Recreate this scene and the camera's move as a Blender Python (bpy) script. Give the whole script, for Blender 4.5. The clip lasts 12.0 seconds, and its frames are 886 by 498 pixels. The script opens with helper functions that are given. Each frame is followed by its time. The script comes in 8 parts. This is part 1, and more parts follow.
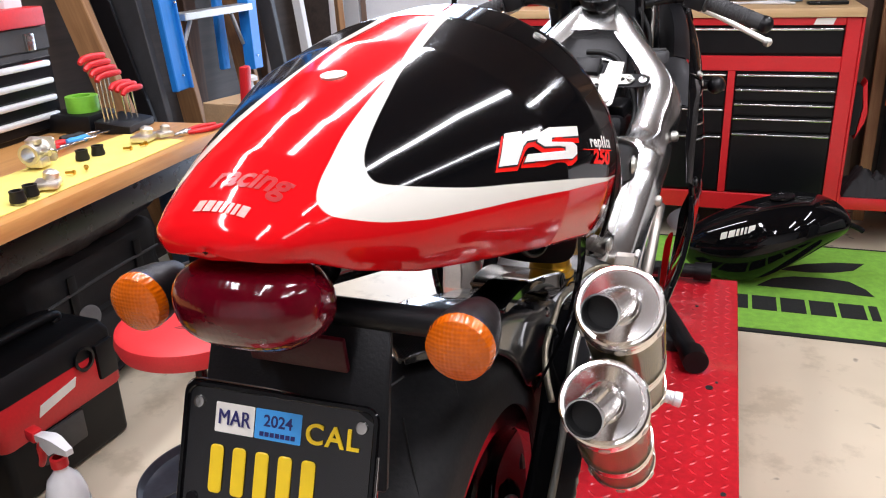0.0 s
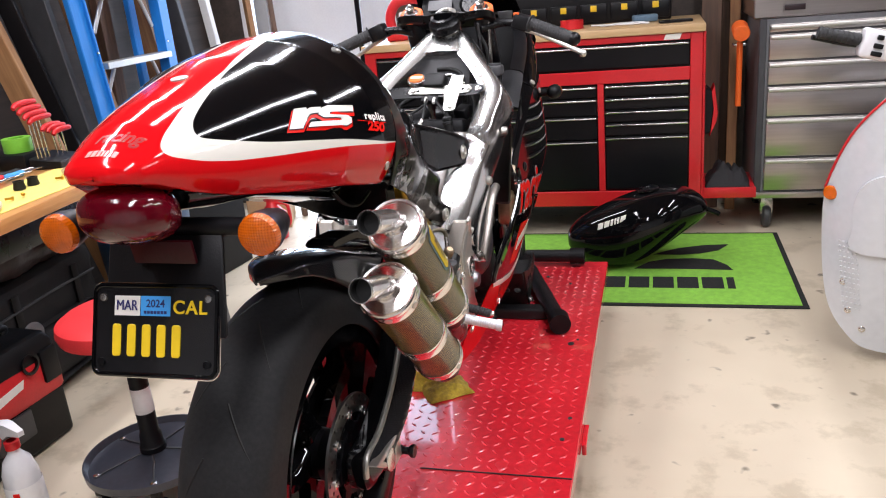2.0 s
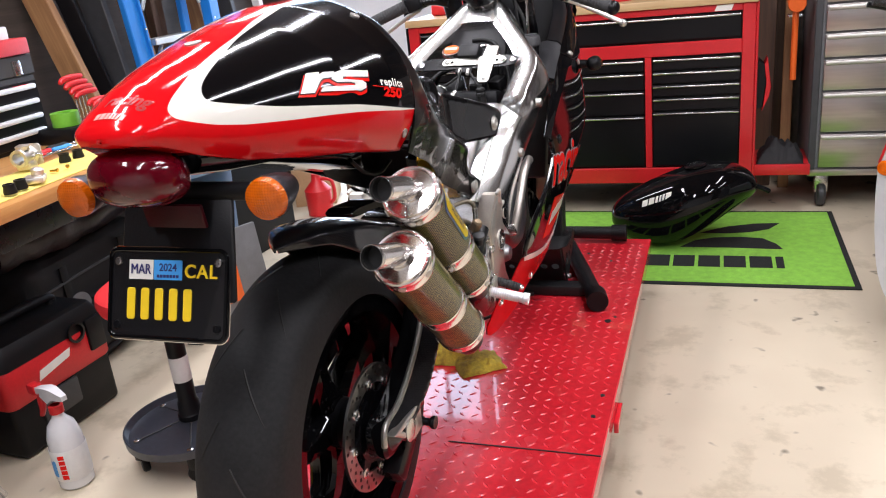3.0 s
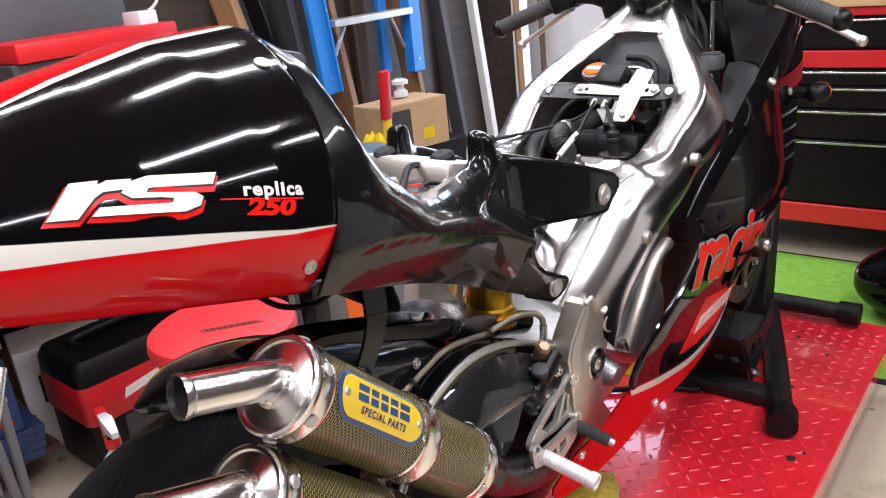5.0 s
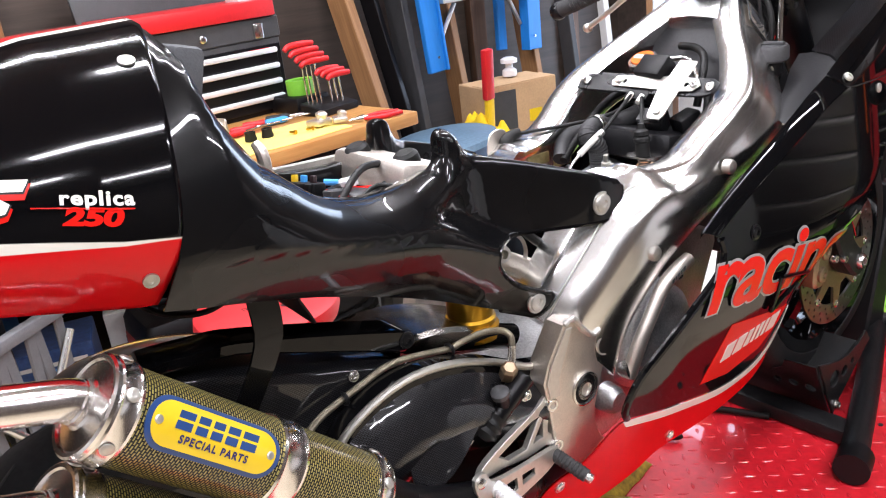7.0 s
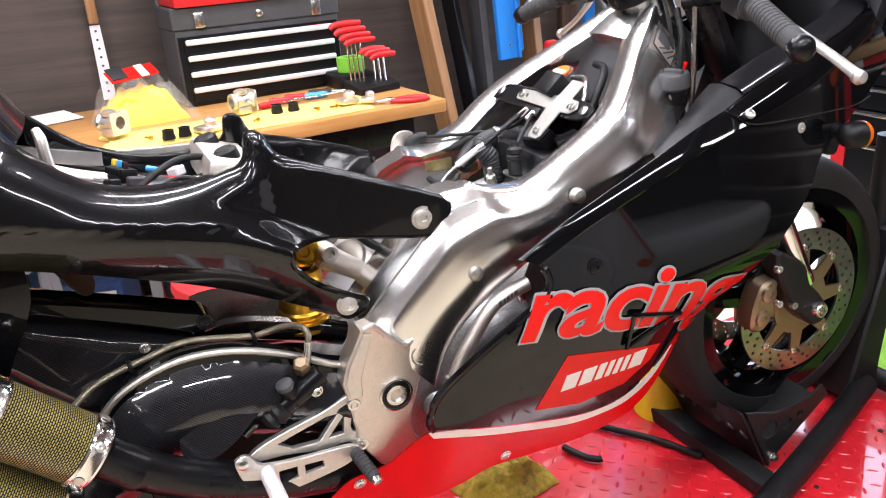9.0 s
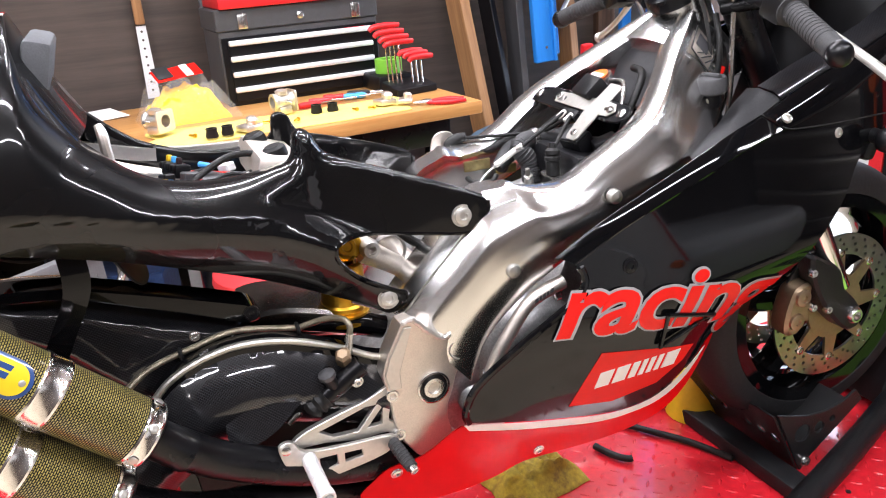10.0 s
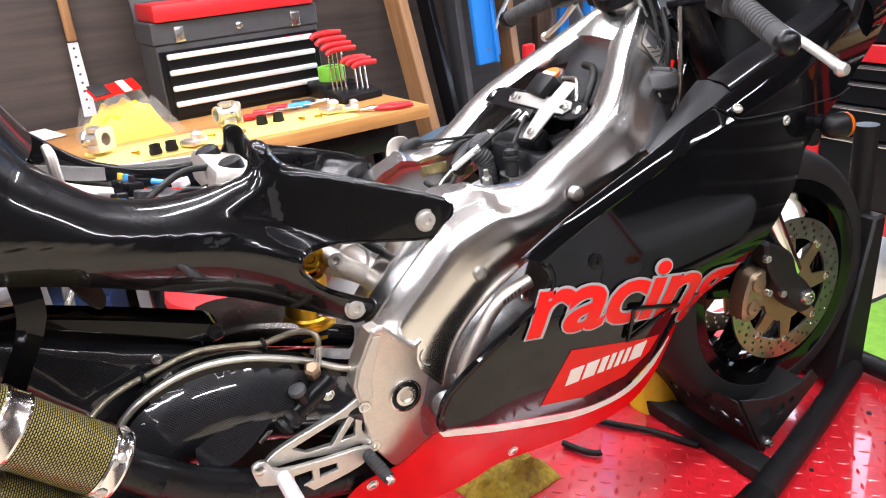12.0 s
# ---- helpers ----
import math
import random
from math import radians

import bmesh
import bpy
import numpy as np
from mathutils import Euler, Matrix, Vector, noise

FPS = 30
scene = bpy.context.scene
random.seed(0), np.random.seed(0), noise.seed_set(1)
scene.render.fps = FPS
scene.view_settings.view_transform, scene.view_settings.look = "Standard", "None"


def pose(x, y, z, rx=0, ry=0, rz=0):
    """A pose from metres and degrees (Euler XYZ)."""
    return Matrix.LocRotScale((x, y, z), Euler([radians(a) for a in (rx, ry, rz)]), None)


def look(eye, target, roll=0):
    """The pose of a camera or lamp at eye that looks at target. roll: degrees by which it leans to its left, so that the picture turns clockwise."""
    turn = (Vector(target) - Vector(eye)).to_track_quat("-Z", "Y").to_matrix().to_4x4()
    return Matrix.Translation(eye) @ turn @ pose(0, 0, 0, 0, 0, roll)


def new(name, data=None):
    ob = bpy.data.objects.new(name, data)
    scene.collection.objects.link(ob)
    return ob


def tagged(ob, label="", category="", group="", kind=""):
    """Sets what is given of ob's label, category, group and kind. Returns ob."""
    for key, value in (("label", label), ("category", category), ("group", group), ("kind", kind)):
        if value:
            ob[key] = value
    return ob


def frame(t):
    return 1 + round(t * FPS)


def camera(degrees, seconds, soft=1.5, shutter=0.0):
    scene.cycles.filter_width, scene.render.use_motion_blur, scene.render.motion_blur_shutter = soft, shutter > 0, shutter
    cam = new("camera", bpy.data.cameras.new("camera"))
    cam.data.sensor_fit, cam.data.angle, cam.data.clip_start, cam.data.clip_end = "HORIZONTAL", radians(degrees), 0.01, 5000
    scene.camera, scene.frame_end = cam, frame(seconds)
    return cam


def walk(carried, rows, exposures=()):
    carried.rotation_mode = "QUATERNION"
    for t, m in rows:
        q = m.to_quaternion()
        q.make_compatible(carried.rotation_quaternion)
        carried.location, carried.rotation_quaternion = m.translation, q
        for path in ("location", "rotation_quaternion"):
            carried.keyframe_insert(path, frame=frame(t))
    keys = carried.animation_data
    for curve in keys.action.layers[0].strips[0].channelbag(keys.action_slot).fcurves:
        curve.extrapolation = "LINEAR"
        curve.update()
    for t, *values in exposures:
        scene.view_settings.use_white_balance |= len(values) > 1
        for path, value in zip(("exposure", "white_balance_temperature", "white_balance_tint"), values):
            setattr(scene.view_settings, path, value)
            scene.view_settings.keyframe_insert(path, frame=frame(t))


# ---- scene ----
cam = camera(58.0, 12.0, 1.1)
PATH = [
    (0, (0.262, -0.865, 1.112), (-0.361, 0.892, 0.389), -2.2),
    (0.5, (0.333, -1.037, 1.097), (-0.222, 0.753, 0.4), -2.5),
    (1, (0.455, -1.162, 1.098), (-0.058, 0.655, 0.438), -3.5),
    (1.5, (0.526, -1.189, 1.113), (0.024, 0.637, 0.47), -4.4),
    (2, (0.556, -1.193, 1.104), (0.039, 0.629, 0.461), -5.2),
    (2.5, (0.576, -1.21, 1.078), (0.01, 0.591, 0.416), -5.8),
    (2.7, (0.588, -1.207, 1.078), (-0.001, 0.583, 0.409), -5.9),
    (4.5, (0.658, -0.62, 1.074), (-0.432, 0.905, 0.375), -6.3),
    (5, (0.68, -0.493, 1.09), (-0.521, 0.949, 0.398), -6.0),
    (5.5, (0.665, -0.44, 1.09), (-0.6, 0.949, 0.405), -5.8),
    (6, (0.748, -0.397, 1.095), (-0.617, 0.898, 0.417), -6.6),
    (6.5, (0.794, -0.357, 1.089), (-0.626, 0.871, 0.398), -7.0),
    (7, (0.811, -0.244, 1.077), (-0.666, 0.902, 0.364), -6.8),
    (7.5, (0.796, -0.04, 1.087), (-0.736, 1.015, 0.352), -6.2),
    (9.3, (1.12, 0.15, 1.091), (-0.579, 0.903, 0.352), -3.7),
    (9.5, (1.121, 0.145, 1.094), (-0.585, 0.883, 0.355), -3.6),
    (10, (1.117, 0.123, 1.096), (-0.599, 0.845, 0.366), -3.9),
    (10.5, (1.108, 0.108, 1.091), (-0.617, 0.822, 0.373), -4.3),
    (11, (1.098, 0.108, 1.097), (-0.628, 0.825, 0.386), -4.9),
    (11.5, (1.098, 0.113, 1.098), (-0.609, 0.874, 0.386), -5.4),
    (12, (1.095, 0.103, 1.094), (-0.565, 0.948, 0.365), -5.5),
]
EXPOSURE = [(0, -.29), (2.5, -.31), (4.5, -.27), (6, -.13), (7, .04), (9.5, .24), (12, .30)]
walk(cam, [(t, look(eye, target, roll)) for t, eye, target, roll in PATH], EXPOSURE)

# ---- light ----
FLOOR_Z = -0.20
CEIL_Z = 2.25
world = bpy.data.worlds.new("world")
scene.world = world
world.use_nodes = True
sky = world.node_tree.nodes.new("ShaderNodeTexSky")
sky.sky_type, sky.sun_disc = "NISHITA", False
sky.sun_elevation, sky.sun_rotation = radians(35), radians(200)
world.node_tree.links.new(sky.outputs[0], world.node_tree.nodes["Background"].inputs[0])
world.node_tree.nodes["Background"].inputs[1].default_value = 0.12


def tube_lamp(x, y, z, length, power, along="y", width=0.07):
    """One fluorescent tube under the ceiling, as an area lamp that looks down."""
    data = bpy.data.lights.new("tube_lamp", "AREA")
    data.shape, data.size, data.size_y, data.energy = "RECTANGLE", width, length, power
    data.color = (0.97, 0.955, 1.03)
    ob = new("tube_lamp", data)
    ob.matrix_world = pose(x, y, z, 0, 0, 0 if along == "y" else 90)
    return ob


TUBES = [(-1.05, 0.55, "y"), (-0.35, 0.9, "y"), (0.75, 0.35, "y"), (1.15, 1.7, "y"), (0.15, -1.2, "y"), (1.4, -0.9, "y"), (-1.2, 2.3, "x"), (1.95, 0.5, "y"), (-0.75, -0.7, "y")]
for tx, ty, along in TUBES:
    tube_lamp(tx, ty, CEIL_Z - 0.10, 1.2, 24.0, along)

# daylight that falls in through the open side door
DX0, DX1, DZ = -1.86, -0.72, 2.0
day = bpy.data.lights.new("doorway_daylight", "AREA")
day.shape, day.size, day.size_y, day.energy, day.color = "RECTANGLE", DX1 - DX0 - 0.10, DZ - FLOOR_Z - 0.05, 55.0, (0.62, 0.76, 1.0)
new("doorway_daylight", day).matrix_world = pose((DX0 + DX1) / 2, 3.455, (DZ + FLOOR_Z) / 2, -90)

# ---- materials ----
def nodes_of(name):
    m = bpy.data.materials.new(name)
    m.use_nodes = True
    t = m.node_tree
    return m, t, t.nodes["Principled BSDF"]


def math_node(t, op, a, b=None, c=None):
    n = t.nodes.new("ShaderNodeMath")
    n.operation = op
    for i, v in enumerate((a, b, c)):
        if v is None:
            continue
        if hasattr(v, "is_linked"):
            t.links.new(v, n.inputs[i])
        else:
            n.inputs[i].default_value = v
    return n.outputs[0]


def mix_col(t, fac, a, b):
    n = t.nodes.new("ShaderNodeMix")
    n.data_type = "RGBA"
    for i, v in ((0, fac), (6, a), (7, b)):
        if hasattr(v, "is_linked"):
            t.links.new(v, n.inputs[i])
        elif i == 0:
            n.inputs[0].default_value = v
        else:
            n.inputs[i].default_value = (*v, 1)
    return n.outputs[2]


def coords(t, scale=(1, 1, 1), kind="Object"):
    tc = t.nodes.new("ShaderNodeTexCoord")
    mp = t.nodes.new("ShaderNodeMapping")
    mp.inputs["Scale"].default_value = scale
    t.links.new(tc.outputs[kind], mp.inputs[0])
    return mp.outputs[0]


def noise_tex(t, vec, scale, detail=4.0, rough=0.55):
    n = t.nodes.new("ShaderNodeTexNoise")
    n.inputs["Scale"].default_value, n.inputs["Detail"].default_value, n.inputs["Roughness"].default_value = scale, detail, rough
    t.links.new(vec, n.inputs["Vector"])
    return n.outputs["Fac"]


def ramp(t, fac, stops):
    n = t.nodes.new("ShaderNodeValToRGB")
    while len(n.color_ramp.elements) < len(stops):
        n.color_ramp.elements.new(0.5)
    for e, (p, c) in zip(n.color_ramp.elements, stops):
        e.position, e.color = p, (*c, 1)
    t.links.new(fac, n.inputs[0])
    return n.outputs[0]


def bump(t, bsdf, height, strength, distance=0.002):
    n = t.nodes.new("ShaderNodeBump")
    n.inputs["Strength"].default_value, n.inputs["Distance"].default_value = strength, distance
    t.links.new(height, n.inputs["Height"])
    t.links.new(n.outputs[0], bsdf.inputs["Normal"])


def surface(name, col, rough=0.5, metal=0.0, coat=0.0, vary=0.15, grain=60.0, bumpy=0.1, stretch=(1, 1, 1), rough_vary=0.15, spec=0.5, col2=None):
    """A plain material with variation at two scales in colour, gloss and relief."""
    m, t, b = nodes_of(name)
    vec = coords(t, stretch)
    fine, wide = noise_tex(t, vec, grain, 6.0), noise_tex(t, vec, grain / 14.0, 3.0)
    both = math_node(t, "ADD", math_node(t, "MULTIPLY", fine, 0.5), math_node(t, "MULTIPLY", wide, 0.5))
    dark = col2 or tuple(c * (1 - vary) for c in col)
    light = tuple(min(1.0, c * (1 + vary)) for c in col) if col2 is None else col
    t.links.new(ramp(t, both, [(0.35, dark), (0.65, light)]), b.inputs["Base Color"])
    b.inputs["Metallic"].default_value = metal
    b.inputs["Specular IOR Level"].default_value = spec
    t.links.new(math_node(t, "ADD", rough * (1 - rough_vary), math_node(t, "MULTIPLY", wide, rough * 2 * rough_vary)), b.inputs["Roughness"])
    if coat:
        b.inputs["Coat Weight"].default_value, b.inputs["Coat Roughness"].default_value = coat, 0.03
    if bumpy:
        bump(t, b, fine, bumpy)
    return m


def weave(name, dark, light, cell, coat=1.0, kind="Object", rough=0.3):
    """Woven cloth under clear resin: small squares that alternate, with a diagonal twill."""
    m, t, b = nodes_of(name)
    ch = t.nodes.new("ShaderNodeTexBrick")
    ch.offset, ch.squash = 0.5, 1.0
    ch.inputs["Scale"].default_value = 1.0
    ch.inputs["Color1"].default_value, ch.inputs["Color2"].default_value, ch.inputs["Mortar"].default_value = (*light, 1), (*(c * 0.7 for c in light), 1), (*dark, 1)
    ch.inputs["Brick Width"].default_value, ch.inputs["Row Height"].default_value = cell * 2.0, cell
    ch.inputs["Mortar Size"].default_value = cell * 0.30
    ch.inputs["Mortar Smooth"].default_value = 0.3
    vec = coords(t, (1, 1, 1), kind)
    if kind == "Object":
        sp, cm = t.nodes.new("ShaderNodeSeparateXYZ"), t.nodes.new("ShaderNodeCombineXYZ")
        t.links.new(vec, sp.inputs[0])
        t.links.new(sp.outputs["Y"], cm.inputs["X"])
        t.links.new(math_node(t, "ADD", math_node(t, "MULTIPLY", sp.outputs["X"], -0.8), sp.outputs["Z"]), cm.inputs["Y"])
        vec = cm.outputs[0]
    t.links.new(vec, ch.inputs["Vector"])
    t.links.new(ch.outputs["Color"], b.inputs["Base Color"])
    b.inputs["Roughness"].default_value = rough
    b.inputs["Specular IOR Level"].default_value = 0.12
    b.inputs["Coat Weight"].default_value, b.inputs["Coat Roughness"].default_value = coat, 0.05
    return m


def two_paint(name, cols, rough=0.18):
    """Lacquer whose colour fields are laid out by the mesh: field_b over field_a over the ground colour."""
    m, t, b = nodes_of(name)
    fac = []
    for f in ("field_a", "field_b"):
        at = t.nodes.new("ShaderNodeAttribute")
        at.attribute_name = f
        mr = t.nodes.new("ShaderNodeMapRange")
        mr.inputs[1].default_value, mr.inputs[2].default_value = -0.0006, 0.0006
        t.links.new(at.outputs["Fac"], mr.inputs[0])
        fac.append(mr.outputs[0])
    c = mix_col(t, fac[0], cols[0], cols[1])
    c = mix_col(t, fac[1], c, cols[2])
    t.links.new(c, b.inputs["Base Color"])
    b.inputs["Roughness"].default_value = rough
    b.inputs["Specular IOR Level"].default_value = 0.2
    b.inputs["Coat Weight"].default_value, b.inputs["Coat Roughness"].default_value = 0.3, 0.015
    return m


RED = (0.62, 0.006, 0.008)
M = {}
M["cowl"] = two_paint("cowl_lacquer", [(0.62, 0.005, 0.008), (0.74, 0.71, 0.63), (0.0025, 0.0025, 0.003)], 0.10)
M["black_gloss"] = surface("black_lacquer", (0.0030, 0.0030, 0.0035), 0.045, spec=0.31, coat=0.0, vary=0.2, grain=30, bumpy=0.012, rough_vary=0.3)
M["seat_black"] = surface("hazy_black_lacquer", (0.0040, 0.0040, 0.0045), 0.28, spec=0.11, coat=0.66, vary=0.25, grain=30, bumpy=0.0, rough_vary=0.25)
M["red_gloss"] = surface("red_lacquer", (0.74, 0.006, 0.008), 0.12, spec=0.18, coat=0.0, vary=0.08, grain=20, bumpy=0.01)
M["decal_red"] = surface("red_decal", (0.76, 0.012, 0.008), 0.25, spec=0.2, coat=0.0, vary=0.05, grain=40, bumpy=0.0)
M["decal_white"] = surface("white_decal", (0.80, 0.77, 0.71), 0.3, coat=0.6, vary=0.04, grain=40, bumpy=0.0)
M["decal_grey"] = surface("grey_decal", (0.36, 0.36, 0.37), 0.3, coat=0.6, vary=0.05, grain=40, bumpy=0.0)
M["decal_blue"] = surface("blue_decal", (0.02, 0.06, 0.20), 0.3, coat=0.6, vary=0.05, grain=40, bumpy=0.0)
M["decal_yellow"] = surface("yellow_decal", (0.80, 0.55, 0.02), 0.3, coat=0.6, vary=0.05, grain=40, bumpy=0.0)
M["decal_orange"] = surface("orange_decal", (0.85, 0.16, 0.02), 0.3, coat=0.4, vary=0.05, grain=40, bumpy=0.0)
M["sticker_blue"] = surface("light_blue_sticker", (0.06, 0.33, 0.75), 0.35, vary=0.06, grain=40, bumpy=0.0)
M["ink_navy"] = surface("navy_ink", (0.02, 0.02, 0.12), 0.5, vary=0.05, bumpy=0.0)
M["ink_black"] = surface("black_ink", (0.012, 0.012, 0.012), 0.6, vary=0.1, bumpy=0.0)
M["alu_polish"] = surface("polished_aluminium", (0.84, 0.835, 0.82), 0.22, metal=1.0, vary=0.05, grain=11, bumpy=0.22, stretch=(1, 1, 1), rough_vary=0.3)
M["decal_dim"] = surface("worn_red_decal", (0.34, 0.005, 0.006), 0.35, coat=0.5, vary=0.2, grain=200, bumpy=0.0)
M["decal_pink"] = surface("worn_pale_decal", (0.80, 0.30, 0.26), 0.35, coat=0.5, vary=0.25, grain=200, bumpy=0.0)
M["alu_cast"] = surface("cast_aluminium", (0.76, 0.70, 0.63), 0.46, metal=1.0, vary=0.10, grain=420, bumpy=0.25)
M["alu_mill"] = surface("milled_aluminium", (0.66, 0.64, 0.60), 0.48, metal=1.0, vary=0.08, grain=160, bumpy=0.06)
M["alu_dull"] = surface("dull_sheet_aluminium", (0.50, 0.49, 0.45), 0.42, metal=1.0, vary=0.10, grain=140, bumpy=0.06)
M["steel"] = surface("steel", (0.66, 0.65, 0.63), 0.26, metal=1.0, vary=0.12, grain=90, bumpy=0.05)
M["dark_steel"] = surface("dark_polished_casting", (0.20, 0.185, 0.17), 0.24, metal=1.0, vary=0.2, grain=60, bumpy=0.05)
M["chrome"] = surface("chrome", (0.86, 0.83, 0.80), 0.07, metal=1.0, vary=0.05, grain=18, bumpy=0.01, rough_vary=0.5)
M["gold"] = surface("gold_anodised", (0.72, 0.40, 0.04), 0.28, metal=1.0, vary=0.10, grain=70, bumpy=0.04)
M["zinc_yellow"] = surface("yellow_zinc_plate", (0.40, 0.33, 0.15), 0.36, metal=0.9, vary=0.25, grain=160, bumpy=0.1)
M["bronze"] = surface("bronze_anodised", (0.40, 0.30, 0.20), 0.48, metal=1.0, vary=0.12, grain=120, bumpy=0.08)
M["black_metal"] = surface("black_coated_metal", (0.004, 0.004, 0.005), 0.28, spec=0.28, vary=0.25, grain=260, bumpy=0.10)
M["black_satin"] = surface("satin_black_panel", (0.020, 0.020, 0.022), 0.48, spec=0.4, vary=0.25, grain=240, bumpy=0.25)
M["black_wrinkle"] = surface("black_powder_coat", (0.010, 0.010, 0.011), 0.42, spec=0.3, vary=0.35, grain=520, bumpy=0.5)
M["black_plastic"] = surface("black_plastic", (0.004, 0.004, 0.005), 0.45, spec=0.28, vary=0.25, grain=300, bumpy=0.16)
M["grey_plastic"] = surface("grey_plastic", (0.16, 0.16, 0.165), 0.5, vary=0.15, grain=300, bumpy=0.14)
M["dark_grey"] = surface("dark_grey_plastic", (0.05, 0.05, 0.053), 0.5, vary=0.2, grain=300, bumpy=0.14)
M["rubber"] = surface("tyre_rubber", (0.016, 0.016, 0.017), 0.62, spec=0.3, vary=0.35, grain=140, bumpy=0.22)
M["grip"] = surface("grip_rubber", (0.030, 0.030, 0.031), 0.7, vary=0.3, grain=700, bumpy=0.5)
M["hose"] = surface("rubber_hose", (0.008, 0.008, 0.008), 0.5, spec=0.3, vary=0.3, grain=200, bumpy=0.1)
M["carbon"] = weave("carbon_cloth", (0.004, 0.004, 0.005), (0.030, 0.030, 0.033), 0.0025, coat=1.0)
M["kevlar"] = weave("aramid_carbon_cloth", (0.010, 0.010, 0.008), (0.36, 0.300, 0.100), 0.0027, coat=0.6, kind="UV", rough=0.4)
M["braid"] = surface("braided_line", (0.24, 0.21, 0.155), 0.42, metal=0.8, vary=0.4, grain=500, bumpy=0.5)
M["clear_hose"] = surface("yellowed_clear_hose", (0.27, 0.26, 0.20), 0.3, vary=0.15, grain=120, bumpy=0.05)
M["ribbed_hose"] = surface("ribbed_grey_hose", (0.026, 0.026, 0.028), 0.55, vary=0.3, grain=300, bumpy=0.3)
M["foam"] = surface("grey_foam", (0.085, 0.088, 0.095), 0.9, vary=0.15, grain=400, bumpy=0.3)
M["engine"] = surface("engine_casting", (0.52, 0.52, 0.52), 0.42, metal=0.85, vary=0.3, grain=300, bumpy=0.3)
M["radiator"] = surface("radiator_black", (0.01, 0.01, 0.01), 0.6, vary=0.3, grain=300, bumpy=0.3)
def lens(name, col, pitch, relief=0.35):
    """Moulded lens: a fine square relief under a clear skin."""
    m = surface(name, col, 0.12, coat=0.25, vary=0.25, grain=60, bumpy=0.0)
    t, b = m.node_tree, m.node_tree.nodes["Principled BSDF"]
    hs = []
    for d in ("X", "Z"):
        w = t.nodes.new("ShaderNodeTexWave")
        w.bands_direction = d
        w.inputs["Scale"].default_value, w.inputs["Distortion"].default_value = 0.314 / pitch, 0.0
        t.links.new(coords(t), w.inputs["Vector"])
        hs.append(w.outputs["Fac"])
    bump(t, b, math_node(t, "ADD", hs[0], hs[1]), relief, 0.0010)
    return m


M["lens_red"] = lens("red_lens", (0.085, 0.001, 0.006), 0.0055, 0.05)
M["lens_dim"] = surface("dull_red_plastic", (0.040, 0.001, 0.004), 0.40, spec=0.25, vary=0.2, grain=300, bumpy=0.2)
M["lens_amber"] = lens("amber_lens", (0.62, 0.115, 0.002), 0.0034)
M["yellow_paint"] = surface("yellow_embossed_paint", (0.82, 0.56, 0.02), 0.35, vary=0.06, grain=80, bumpy=0.03)
M["plate_black"] = surface("black_enamel_sheet", (0.008, 0.008, 0.009), 0.18, coat=0.6, vary=0.2, grain=80, bumpy=0.02)


def concrete():
    m, t, b = nodes_of("sealed_concrete")
    vec = coords(t)
    wide, mid, fine = noise_tex(t, vec, 0.9, 4), noise_tex(t, vec, 5.5, 6, 0.65), noise_tex(t, vec, 90, 5)
    base = ramp(t, wide, [(0.30, (0.60, 0.51, 0.375)), (0.55, (0.70, 0.605, 0.455)), (0.75, (0.75, 0.655, 0.505))])
    stain = ramp(t, mid, [(0.36, (0.55, 0.52, 0.45)), (0.47, (1, 1, 1))])
    mu = t.nodes.new("ShaderNodeMix")
    mu.data_type, mu.blend_type = "RGBA", "MULTIPLY"
    mu.inputs[0].default_value = 0.42
    t.links.new(base, mu.inputs[6])
    t.links.new(stain, mu.inputs[7])
    vo = t.nodes.new("ShaderNodeTexNoise")
    vo.inputs["Scale"].default_value, vo.inputs["Detail"].default_value = 13.0, 2.0
    t.links.new(vec, vo.inputs["Vector"])
    spots = ramp(t, vo.outputs["Fac"], [(0.25, (0.16, 0.15, 0.13)), (0.31, (1, 1, 1))])
    mu2 = t.nodes.new("ShaderNodeMix")
    mu2.data_type, mu2.blend_type = "RGBA", "MULTIPLY"
    mu2.inputs[0].default_value = 0.8
    t.links.new(mu.outputs[2], mu2.inputs[6])
    t.links.new(spots, mu2.inputs[7])
    # darker strips beside the lift and in the lane along the side wall
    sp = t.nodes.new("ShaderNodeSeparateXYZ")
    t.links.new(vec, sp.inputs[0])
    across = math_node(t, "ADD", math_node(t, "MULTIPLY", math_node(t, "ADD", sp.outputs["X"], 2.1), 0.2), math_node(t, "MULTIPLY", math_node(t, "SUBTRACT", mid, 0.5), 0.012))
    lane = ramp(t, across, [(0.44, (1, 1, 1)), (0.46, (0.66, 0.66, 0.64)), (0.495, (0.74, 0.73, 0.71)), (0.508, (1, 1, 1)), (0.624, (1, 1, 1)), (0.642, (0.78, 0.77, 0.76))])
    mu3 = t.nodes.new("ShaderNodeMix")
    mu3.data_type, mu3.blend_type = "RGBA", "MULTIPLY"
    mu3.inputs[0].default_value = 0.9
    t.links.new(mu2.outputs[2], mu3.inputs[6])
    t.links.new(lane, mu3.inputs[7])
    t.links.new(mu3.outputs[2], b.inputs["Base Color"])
    t.links.new(math_node(t, "ADD", 0.32, math_node(t, "MULTIPLY", mid, 0.25)), b.inputs["Roughness"])
    bump(t, b, fine, 0.08)
    return m


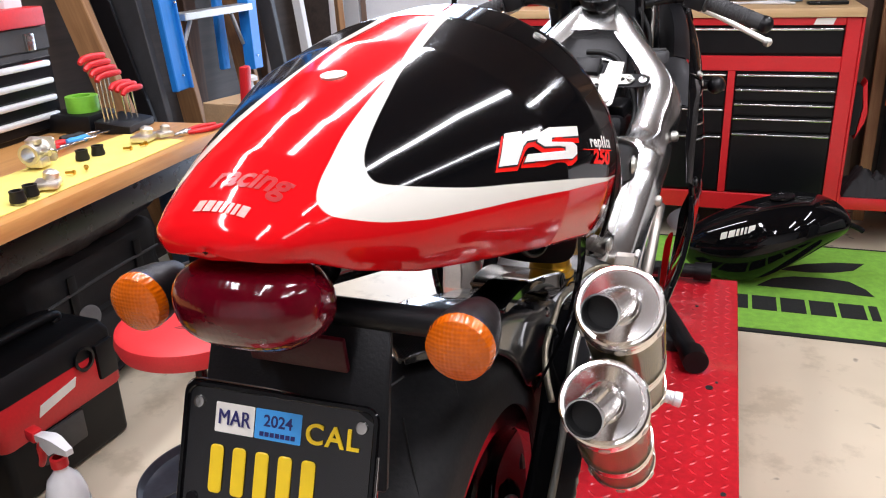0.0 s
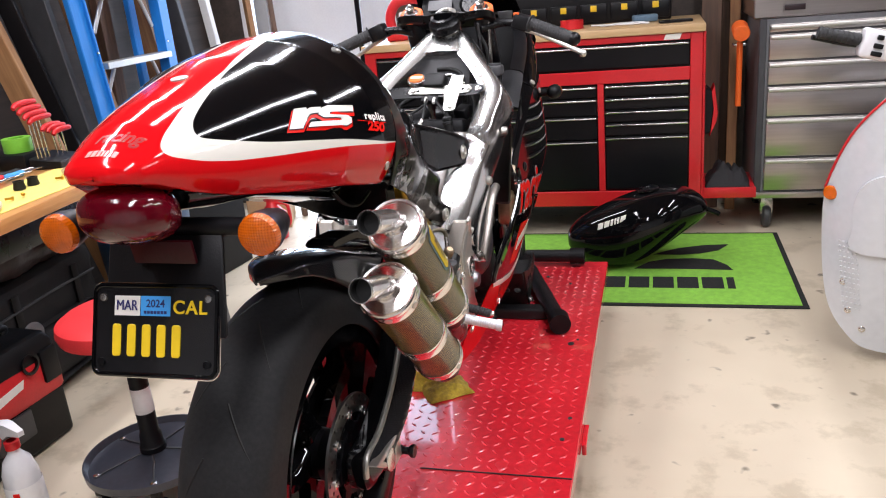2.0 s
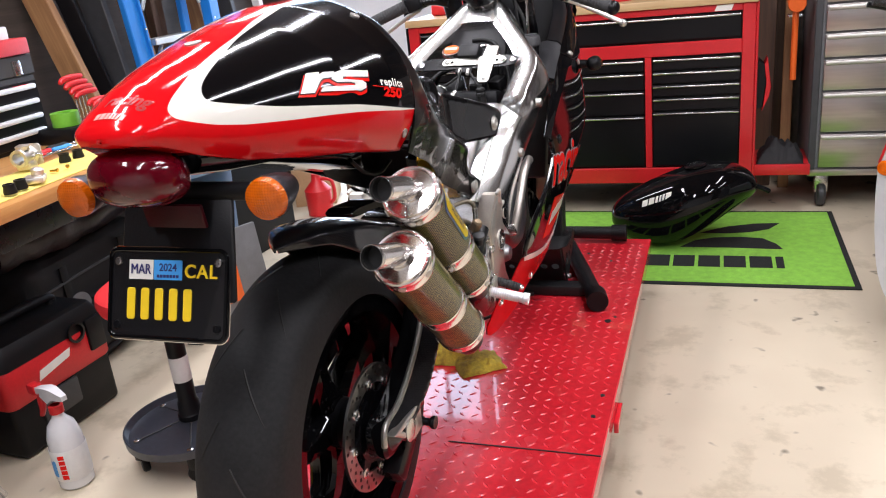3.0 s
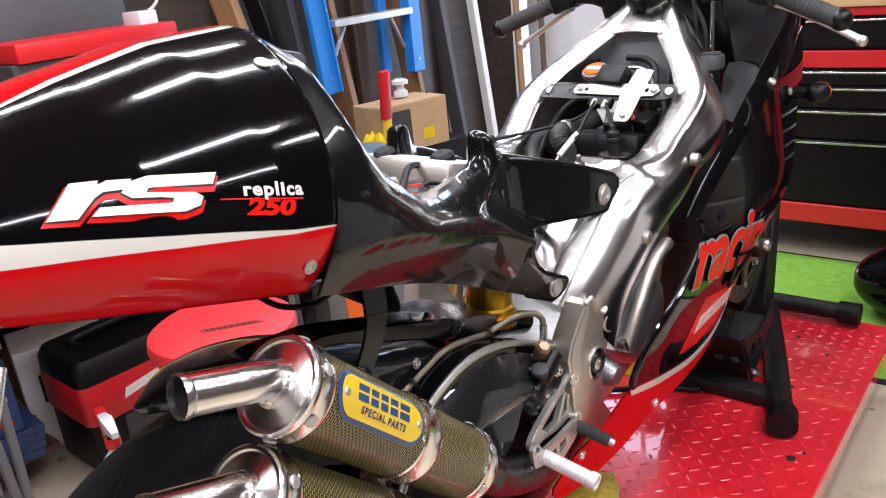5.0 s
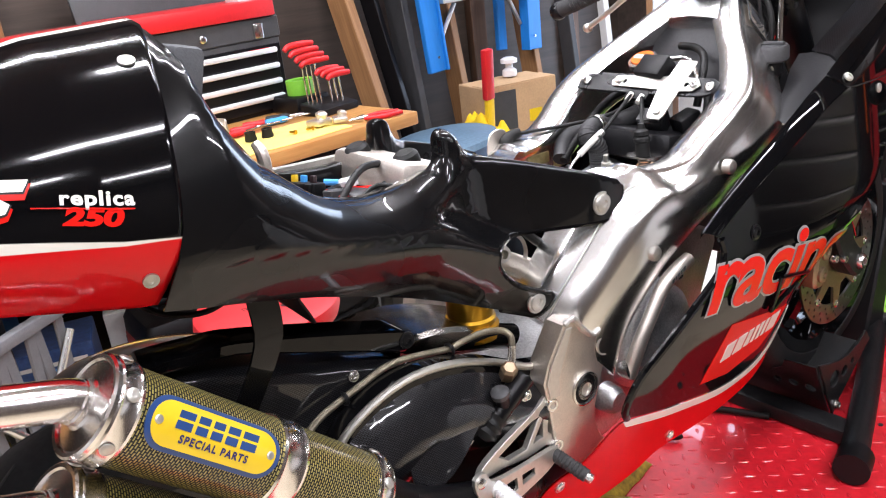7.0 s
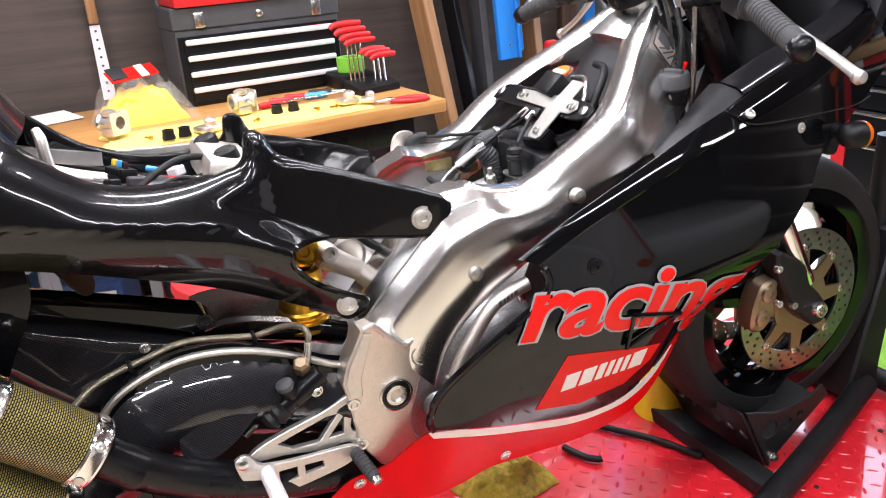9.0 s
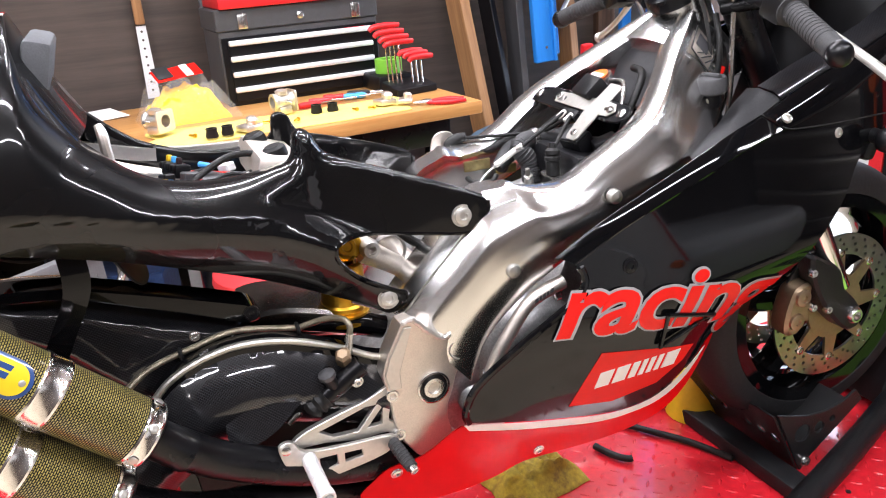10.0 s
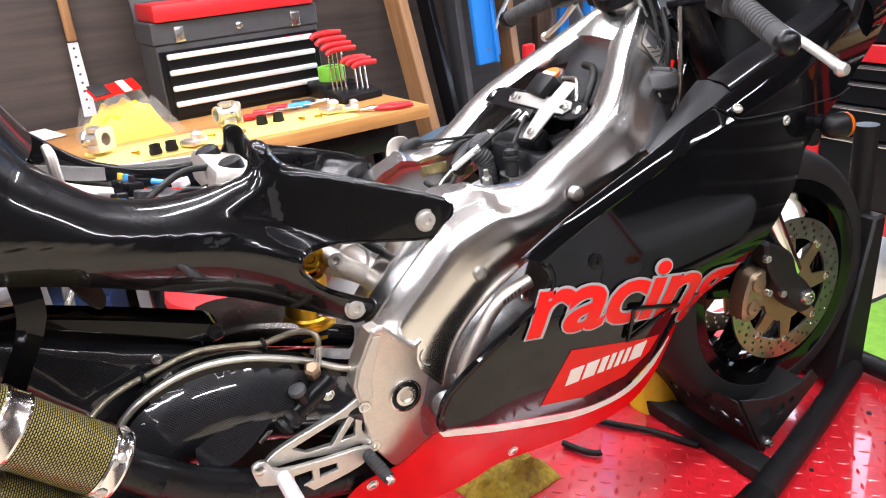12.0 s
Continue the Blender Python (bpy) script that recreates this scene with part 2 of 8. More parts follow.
def timber(name, dark, light, along="z", scale=1.0, rough=0.6):
    m, t, b = nodes_of(name)
    s = {"x": (1.2, 22, 22), "y": (22, 1.2, 22), "z": (22, 22, 1.2)}[along]
    vec = coords(t, tuple(v * scale for v in s))
    grain, wide = noise_tex(t, vec, 2.2, 6, 0.7), noise_tex(t, coords(t), 3.0, 3)
    mix = math_node(t, "ADD", math_node(t, "MULTIPLY", grain, 0.7), math_node(t, "MULTIPLY", wide, 0.3))
    t.links.new(ramp(t, mix, [(0.32, dark), (0.68, light)]), b.inputs["Base Color"])
    b.inputs["Roughness"].default_value = rough
    bump(t, b, grain, 0.15)
    return m


M["concrete"] = concrete()
M["bench_wood"] = timber("oiled_bench_wood", (0.40, 0.17, 0.045), (0.62, 0.33, 0.11), "y", rough=0.35)
M["stud"] = timber("bare_stud", (0.20, 0.09, 0.035), (0.42, 0.22, 0.09), "z")
M["stud_dark"] = timber("old_dark_stud", (0.05, 0.028, 0.018), (0.16, 0.085, 0.05), "z")
M["siding"] = timber("dark_siding", (0.030, 0.022, 0.018), (0.085, 0.062, 0.050), "y", 0.5)
M["butcher"] = timber("chest_wood_top", (0.48, 0.30, 0.14), (0.68, 0.47, 0.25), "x", rough=0.4)
M["cardboard"] = surface("cardboard", (0.50, 0.32, 0.17), 0.8, vary=0.12, grain=120, bumpy=0.1)
M["lift_red"] = surface("red_lift_paint", (0.68, 0.018, 0.030), 0.24, coat=0.9, vary=0.18, grain=55, bumpy=0.05, rough_vary=0.4)
M["chest_red"] = surface("red_steel_paint", (0.58, 0.014, 0.020), 0.35, coat=0.3, vary=0.06, grain=120, bumpy=0.04)
M["chest_black"] = surface("black_steel_paint", (0.005, 0.005, 0.006), 0.32, spec=0.25, vary=0.15, grain=160, bumpy=0.05)
M["stainless"] = surface("brushed_stainless", (0.50, 0.46, 0.44), 0.30, metal=1.0, vary=0.10, grain=90, bumpy=0.06, stretch=(0.05, 1, 1))
M["white_paint"] = surface("white_paint", (0.78, 0.78, 0.79), 0.5, vary=0.04, grain=80, bumpy=0.04)
M["white_gloss"] = surface("white_plastic", (0.74, 0.74, 0.75), 0.25, coat=0.5, vary=0.04, grain=60, bumpy=0.02)
M["scooter"] = surface("pale_grey_lacquer", (0.60, 0.62, 0.64), 0.25, coat=0.8, vary=0.05, grain=40, bumpy=0.02)
M["blue_fibre"] = surface("blue_fibreglass", (0.015, 0.20, 0.62), 0.4, vary=0.10, grain=90, bumpy=0.08, stretch=(1, 1, 0.1))
M["mat_green"] = surface("green_carpet_pile", (0.235, 0.52, 0.06), 0.95, vary=0.2, grain=520, bumpy=0.6)
M["mat_black"] = surface("black_carpet_pile", (0.012, 0.013, 0.012), 0.95, vary=0.3, grain=520, bumpy=0.6)
M["yellow_pale"] = surface("faded_yellow_microfibre", (0.80, 0.66, 0.17), 0.95, vary=0.14, grain=400, bumpy=0.5)
M["yellow_cloth"] = surface("yellow_microfibre", (0.82, 0.55, 0.015), 0.95, vary=0.12, grain=500, bumpy=0.5)
M["yellow_dirty"] = surface("stained_yellow_cloth", (0.62, 0.46, 0.05), 0.95, vary=0.4, grain=90, bumpy=0.6, col2=(0.20, 0.13, 0.03))
M["red_plastic"] = surface("red_plastic", (0.60, 0.015, 0.02), 0.4, vary=0.08, grain=120, bumpy=0.06)
M["red_vinyl"] = surface("red_vinyl", (0.66, 0.03, 0.035), 0.5, vary=0.08, grain=260, bumpy=0.15)
M["green_tape"] = surface("green_tape", (0.18, 0.50, 0.04), 0.5, vary=0.08, grain=90, bumpy=0.05)
M["black_cloth"] = surface("black_nylon", (0.012, 0.011, 0.012), 0.75, vary=0.3, grain=300, bumpy=0.4)
M["maroon"] = surface("dark_maroon_leather", (0.022, 0.011, 0.013), 0.36, vary=0.4, grain=40, bumpy=0.8)
M["paper"] = surface("paper", (0.78, 0.77, 0.75), 0.8, vary=0.06, grain=60, bumpy=0.05)
M["blue_box"] = surface("blue_printed_card", (0.03, 0.07, 0.20), 0.45, vary=0.35, grain=60, bumpy=0.02)
M["orange"] = surface("orange_plastic", (0.85, 0.14, 0.02), 0.4, vary=0.06, grain=90, bumpy=0.05)
M["bucket_blue"] = surface("blue_drum", (0.03, 0.10, 0.22), 0.5, vary=0.15, grain=60, bumpy=0.06)
M["lid_blue"] = surface("pale_blue_lid", (0.10, 0.17, 0.24), 0.5, vary=0.2, grain=90, bumpy=0.1)
M["yellow_plastic"] = surface("yellow_plastic", (0.78, 0.50, 0.02), 0.35, vary=0.08, grain=80, bumpy=0.05)
M["bright_strip"] = surface("satin_bright_strip", (0.86, 0.86, 0.88), 0.45, metal=0.5, vary=0.04, grain=60, bumpy=0.02)
film, film_tree, film_bsdf = nodes_of("clear_packet_film")
film_bsdf.inputs["Base Color"].default_value = (0.9, 0.9, 0.88, 1)
film_bsdf.inputs["Alpha"].default_value, film_bsdf.inputs["Roughness"].default_value = 0.09, 0.12
bump(film_tree, film_bsdf, noise_tex(film_tree, coords(film_tree), 26, 3), 0.6, 0.01)
M["film"] = film
M["muffler_steel"] = surface("bright_stainless", (0.86, 0.83, 0.80), 0.20, metal=1.0, vary=0.06, grain=40, bumpy=0.02, rough_vary=0.3)
M["tray_dark"] = surface("dark_blue_grey_plastic", (0.045, 0.048, 0.062), 0.30, vary=0.25, grain=60, bumpy=0.05)
M["disc_steel"] = surface("worn_disc_steel", (0.36, 0.355, 0.35), 0.30, metal=1.0, vary=0.12, grain=90, bumpy=0.05)

# ---- building tools ----
from mathutils import geometry


def finish(ob, bm, material, smooth=35):
    me = ob.data
    bm.to_mesh(me)
    bm.free()
    me.materials.append(material)
    if smooth:
        me.polygons.foreach_set("use_smooth", [True] * len(me.polygons))
        me.set_sharp_from_angle(angle=radians(smooth))
    return ob


def part(name, bm, material, parent=None, label="", smooth=35):
    """Links a bmesh as one mesh object, under a thing or a part if one is given."""
    ob = finish(new(name, bpy.data.meshes.new(name)), bm, material, smooth)
    ob.parent = parent
    return tagged(ob, label)


def empty(name, m=None):
    ob = new(name)
    ob.empty_display_size = 0.05
    if m is not None:
        ob.matrix_world = m
    return ob


def spline(pts, n=8, closed=False):
    """Points of a smooth curve through the given ones."""
    p = np.array(pts, float)
    k = len(p)
    out = []
    for i in range(k if closed else k - 1):
        a, b = p[i], p[(i + 1) % k]
        z = p[(i - 1) % k] if closed or i > 0 else 2 * a - b
        c = p[(i + 2) % k] if closed or i < k - 2 else 2 * b - a
        for j in range(n):
            u = j / n
            out.append(0.5 * (2 * a + (b - z) * u + (2 * z - 5 * a + 4 * b - c) * u * u + (3 * a - 3 * b + c - z) * u ** 3))
    if not closed:
        out.append(p[-1])
    return [tuple(float(v) for v in q) for q in out]


def skin(rings, closed=True, caps=True, bm=None):
    """A surface through rings of as many points each."""
    bm = bm or bmesh.new()
    rows = [[bm.verts.new(p) for p in ring] for ring in rings]
    n = len(rows[0])
    for a, b in zip(rows, rows[1:]):
        for i in range(n if closed else n - 1):
            j = (i + 1) % n
            try:
                bm.faces.new((a[i], a[j], b[j], b[i]))
            except ValueError:
                pass
    if caps and closed:
        for row in (rows[0], rows[-1]):
            try:
                bm.faces.new(row)
            except ValueError:
                pass
    bmesh.ops.recalc_face_normals(bm, faces=bm.faces)
    return bm


def tube(pts, r, seg=12, smooth=6, bm=None, flat=1.0, caps=True):
    """A round bar along a curve; r may be a list, one for each point."""
    radii = list(r) if hasattr(r, "__len__") else [r] * len(pts)
    full = [(*p, q) for p, q in zip(pts, radii)]
    full = spline(full, smooth) if smooth > 1 and len(full) > 2 else full
    rings, side = [], None
    for i, q in enumerate(full):
        a, b = Vector(full[max(i - 1, 0)][:3]), Vector(full[min(i + 1, len(full) - 1)][:3])
        way = (b - a).normalized()
        if side is None:
            side = way.orthogonal().normalized()
        side = (side - way * side.dot(way)).normalized()
        up = way.cross(side)
        rings.append([Vector(q[:3]) + (side * math.cos(2 * math.pi * k / seg) + up * flat * math.sin(2 * math.pi * k / seg)) * q[3] for k in range(seg)])
    return skin(rings, caps=caps, bm=bm)


def lathe(profile, centre, axis=(1, 0, 0), seg=48, bm=None, close=False, uv=False):
    """Turns (radius, height) pairs round an axis through centre."""
    bm = bm or bmesh.new()
    ax = Vector(axis).normalized()
    u = ax.orthogonal().normalized()
    w = ax.cross(u)
    c = Vector(centre)
    rows = []
    for r, h in profile:
        if r < 1e-6:
            rows.append([bm.verts.new(c + ax * h)])
        else:
            rows.append([bm.verts.new(c + ax * h + (u * math.cos(2 * math.pi * k / seg) + w * math.sin(2 * math.pi * k / seg)) * r) for k in range(seg)])
    pairs = list(zip(rows, rows[1:])) + ([(rows[-1], rows[0])] if close else [])
    lay = bm.loops.layers.uv.new("UVMap") if uv else None
    for (a, b), (pa, pb) in zip(pairs, zip(profile, profile[1:])):
        for k in range(seg):
            j = (k + 1) % seg
            f = [a[k % len(a)]] + ([a[j]] if len(a) > 1 else []) + ([b[j]] if len(b) > 1 else []) + [b[k % len(b)]]
            if len(set(f)) < 3:
                continue
            face = bm.faces.new(f)
            if uv and len(f) == 4:
                rad = max(pa[0], pb[0])
                for loop, (kk, hh) in zip(face.loops, ((k, pa[1]), (k + 1, pa[1]), (k + 1, pb[1]), (k, pb[1]))):
                    loop[lay].uv = (2 * math.pi * kk / seg * rad, hh)
    bmesh.ops.recalc_face_normals(bm, faces=bm.faces)
    return bm


def box(size, m=None, bevel=0.0, seg=2, bm=None):
    """A block with rounded edges; m places its centre."""
    own = bmesh.new()
    bmesh.ops.create_cube(own, size=1.0)
    bmesh.ops.scale(own, vec=size, verts=own.verts)
    if bevel:
        bmesh.ops.bevel(own, geom=list(own.edges), offset=bevel, segments=seg, affect="EDGES", profile=0.5)
    bmesh.ops.transform(own, matrix=m or Matrix(), verts=own.verts)
    if bm is None:
        return own
    return join(bm, own)


def join(bm, other):
    me = bpy.data.meshes.new("tmp")
    other.to_mesh(me)
    other.free()
    bm.from_mesh(me)
    bpy.data.meshes.remove(me)
    return bm


def slab(outline, thick, to=None, holes=(), bevel=0.0, bm=None):
    """A plate cut to a flat outline (u, v), with holes, thick along its normal; to maps (u, v, h) to a place."""
    own = bmesh.new()
    edges = []
    for loop in (outline, *holes):
        vs = [own.verts.new((u, v, 0)) for u, v in loop]
        edges += [own.edges.new((a, b)) for a, b in zip(vs, vs[1:] + vs[:1])]
    if holes:
        bmesh.ops.triangle_fill(own, edges=edges, use_beauty=True)
    else:
        own.faces.new([v for v in own.verts])
    ext = bmesh.ops.extrude_face_region(own, geom=list(own.faces))
    top = [g for g in ext["geom"] if isinstance(g, bmesh.types.BMVert)]
    bmesh.ops.translate(own, vec=(0, 0, thick), verts=top)
    bmesh.ops.recalc_face_normals(own, faces=own.faces)
    if bevel:
        rim = [e for e in own.edges if len(e.link_faces) == 2 and e.calc_face_angle(0) > 1.0]
        bmesh.ops.bevel(own, geom=rim, offset=bevel, segments=1, affect="EDGES", clamp_overlap=True)
    if to:
        for v in own.verts:
            v.co = Vector(to(*v.co))
        bmesh.ops.recalc_face_normals(own, faces=own.faces)
    return own if bm is None else join(bm, own)


def circle(u, v, r, n=16):
    return [(u + r * math.cos(2 * math.pi * k / n), v + r * math.sin(2 * math.pi * k / n)) for k in range(n)]


def rounded(w, h, r, n=5, cu=0.0, cv=0.0):
    out = []
    for k, (sx, sy) in enumerate(((1, 1), (-1, 1), (-1, -1), (1, -1))):
        for j in range(n + 1):
            a = math.pi / 2 * (k + j / n)
            out.append((cu + sx * (w / 2 - r) + r * math.cos(a), cv + sy * (h / 2 - r) + r * math.sin(a)))
    return out


def inside(p, loop):
    x, y = p
    hit = False
    for (ax, ay), (bx, by) in zip(loop, loop[1:] + loop[:1]):
        if (ay > y) != (by > y) and x < (bx - ax) * (y - ay) / (by - ay) + ax:
            hit = not hit
    return hit


def panel(outline, place, step=0.02, thick=0.003, holes=()):
    """A curved sheet: a flat outline (u, v) filled finely, each point laid on a surface by place(u, v, depth)."""
    pts, edges = [], []
    for loop in (outline, *holes):
        k = len(pts)
        n = len(loop)
        pts += [Vector(p) for p in loop]
        edges += [(k + i, k + (i + 1) % n) for i in range(n)]
    us, vs = [p[0] for p in outline], [p[1] for p in outline]
    allp = np.array([tuple(p) for p in pts])
    for i in range(int((max(us) - min(us)) / step) + 1):
        for j in range(int((max(vs) - min(vs)) / step) + 1):
            p = (min(us) + (i + 0.5 * (j % 2)) * step, min(vs) + j * step)
            if inside(p, outline) and not any(inside(p, h) for h in holes) and np.hypot(*(allp - p).T).min() > 0.4 * step:
                pts.append(Vector(p))
    got = geometry.delaunay_2d_cdt(pts, edges, [], 0, 1e-6)
    bm = bmesh.new()
    flat, tri = got[0], got[2]
    keep = []
    for f in tri:
        c = sum((flat[i] for i in f), Vector((0, 0))) / len(f)
        if inside(tuple(c), outline) and not any(inside(tuple(c), h) for h in holes):
            keep.append(f)
    out = [bm.verts.new(place(p[0], p[1], 0.0)) for p in flat]
    inn = [bm.verts.new(place(p[0], p[1], thick)) for p in flat]
    count = {}
    for f in keep:
        bm.faces.new([out[i] for i in f])
        bm.faces.new([inn[i] for i in reversed(f)])
        for a, b in zip(f, (*f[1:], f[0])):
            count[(min(a, b), max(a, b))] = count.get((min(a, b), max(a, b)), 0) + 1
    for (a, b), n in count.items():
        if n == 1:
            bm.faces.new((out[a], out[b], inn[b], inn[a]))
    bmesh.ops.delete(bm, geom=[v for v in bm.verts if not v.link_faces], context="VERTS")
    bmesh.ops.recalc_face_normals(bm, faces=bm.faces)
    return bm


def text_bm(body, size, to=None, extrude=0.0, shear=0.0, bold=0.0, spacing=1.0, align="CENTER", fine=0.0):
    """Lettering in the built-in font as a mesh; to maps (u, v, h) to a place."""
    cu = bpy.data.curves.new("lettering", "FONT")
    cu.body, cu.size, cu.extrude, cu.shear, cu.offset, cu.space_character = body, size * 100, extrude * 100, shear, bold * 100, spacing
    cu.align_x, cu.align_y, cu.resolution_u = align, "CENTER", 4
    ob = new("lettering", cu)
    dg = bpy.context.evaluated_depsgraph_get()
    me = bpy.data.meshes.new_from_object(ob.evaluated_get(dg))
    bpy.data.objects.remove(ob)
    bm = bmesh.new()
    bm.from_mesh(me)
    bpy.data.meshes.remove(me)
    bmesh.ops.scale(bm, vec=(.01, .01, .01), verts=bm.verts)
    if fine:
        bmesh.ops.triangulate(bm, faces=bm.faces)
        bmesh.ops.subdivide_edges(bm, edges=[e for e in bm.edges if e.calc_length() > fine], cuts=2)
        bmesh.ops.triangulate(bm, faces=bm.faces)
    if to:
        for v in bm.verts:
            v.co = Vector(to(*v.co))
    return bm


def bars_bm(widths, height, gap, to, thick=0.001, slant=0.0):
    """A row of plain bars in place of lettering."""
    total = sum(widths) + gap * (len(widths) - 1)
    u, bm = -total / 2, bmesh.new()
    for w in widths:
        s = slant * height / 2
        slab([(u - s, -height / 2), (u + w - s, -height / 2), (u + w + s, height / 2), (u + s, height / 2)], thick, to, bm=bm)
        u += w + gap
    return bm


def bolt_bm(centre, axis, r=0.008, h=0.004, bm=None):
    """A socket-head button bolt with its recess."""
    return lathe([(0, -0.002), (r * 1.25, -0.002), (r * 1.25, 0.001), (r, 0.001), (r * 0.95, h * 0.7), (r * 0.7, h), (r * 0.42, h), (r * 0.36, h * 0.35), (0, h * 0.35)], centre, axis, 18, bm)


def true_normals(ob, half_width, side=1):
    """Shades a sheet by the surface it was laid on, not by its triangles."""
    normals = []
    for v in ob.data.vertices:
        x, y, z = v.co
        e = .0015
        n = Vector((1, -(half_width(y + e, z) - half_width(y - e, z)) / (2 * e), -(half_width(y, z + e) - half_width(y, z - e)) / (2 * e))).normalized()
        n.x *= side
        normals.append(n if abs(x) > half_width(y, z) - .002 else -n)
    ob.data.normals_split_custom_set_from_vertices(normals)
    return ob

# ---- the garage ----
def structure(name, bm, material, label, smooth=30):
    return tagged(part(name, bm, material, None, label, smooth), kind="structure", category=name.split("_")[0])


X0, X1, Y0, Y1 = -2.10, 2.9, -3.3, 3.42
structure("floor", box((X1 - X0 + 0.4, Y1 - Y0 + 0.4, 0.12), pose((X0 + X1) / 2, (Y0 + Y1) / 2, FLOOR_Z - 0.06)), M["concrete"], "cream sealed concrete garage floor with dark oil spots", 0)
structure("wall_west", box((0.1, Y1 - Y0, CEIL_Z - FLOOR_Z), pose(X0 - 0.05, (Y0 + Y1) / 2, (CEIL_Z + FLOOR_Z) / 2)), M["siding"], "dark brown bare garage wall behind the bench", 0)
structure("wall_east", box((0.1, Y1 - Y0, CEIL_Z - FLOOR_Z), pose(X1 + 0.05, (Y0 + Y1) / 2, (CEIL_Z + FLOOR_Z) / 2)), M["siding"], "dark brown bare garage side wall", 0)
structure("wall_south", box((X1 - X0 + 0.2, 0.1, CEIL_Z - FLOOR_Z), pose((X0 + X1) / 2, Y0 - 0.05, (CEIL_Z + FLOOR_Z) / 2)), M["white_paint"], "white painted garage door side wall", 0)
structure("ceiling", box((X1 - X0 + 0.2, Y1 - Y0 + 0.2, 0.1), pose((X0 + X1) / 2, (Y0 + Y1) / 2, CEIL_Z + 0.05)), M["stud_dark"], "dark bare timber garage ceiling", 0)
# north wall with the doorway
north = box((DX0 - X0 + 0.1, 0.1, CEIL_Z - FLOOR_Z), pose((DX0 + X0 - 0.1) / 2, Y1 + 0.05, (CEIL_Z + FLOOR_Z) / 2))
box((X1 - DX1 + 0.1, 0.1, CEIL_Z - FLOOR_Z), pose((X1 + 0.1 + DX1) / 2, Y1 + 0.05, (CEIL_Z + FLOOR_Z) / 2), bm=north)
box((DX1 - DX0, 0.1, CEIL_Z - DZ), pose((DX0 + DX1) / 2, Y1 + 0.05, (CEIL_Z + DZ) / 2), bm=north)
structure("wall_north", north, M["siding"], "dark brown bare garage end wall", 0)
door = empty("door_1", pose((DX0 + DX1) / 2, Y1 - 0.02, FLOOR_Z))
tagged(door, "open side doorway with white posts and bright daylight outside", "door", kind="structure")
for sx in (-1, 1):
    part("door_post", box((0.05, 0.09, DZ - FLOOR_Z), pose(sx * (DX1 - DX0 - 0.05) / 2, 0.0, (DZ - FLOOR_Z) / 2), 0.004), M["white_paint"], door)
part("door_bar", box((0.03, 0.012, 1.5), pose(0.16, -0.005, 1.45), 0.002), M["black_metal"], door, "black steel bar down the door")
structure("backdrop", box((2.4, 0.04, 2.8), pose((DX0 + DX1) / 2, Y1 + 0.30, 0.9)), M["white_paint"], "white wall outside the open side door", 0)

# studs and leaning timber along the walls
def lumber(foot, top, w, d, mat, label, name="leaning_board"):
    a, b = Vector(foot), Vector(top)
    way = (b - a).normalized()
    q = way.to_track_quat("Z", "Y").to_matrix().to_4x4()
    ob = part(name, box((w, d, (b - a).length), Matrix.Translation((0, 0, (b - a).length / 2)), 0.003, 1), mat, None, label)
    ob.matrix_world = Matrix.Translation(a) @ q
    return tagged(ob, category="timber", group="timber along the wall")


for y in (-2.6, -1.9, -1.2, -0.45, 2.35, 3.0):
    structure("trim_stud", box((0.045, 0.09, CEIL_Z - FLOOR_Z), pose(X0 + 0.0245, y, (CEIL_Z + FLOOR_Z) / 2), 0.003, 1), M["stud_dark"], "dark old wall stud")
for x in (-0.85, -0.35, 0.25, 0.92, 1.5, 2.1):
    structure("trim_stud", box((0.09, 0.045, CEIL_Z - FLOOR_Z), pose(x, Y1 - 0.0245, (CEIL_Z + FLOOR_Z) / 2), 0.003, 1), M["stud_dark"], "dark old wall stud")
lumber((-1.66, 1.60, FLOOR_Z), (-2.04, 1.52, 1.25), 0.045, 0.10, M["stud"], "pale pine board leaning on the dark wall")
lumber((-1.72, 1.74, FLOOR_Z), (-2.05, 1.62, 1.5), 0.03, 0.07, M["chest_black"], "black flat bar leaning on the dark wall")
lumber((-1.78, 1.78, FLOOR_Z), (-2.05, 1.80, 1.7), 0.03, 0.13, M["dark_grey"], "dark grey plank leaning on the wall")
lumber((-1.83, 2.08, FLOOR_Z), (-2.02, 2.05, 1.3), 0.04, 0.09, M["stud"], "pale pine board leaning behind the ladder")
lumber((-1.80, 2.52, FLOOR_Z), (-2.03, 2.48, 1.6), 0.04, 0.09, M["stud"], "brown pine board leaning on the wall")
lumber((-1.75, 2.72, FLOOR_Z), (-1.98, 2.75, 1.5), 0.03, 0.09, M["dark_grey"], "grey sheet metal strip leaning on the wall")
lumber((-1.70, 2.92, FLOOR_Z), (-1.95, 3.0, 1.7), 0.03, 0.06, M["paper"], "white trim strip leaning in the corner")
lumber((-1.62, 3.06, FLOOR_Z), (-1.80, 3.3, 1.7), 0.03, 0.10, M["stud"], "reddish brown board leaning in the corner")
lumber((-1.52, 3.12, FLOOR_Z), (-1.66, 3.33, 1.5), 0.03, 0.07, M["stud_dark"], "dark board leaning in the corner")
lumber((0.82, 3.20, FLOOR_Z), (0.84, 3.36, 1.8), 0.10, 0.05, M["stud_dark"], "dark post standing between the cabinets")
lumber((0.93, 3.15, FLOOR_Z), (0.95, 3.35, 1.8), 0.05, 0.04, M["stud"], "brown board standing between the cabinets")

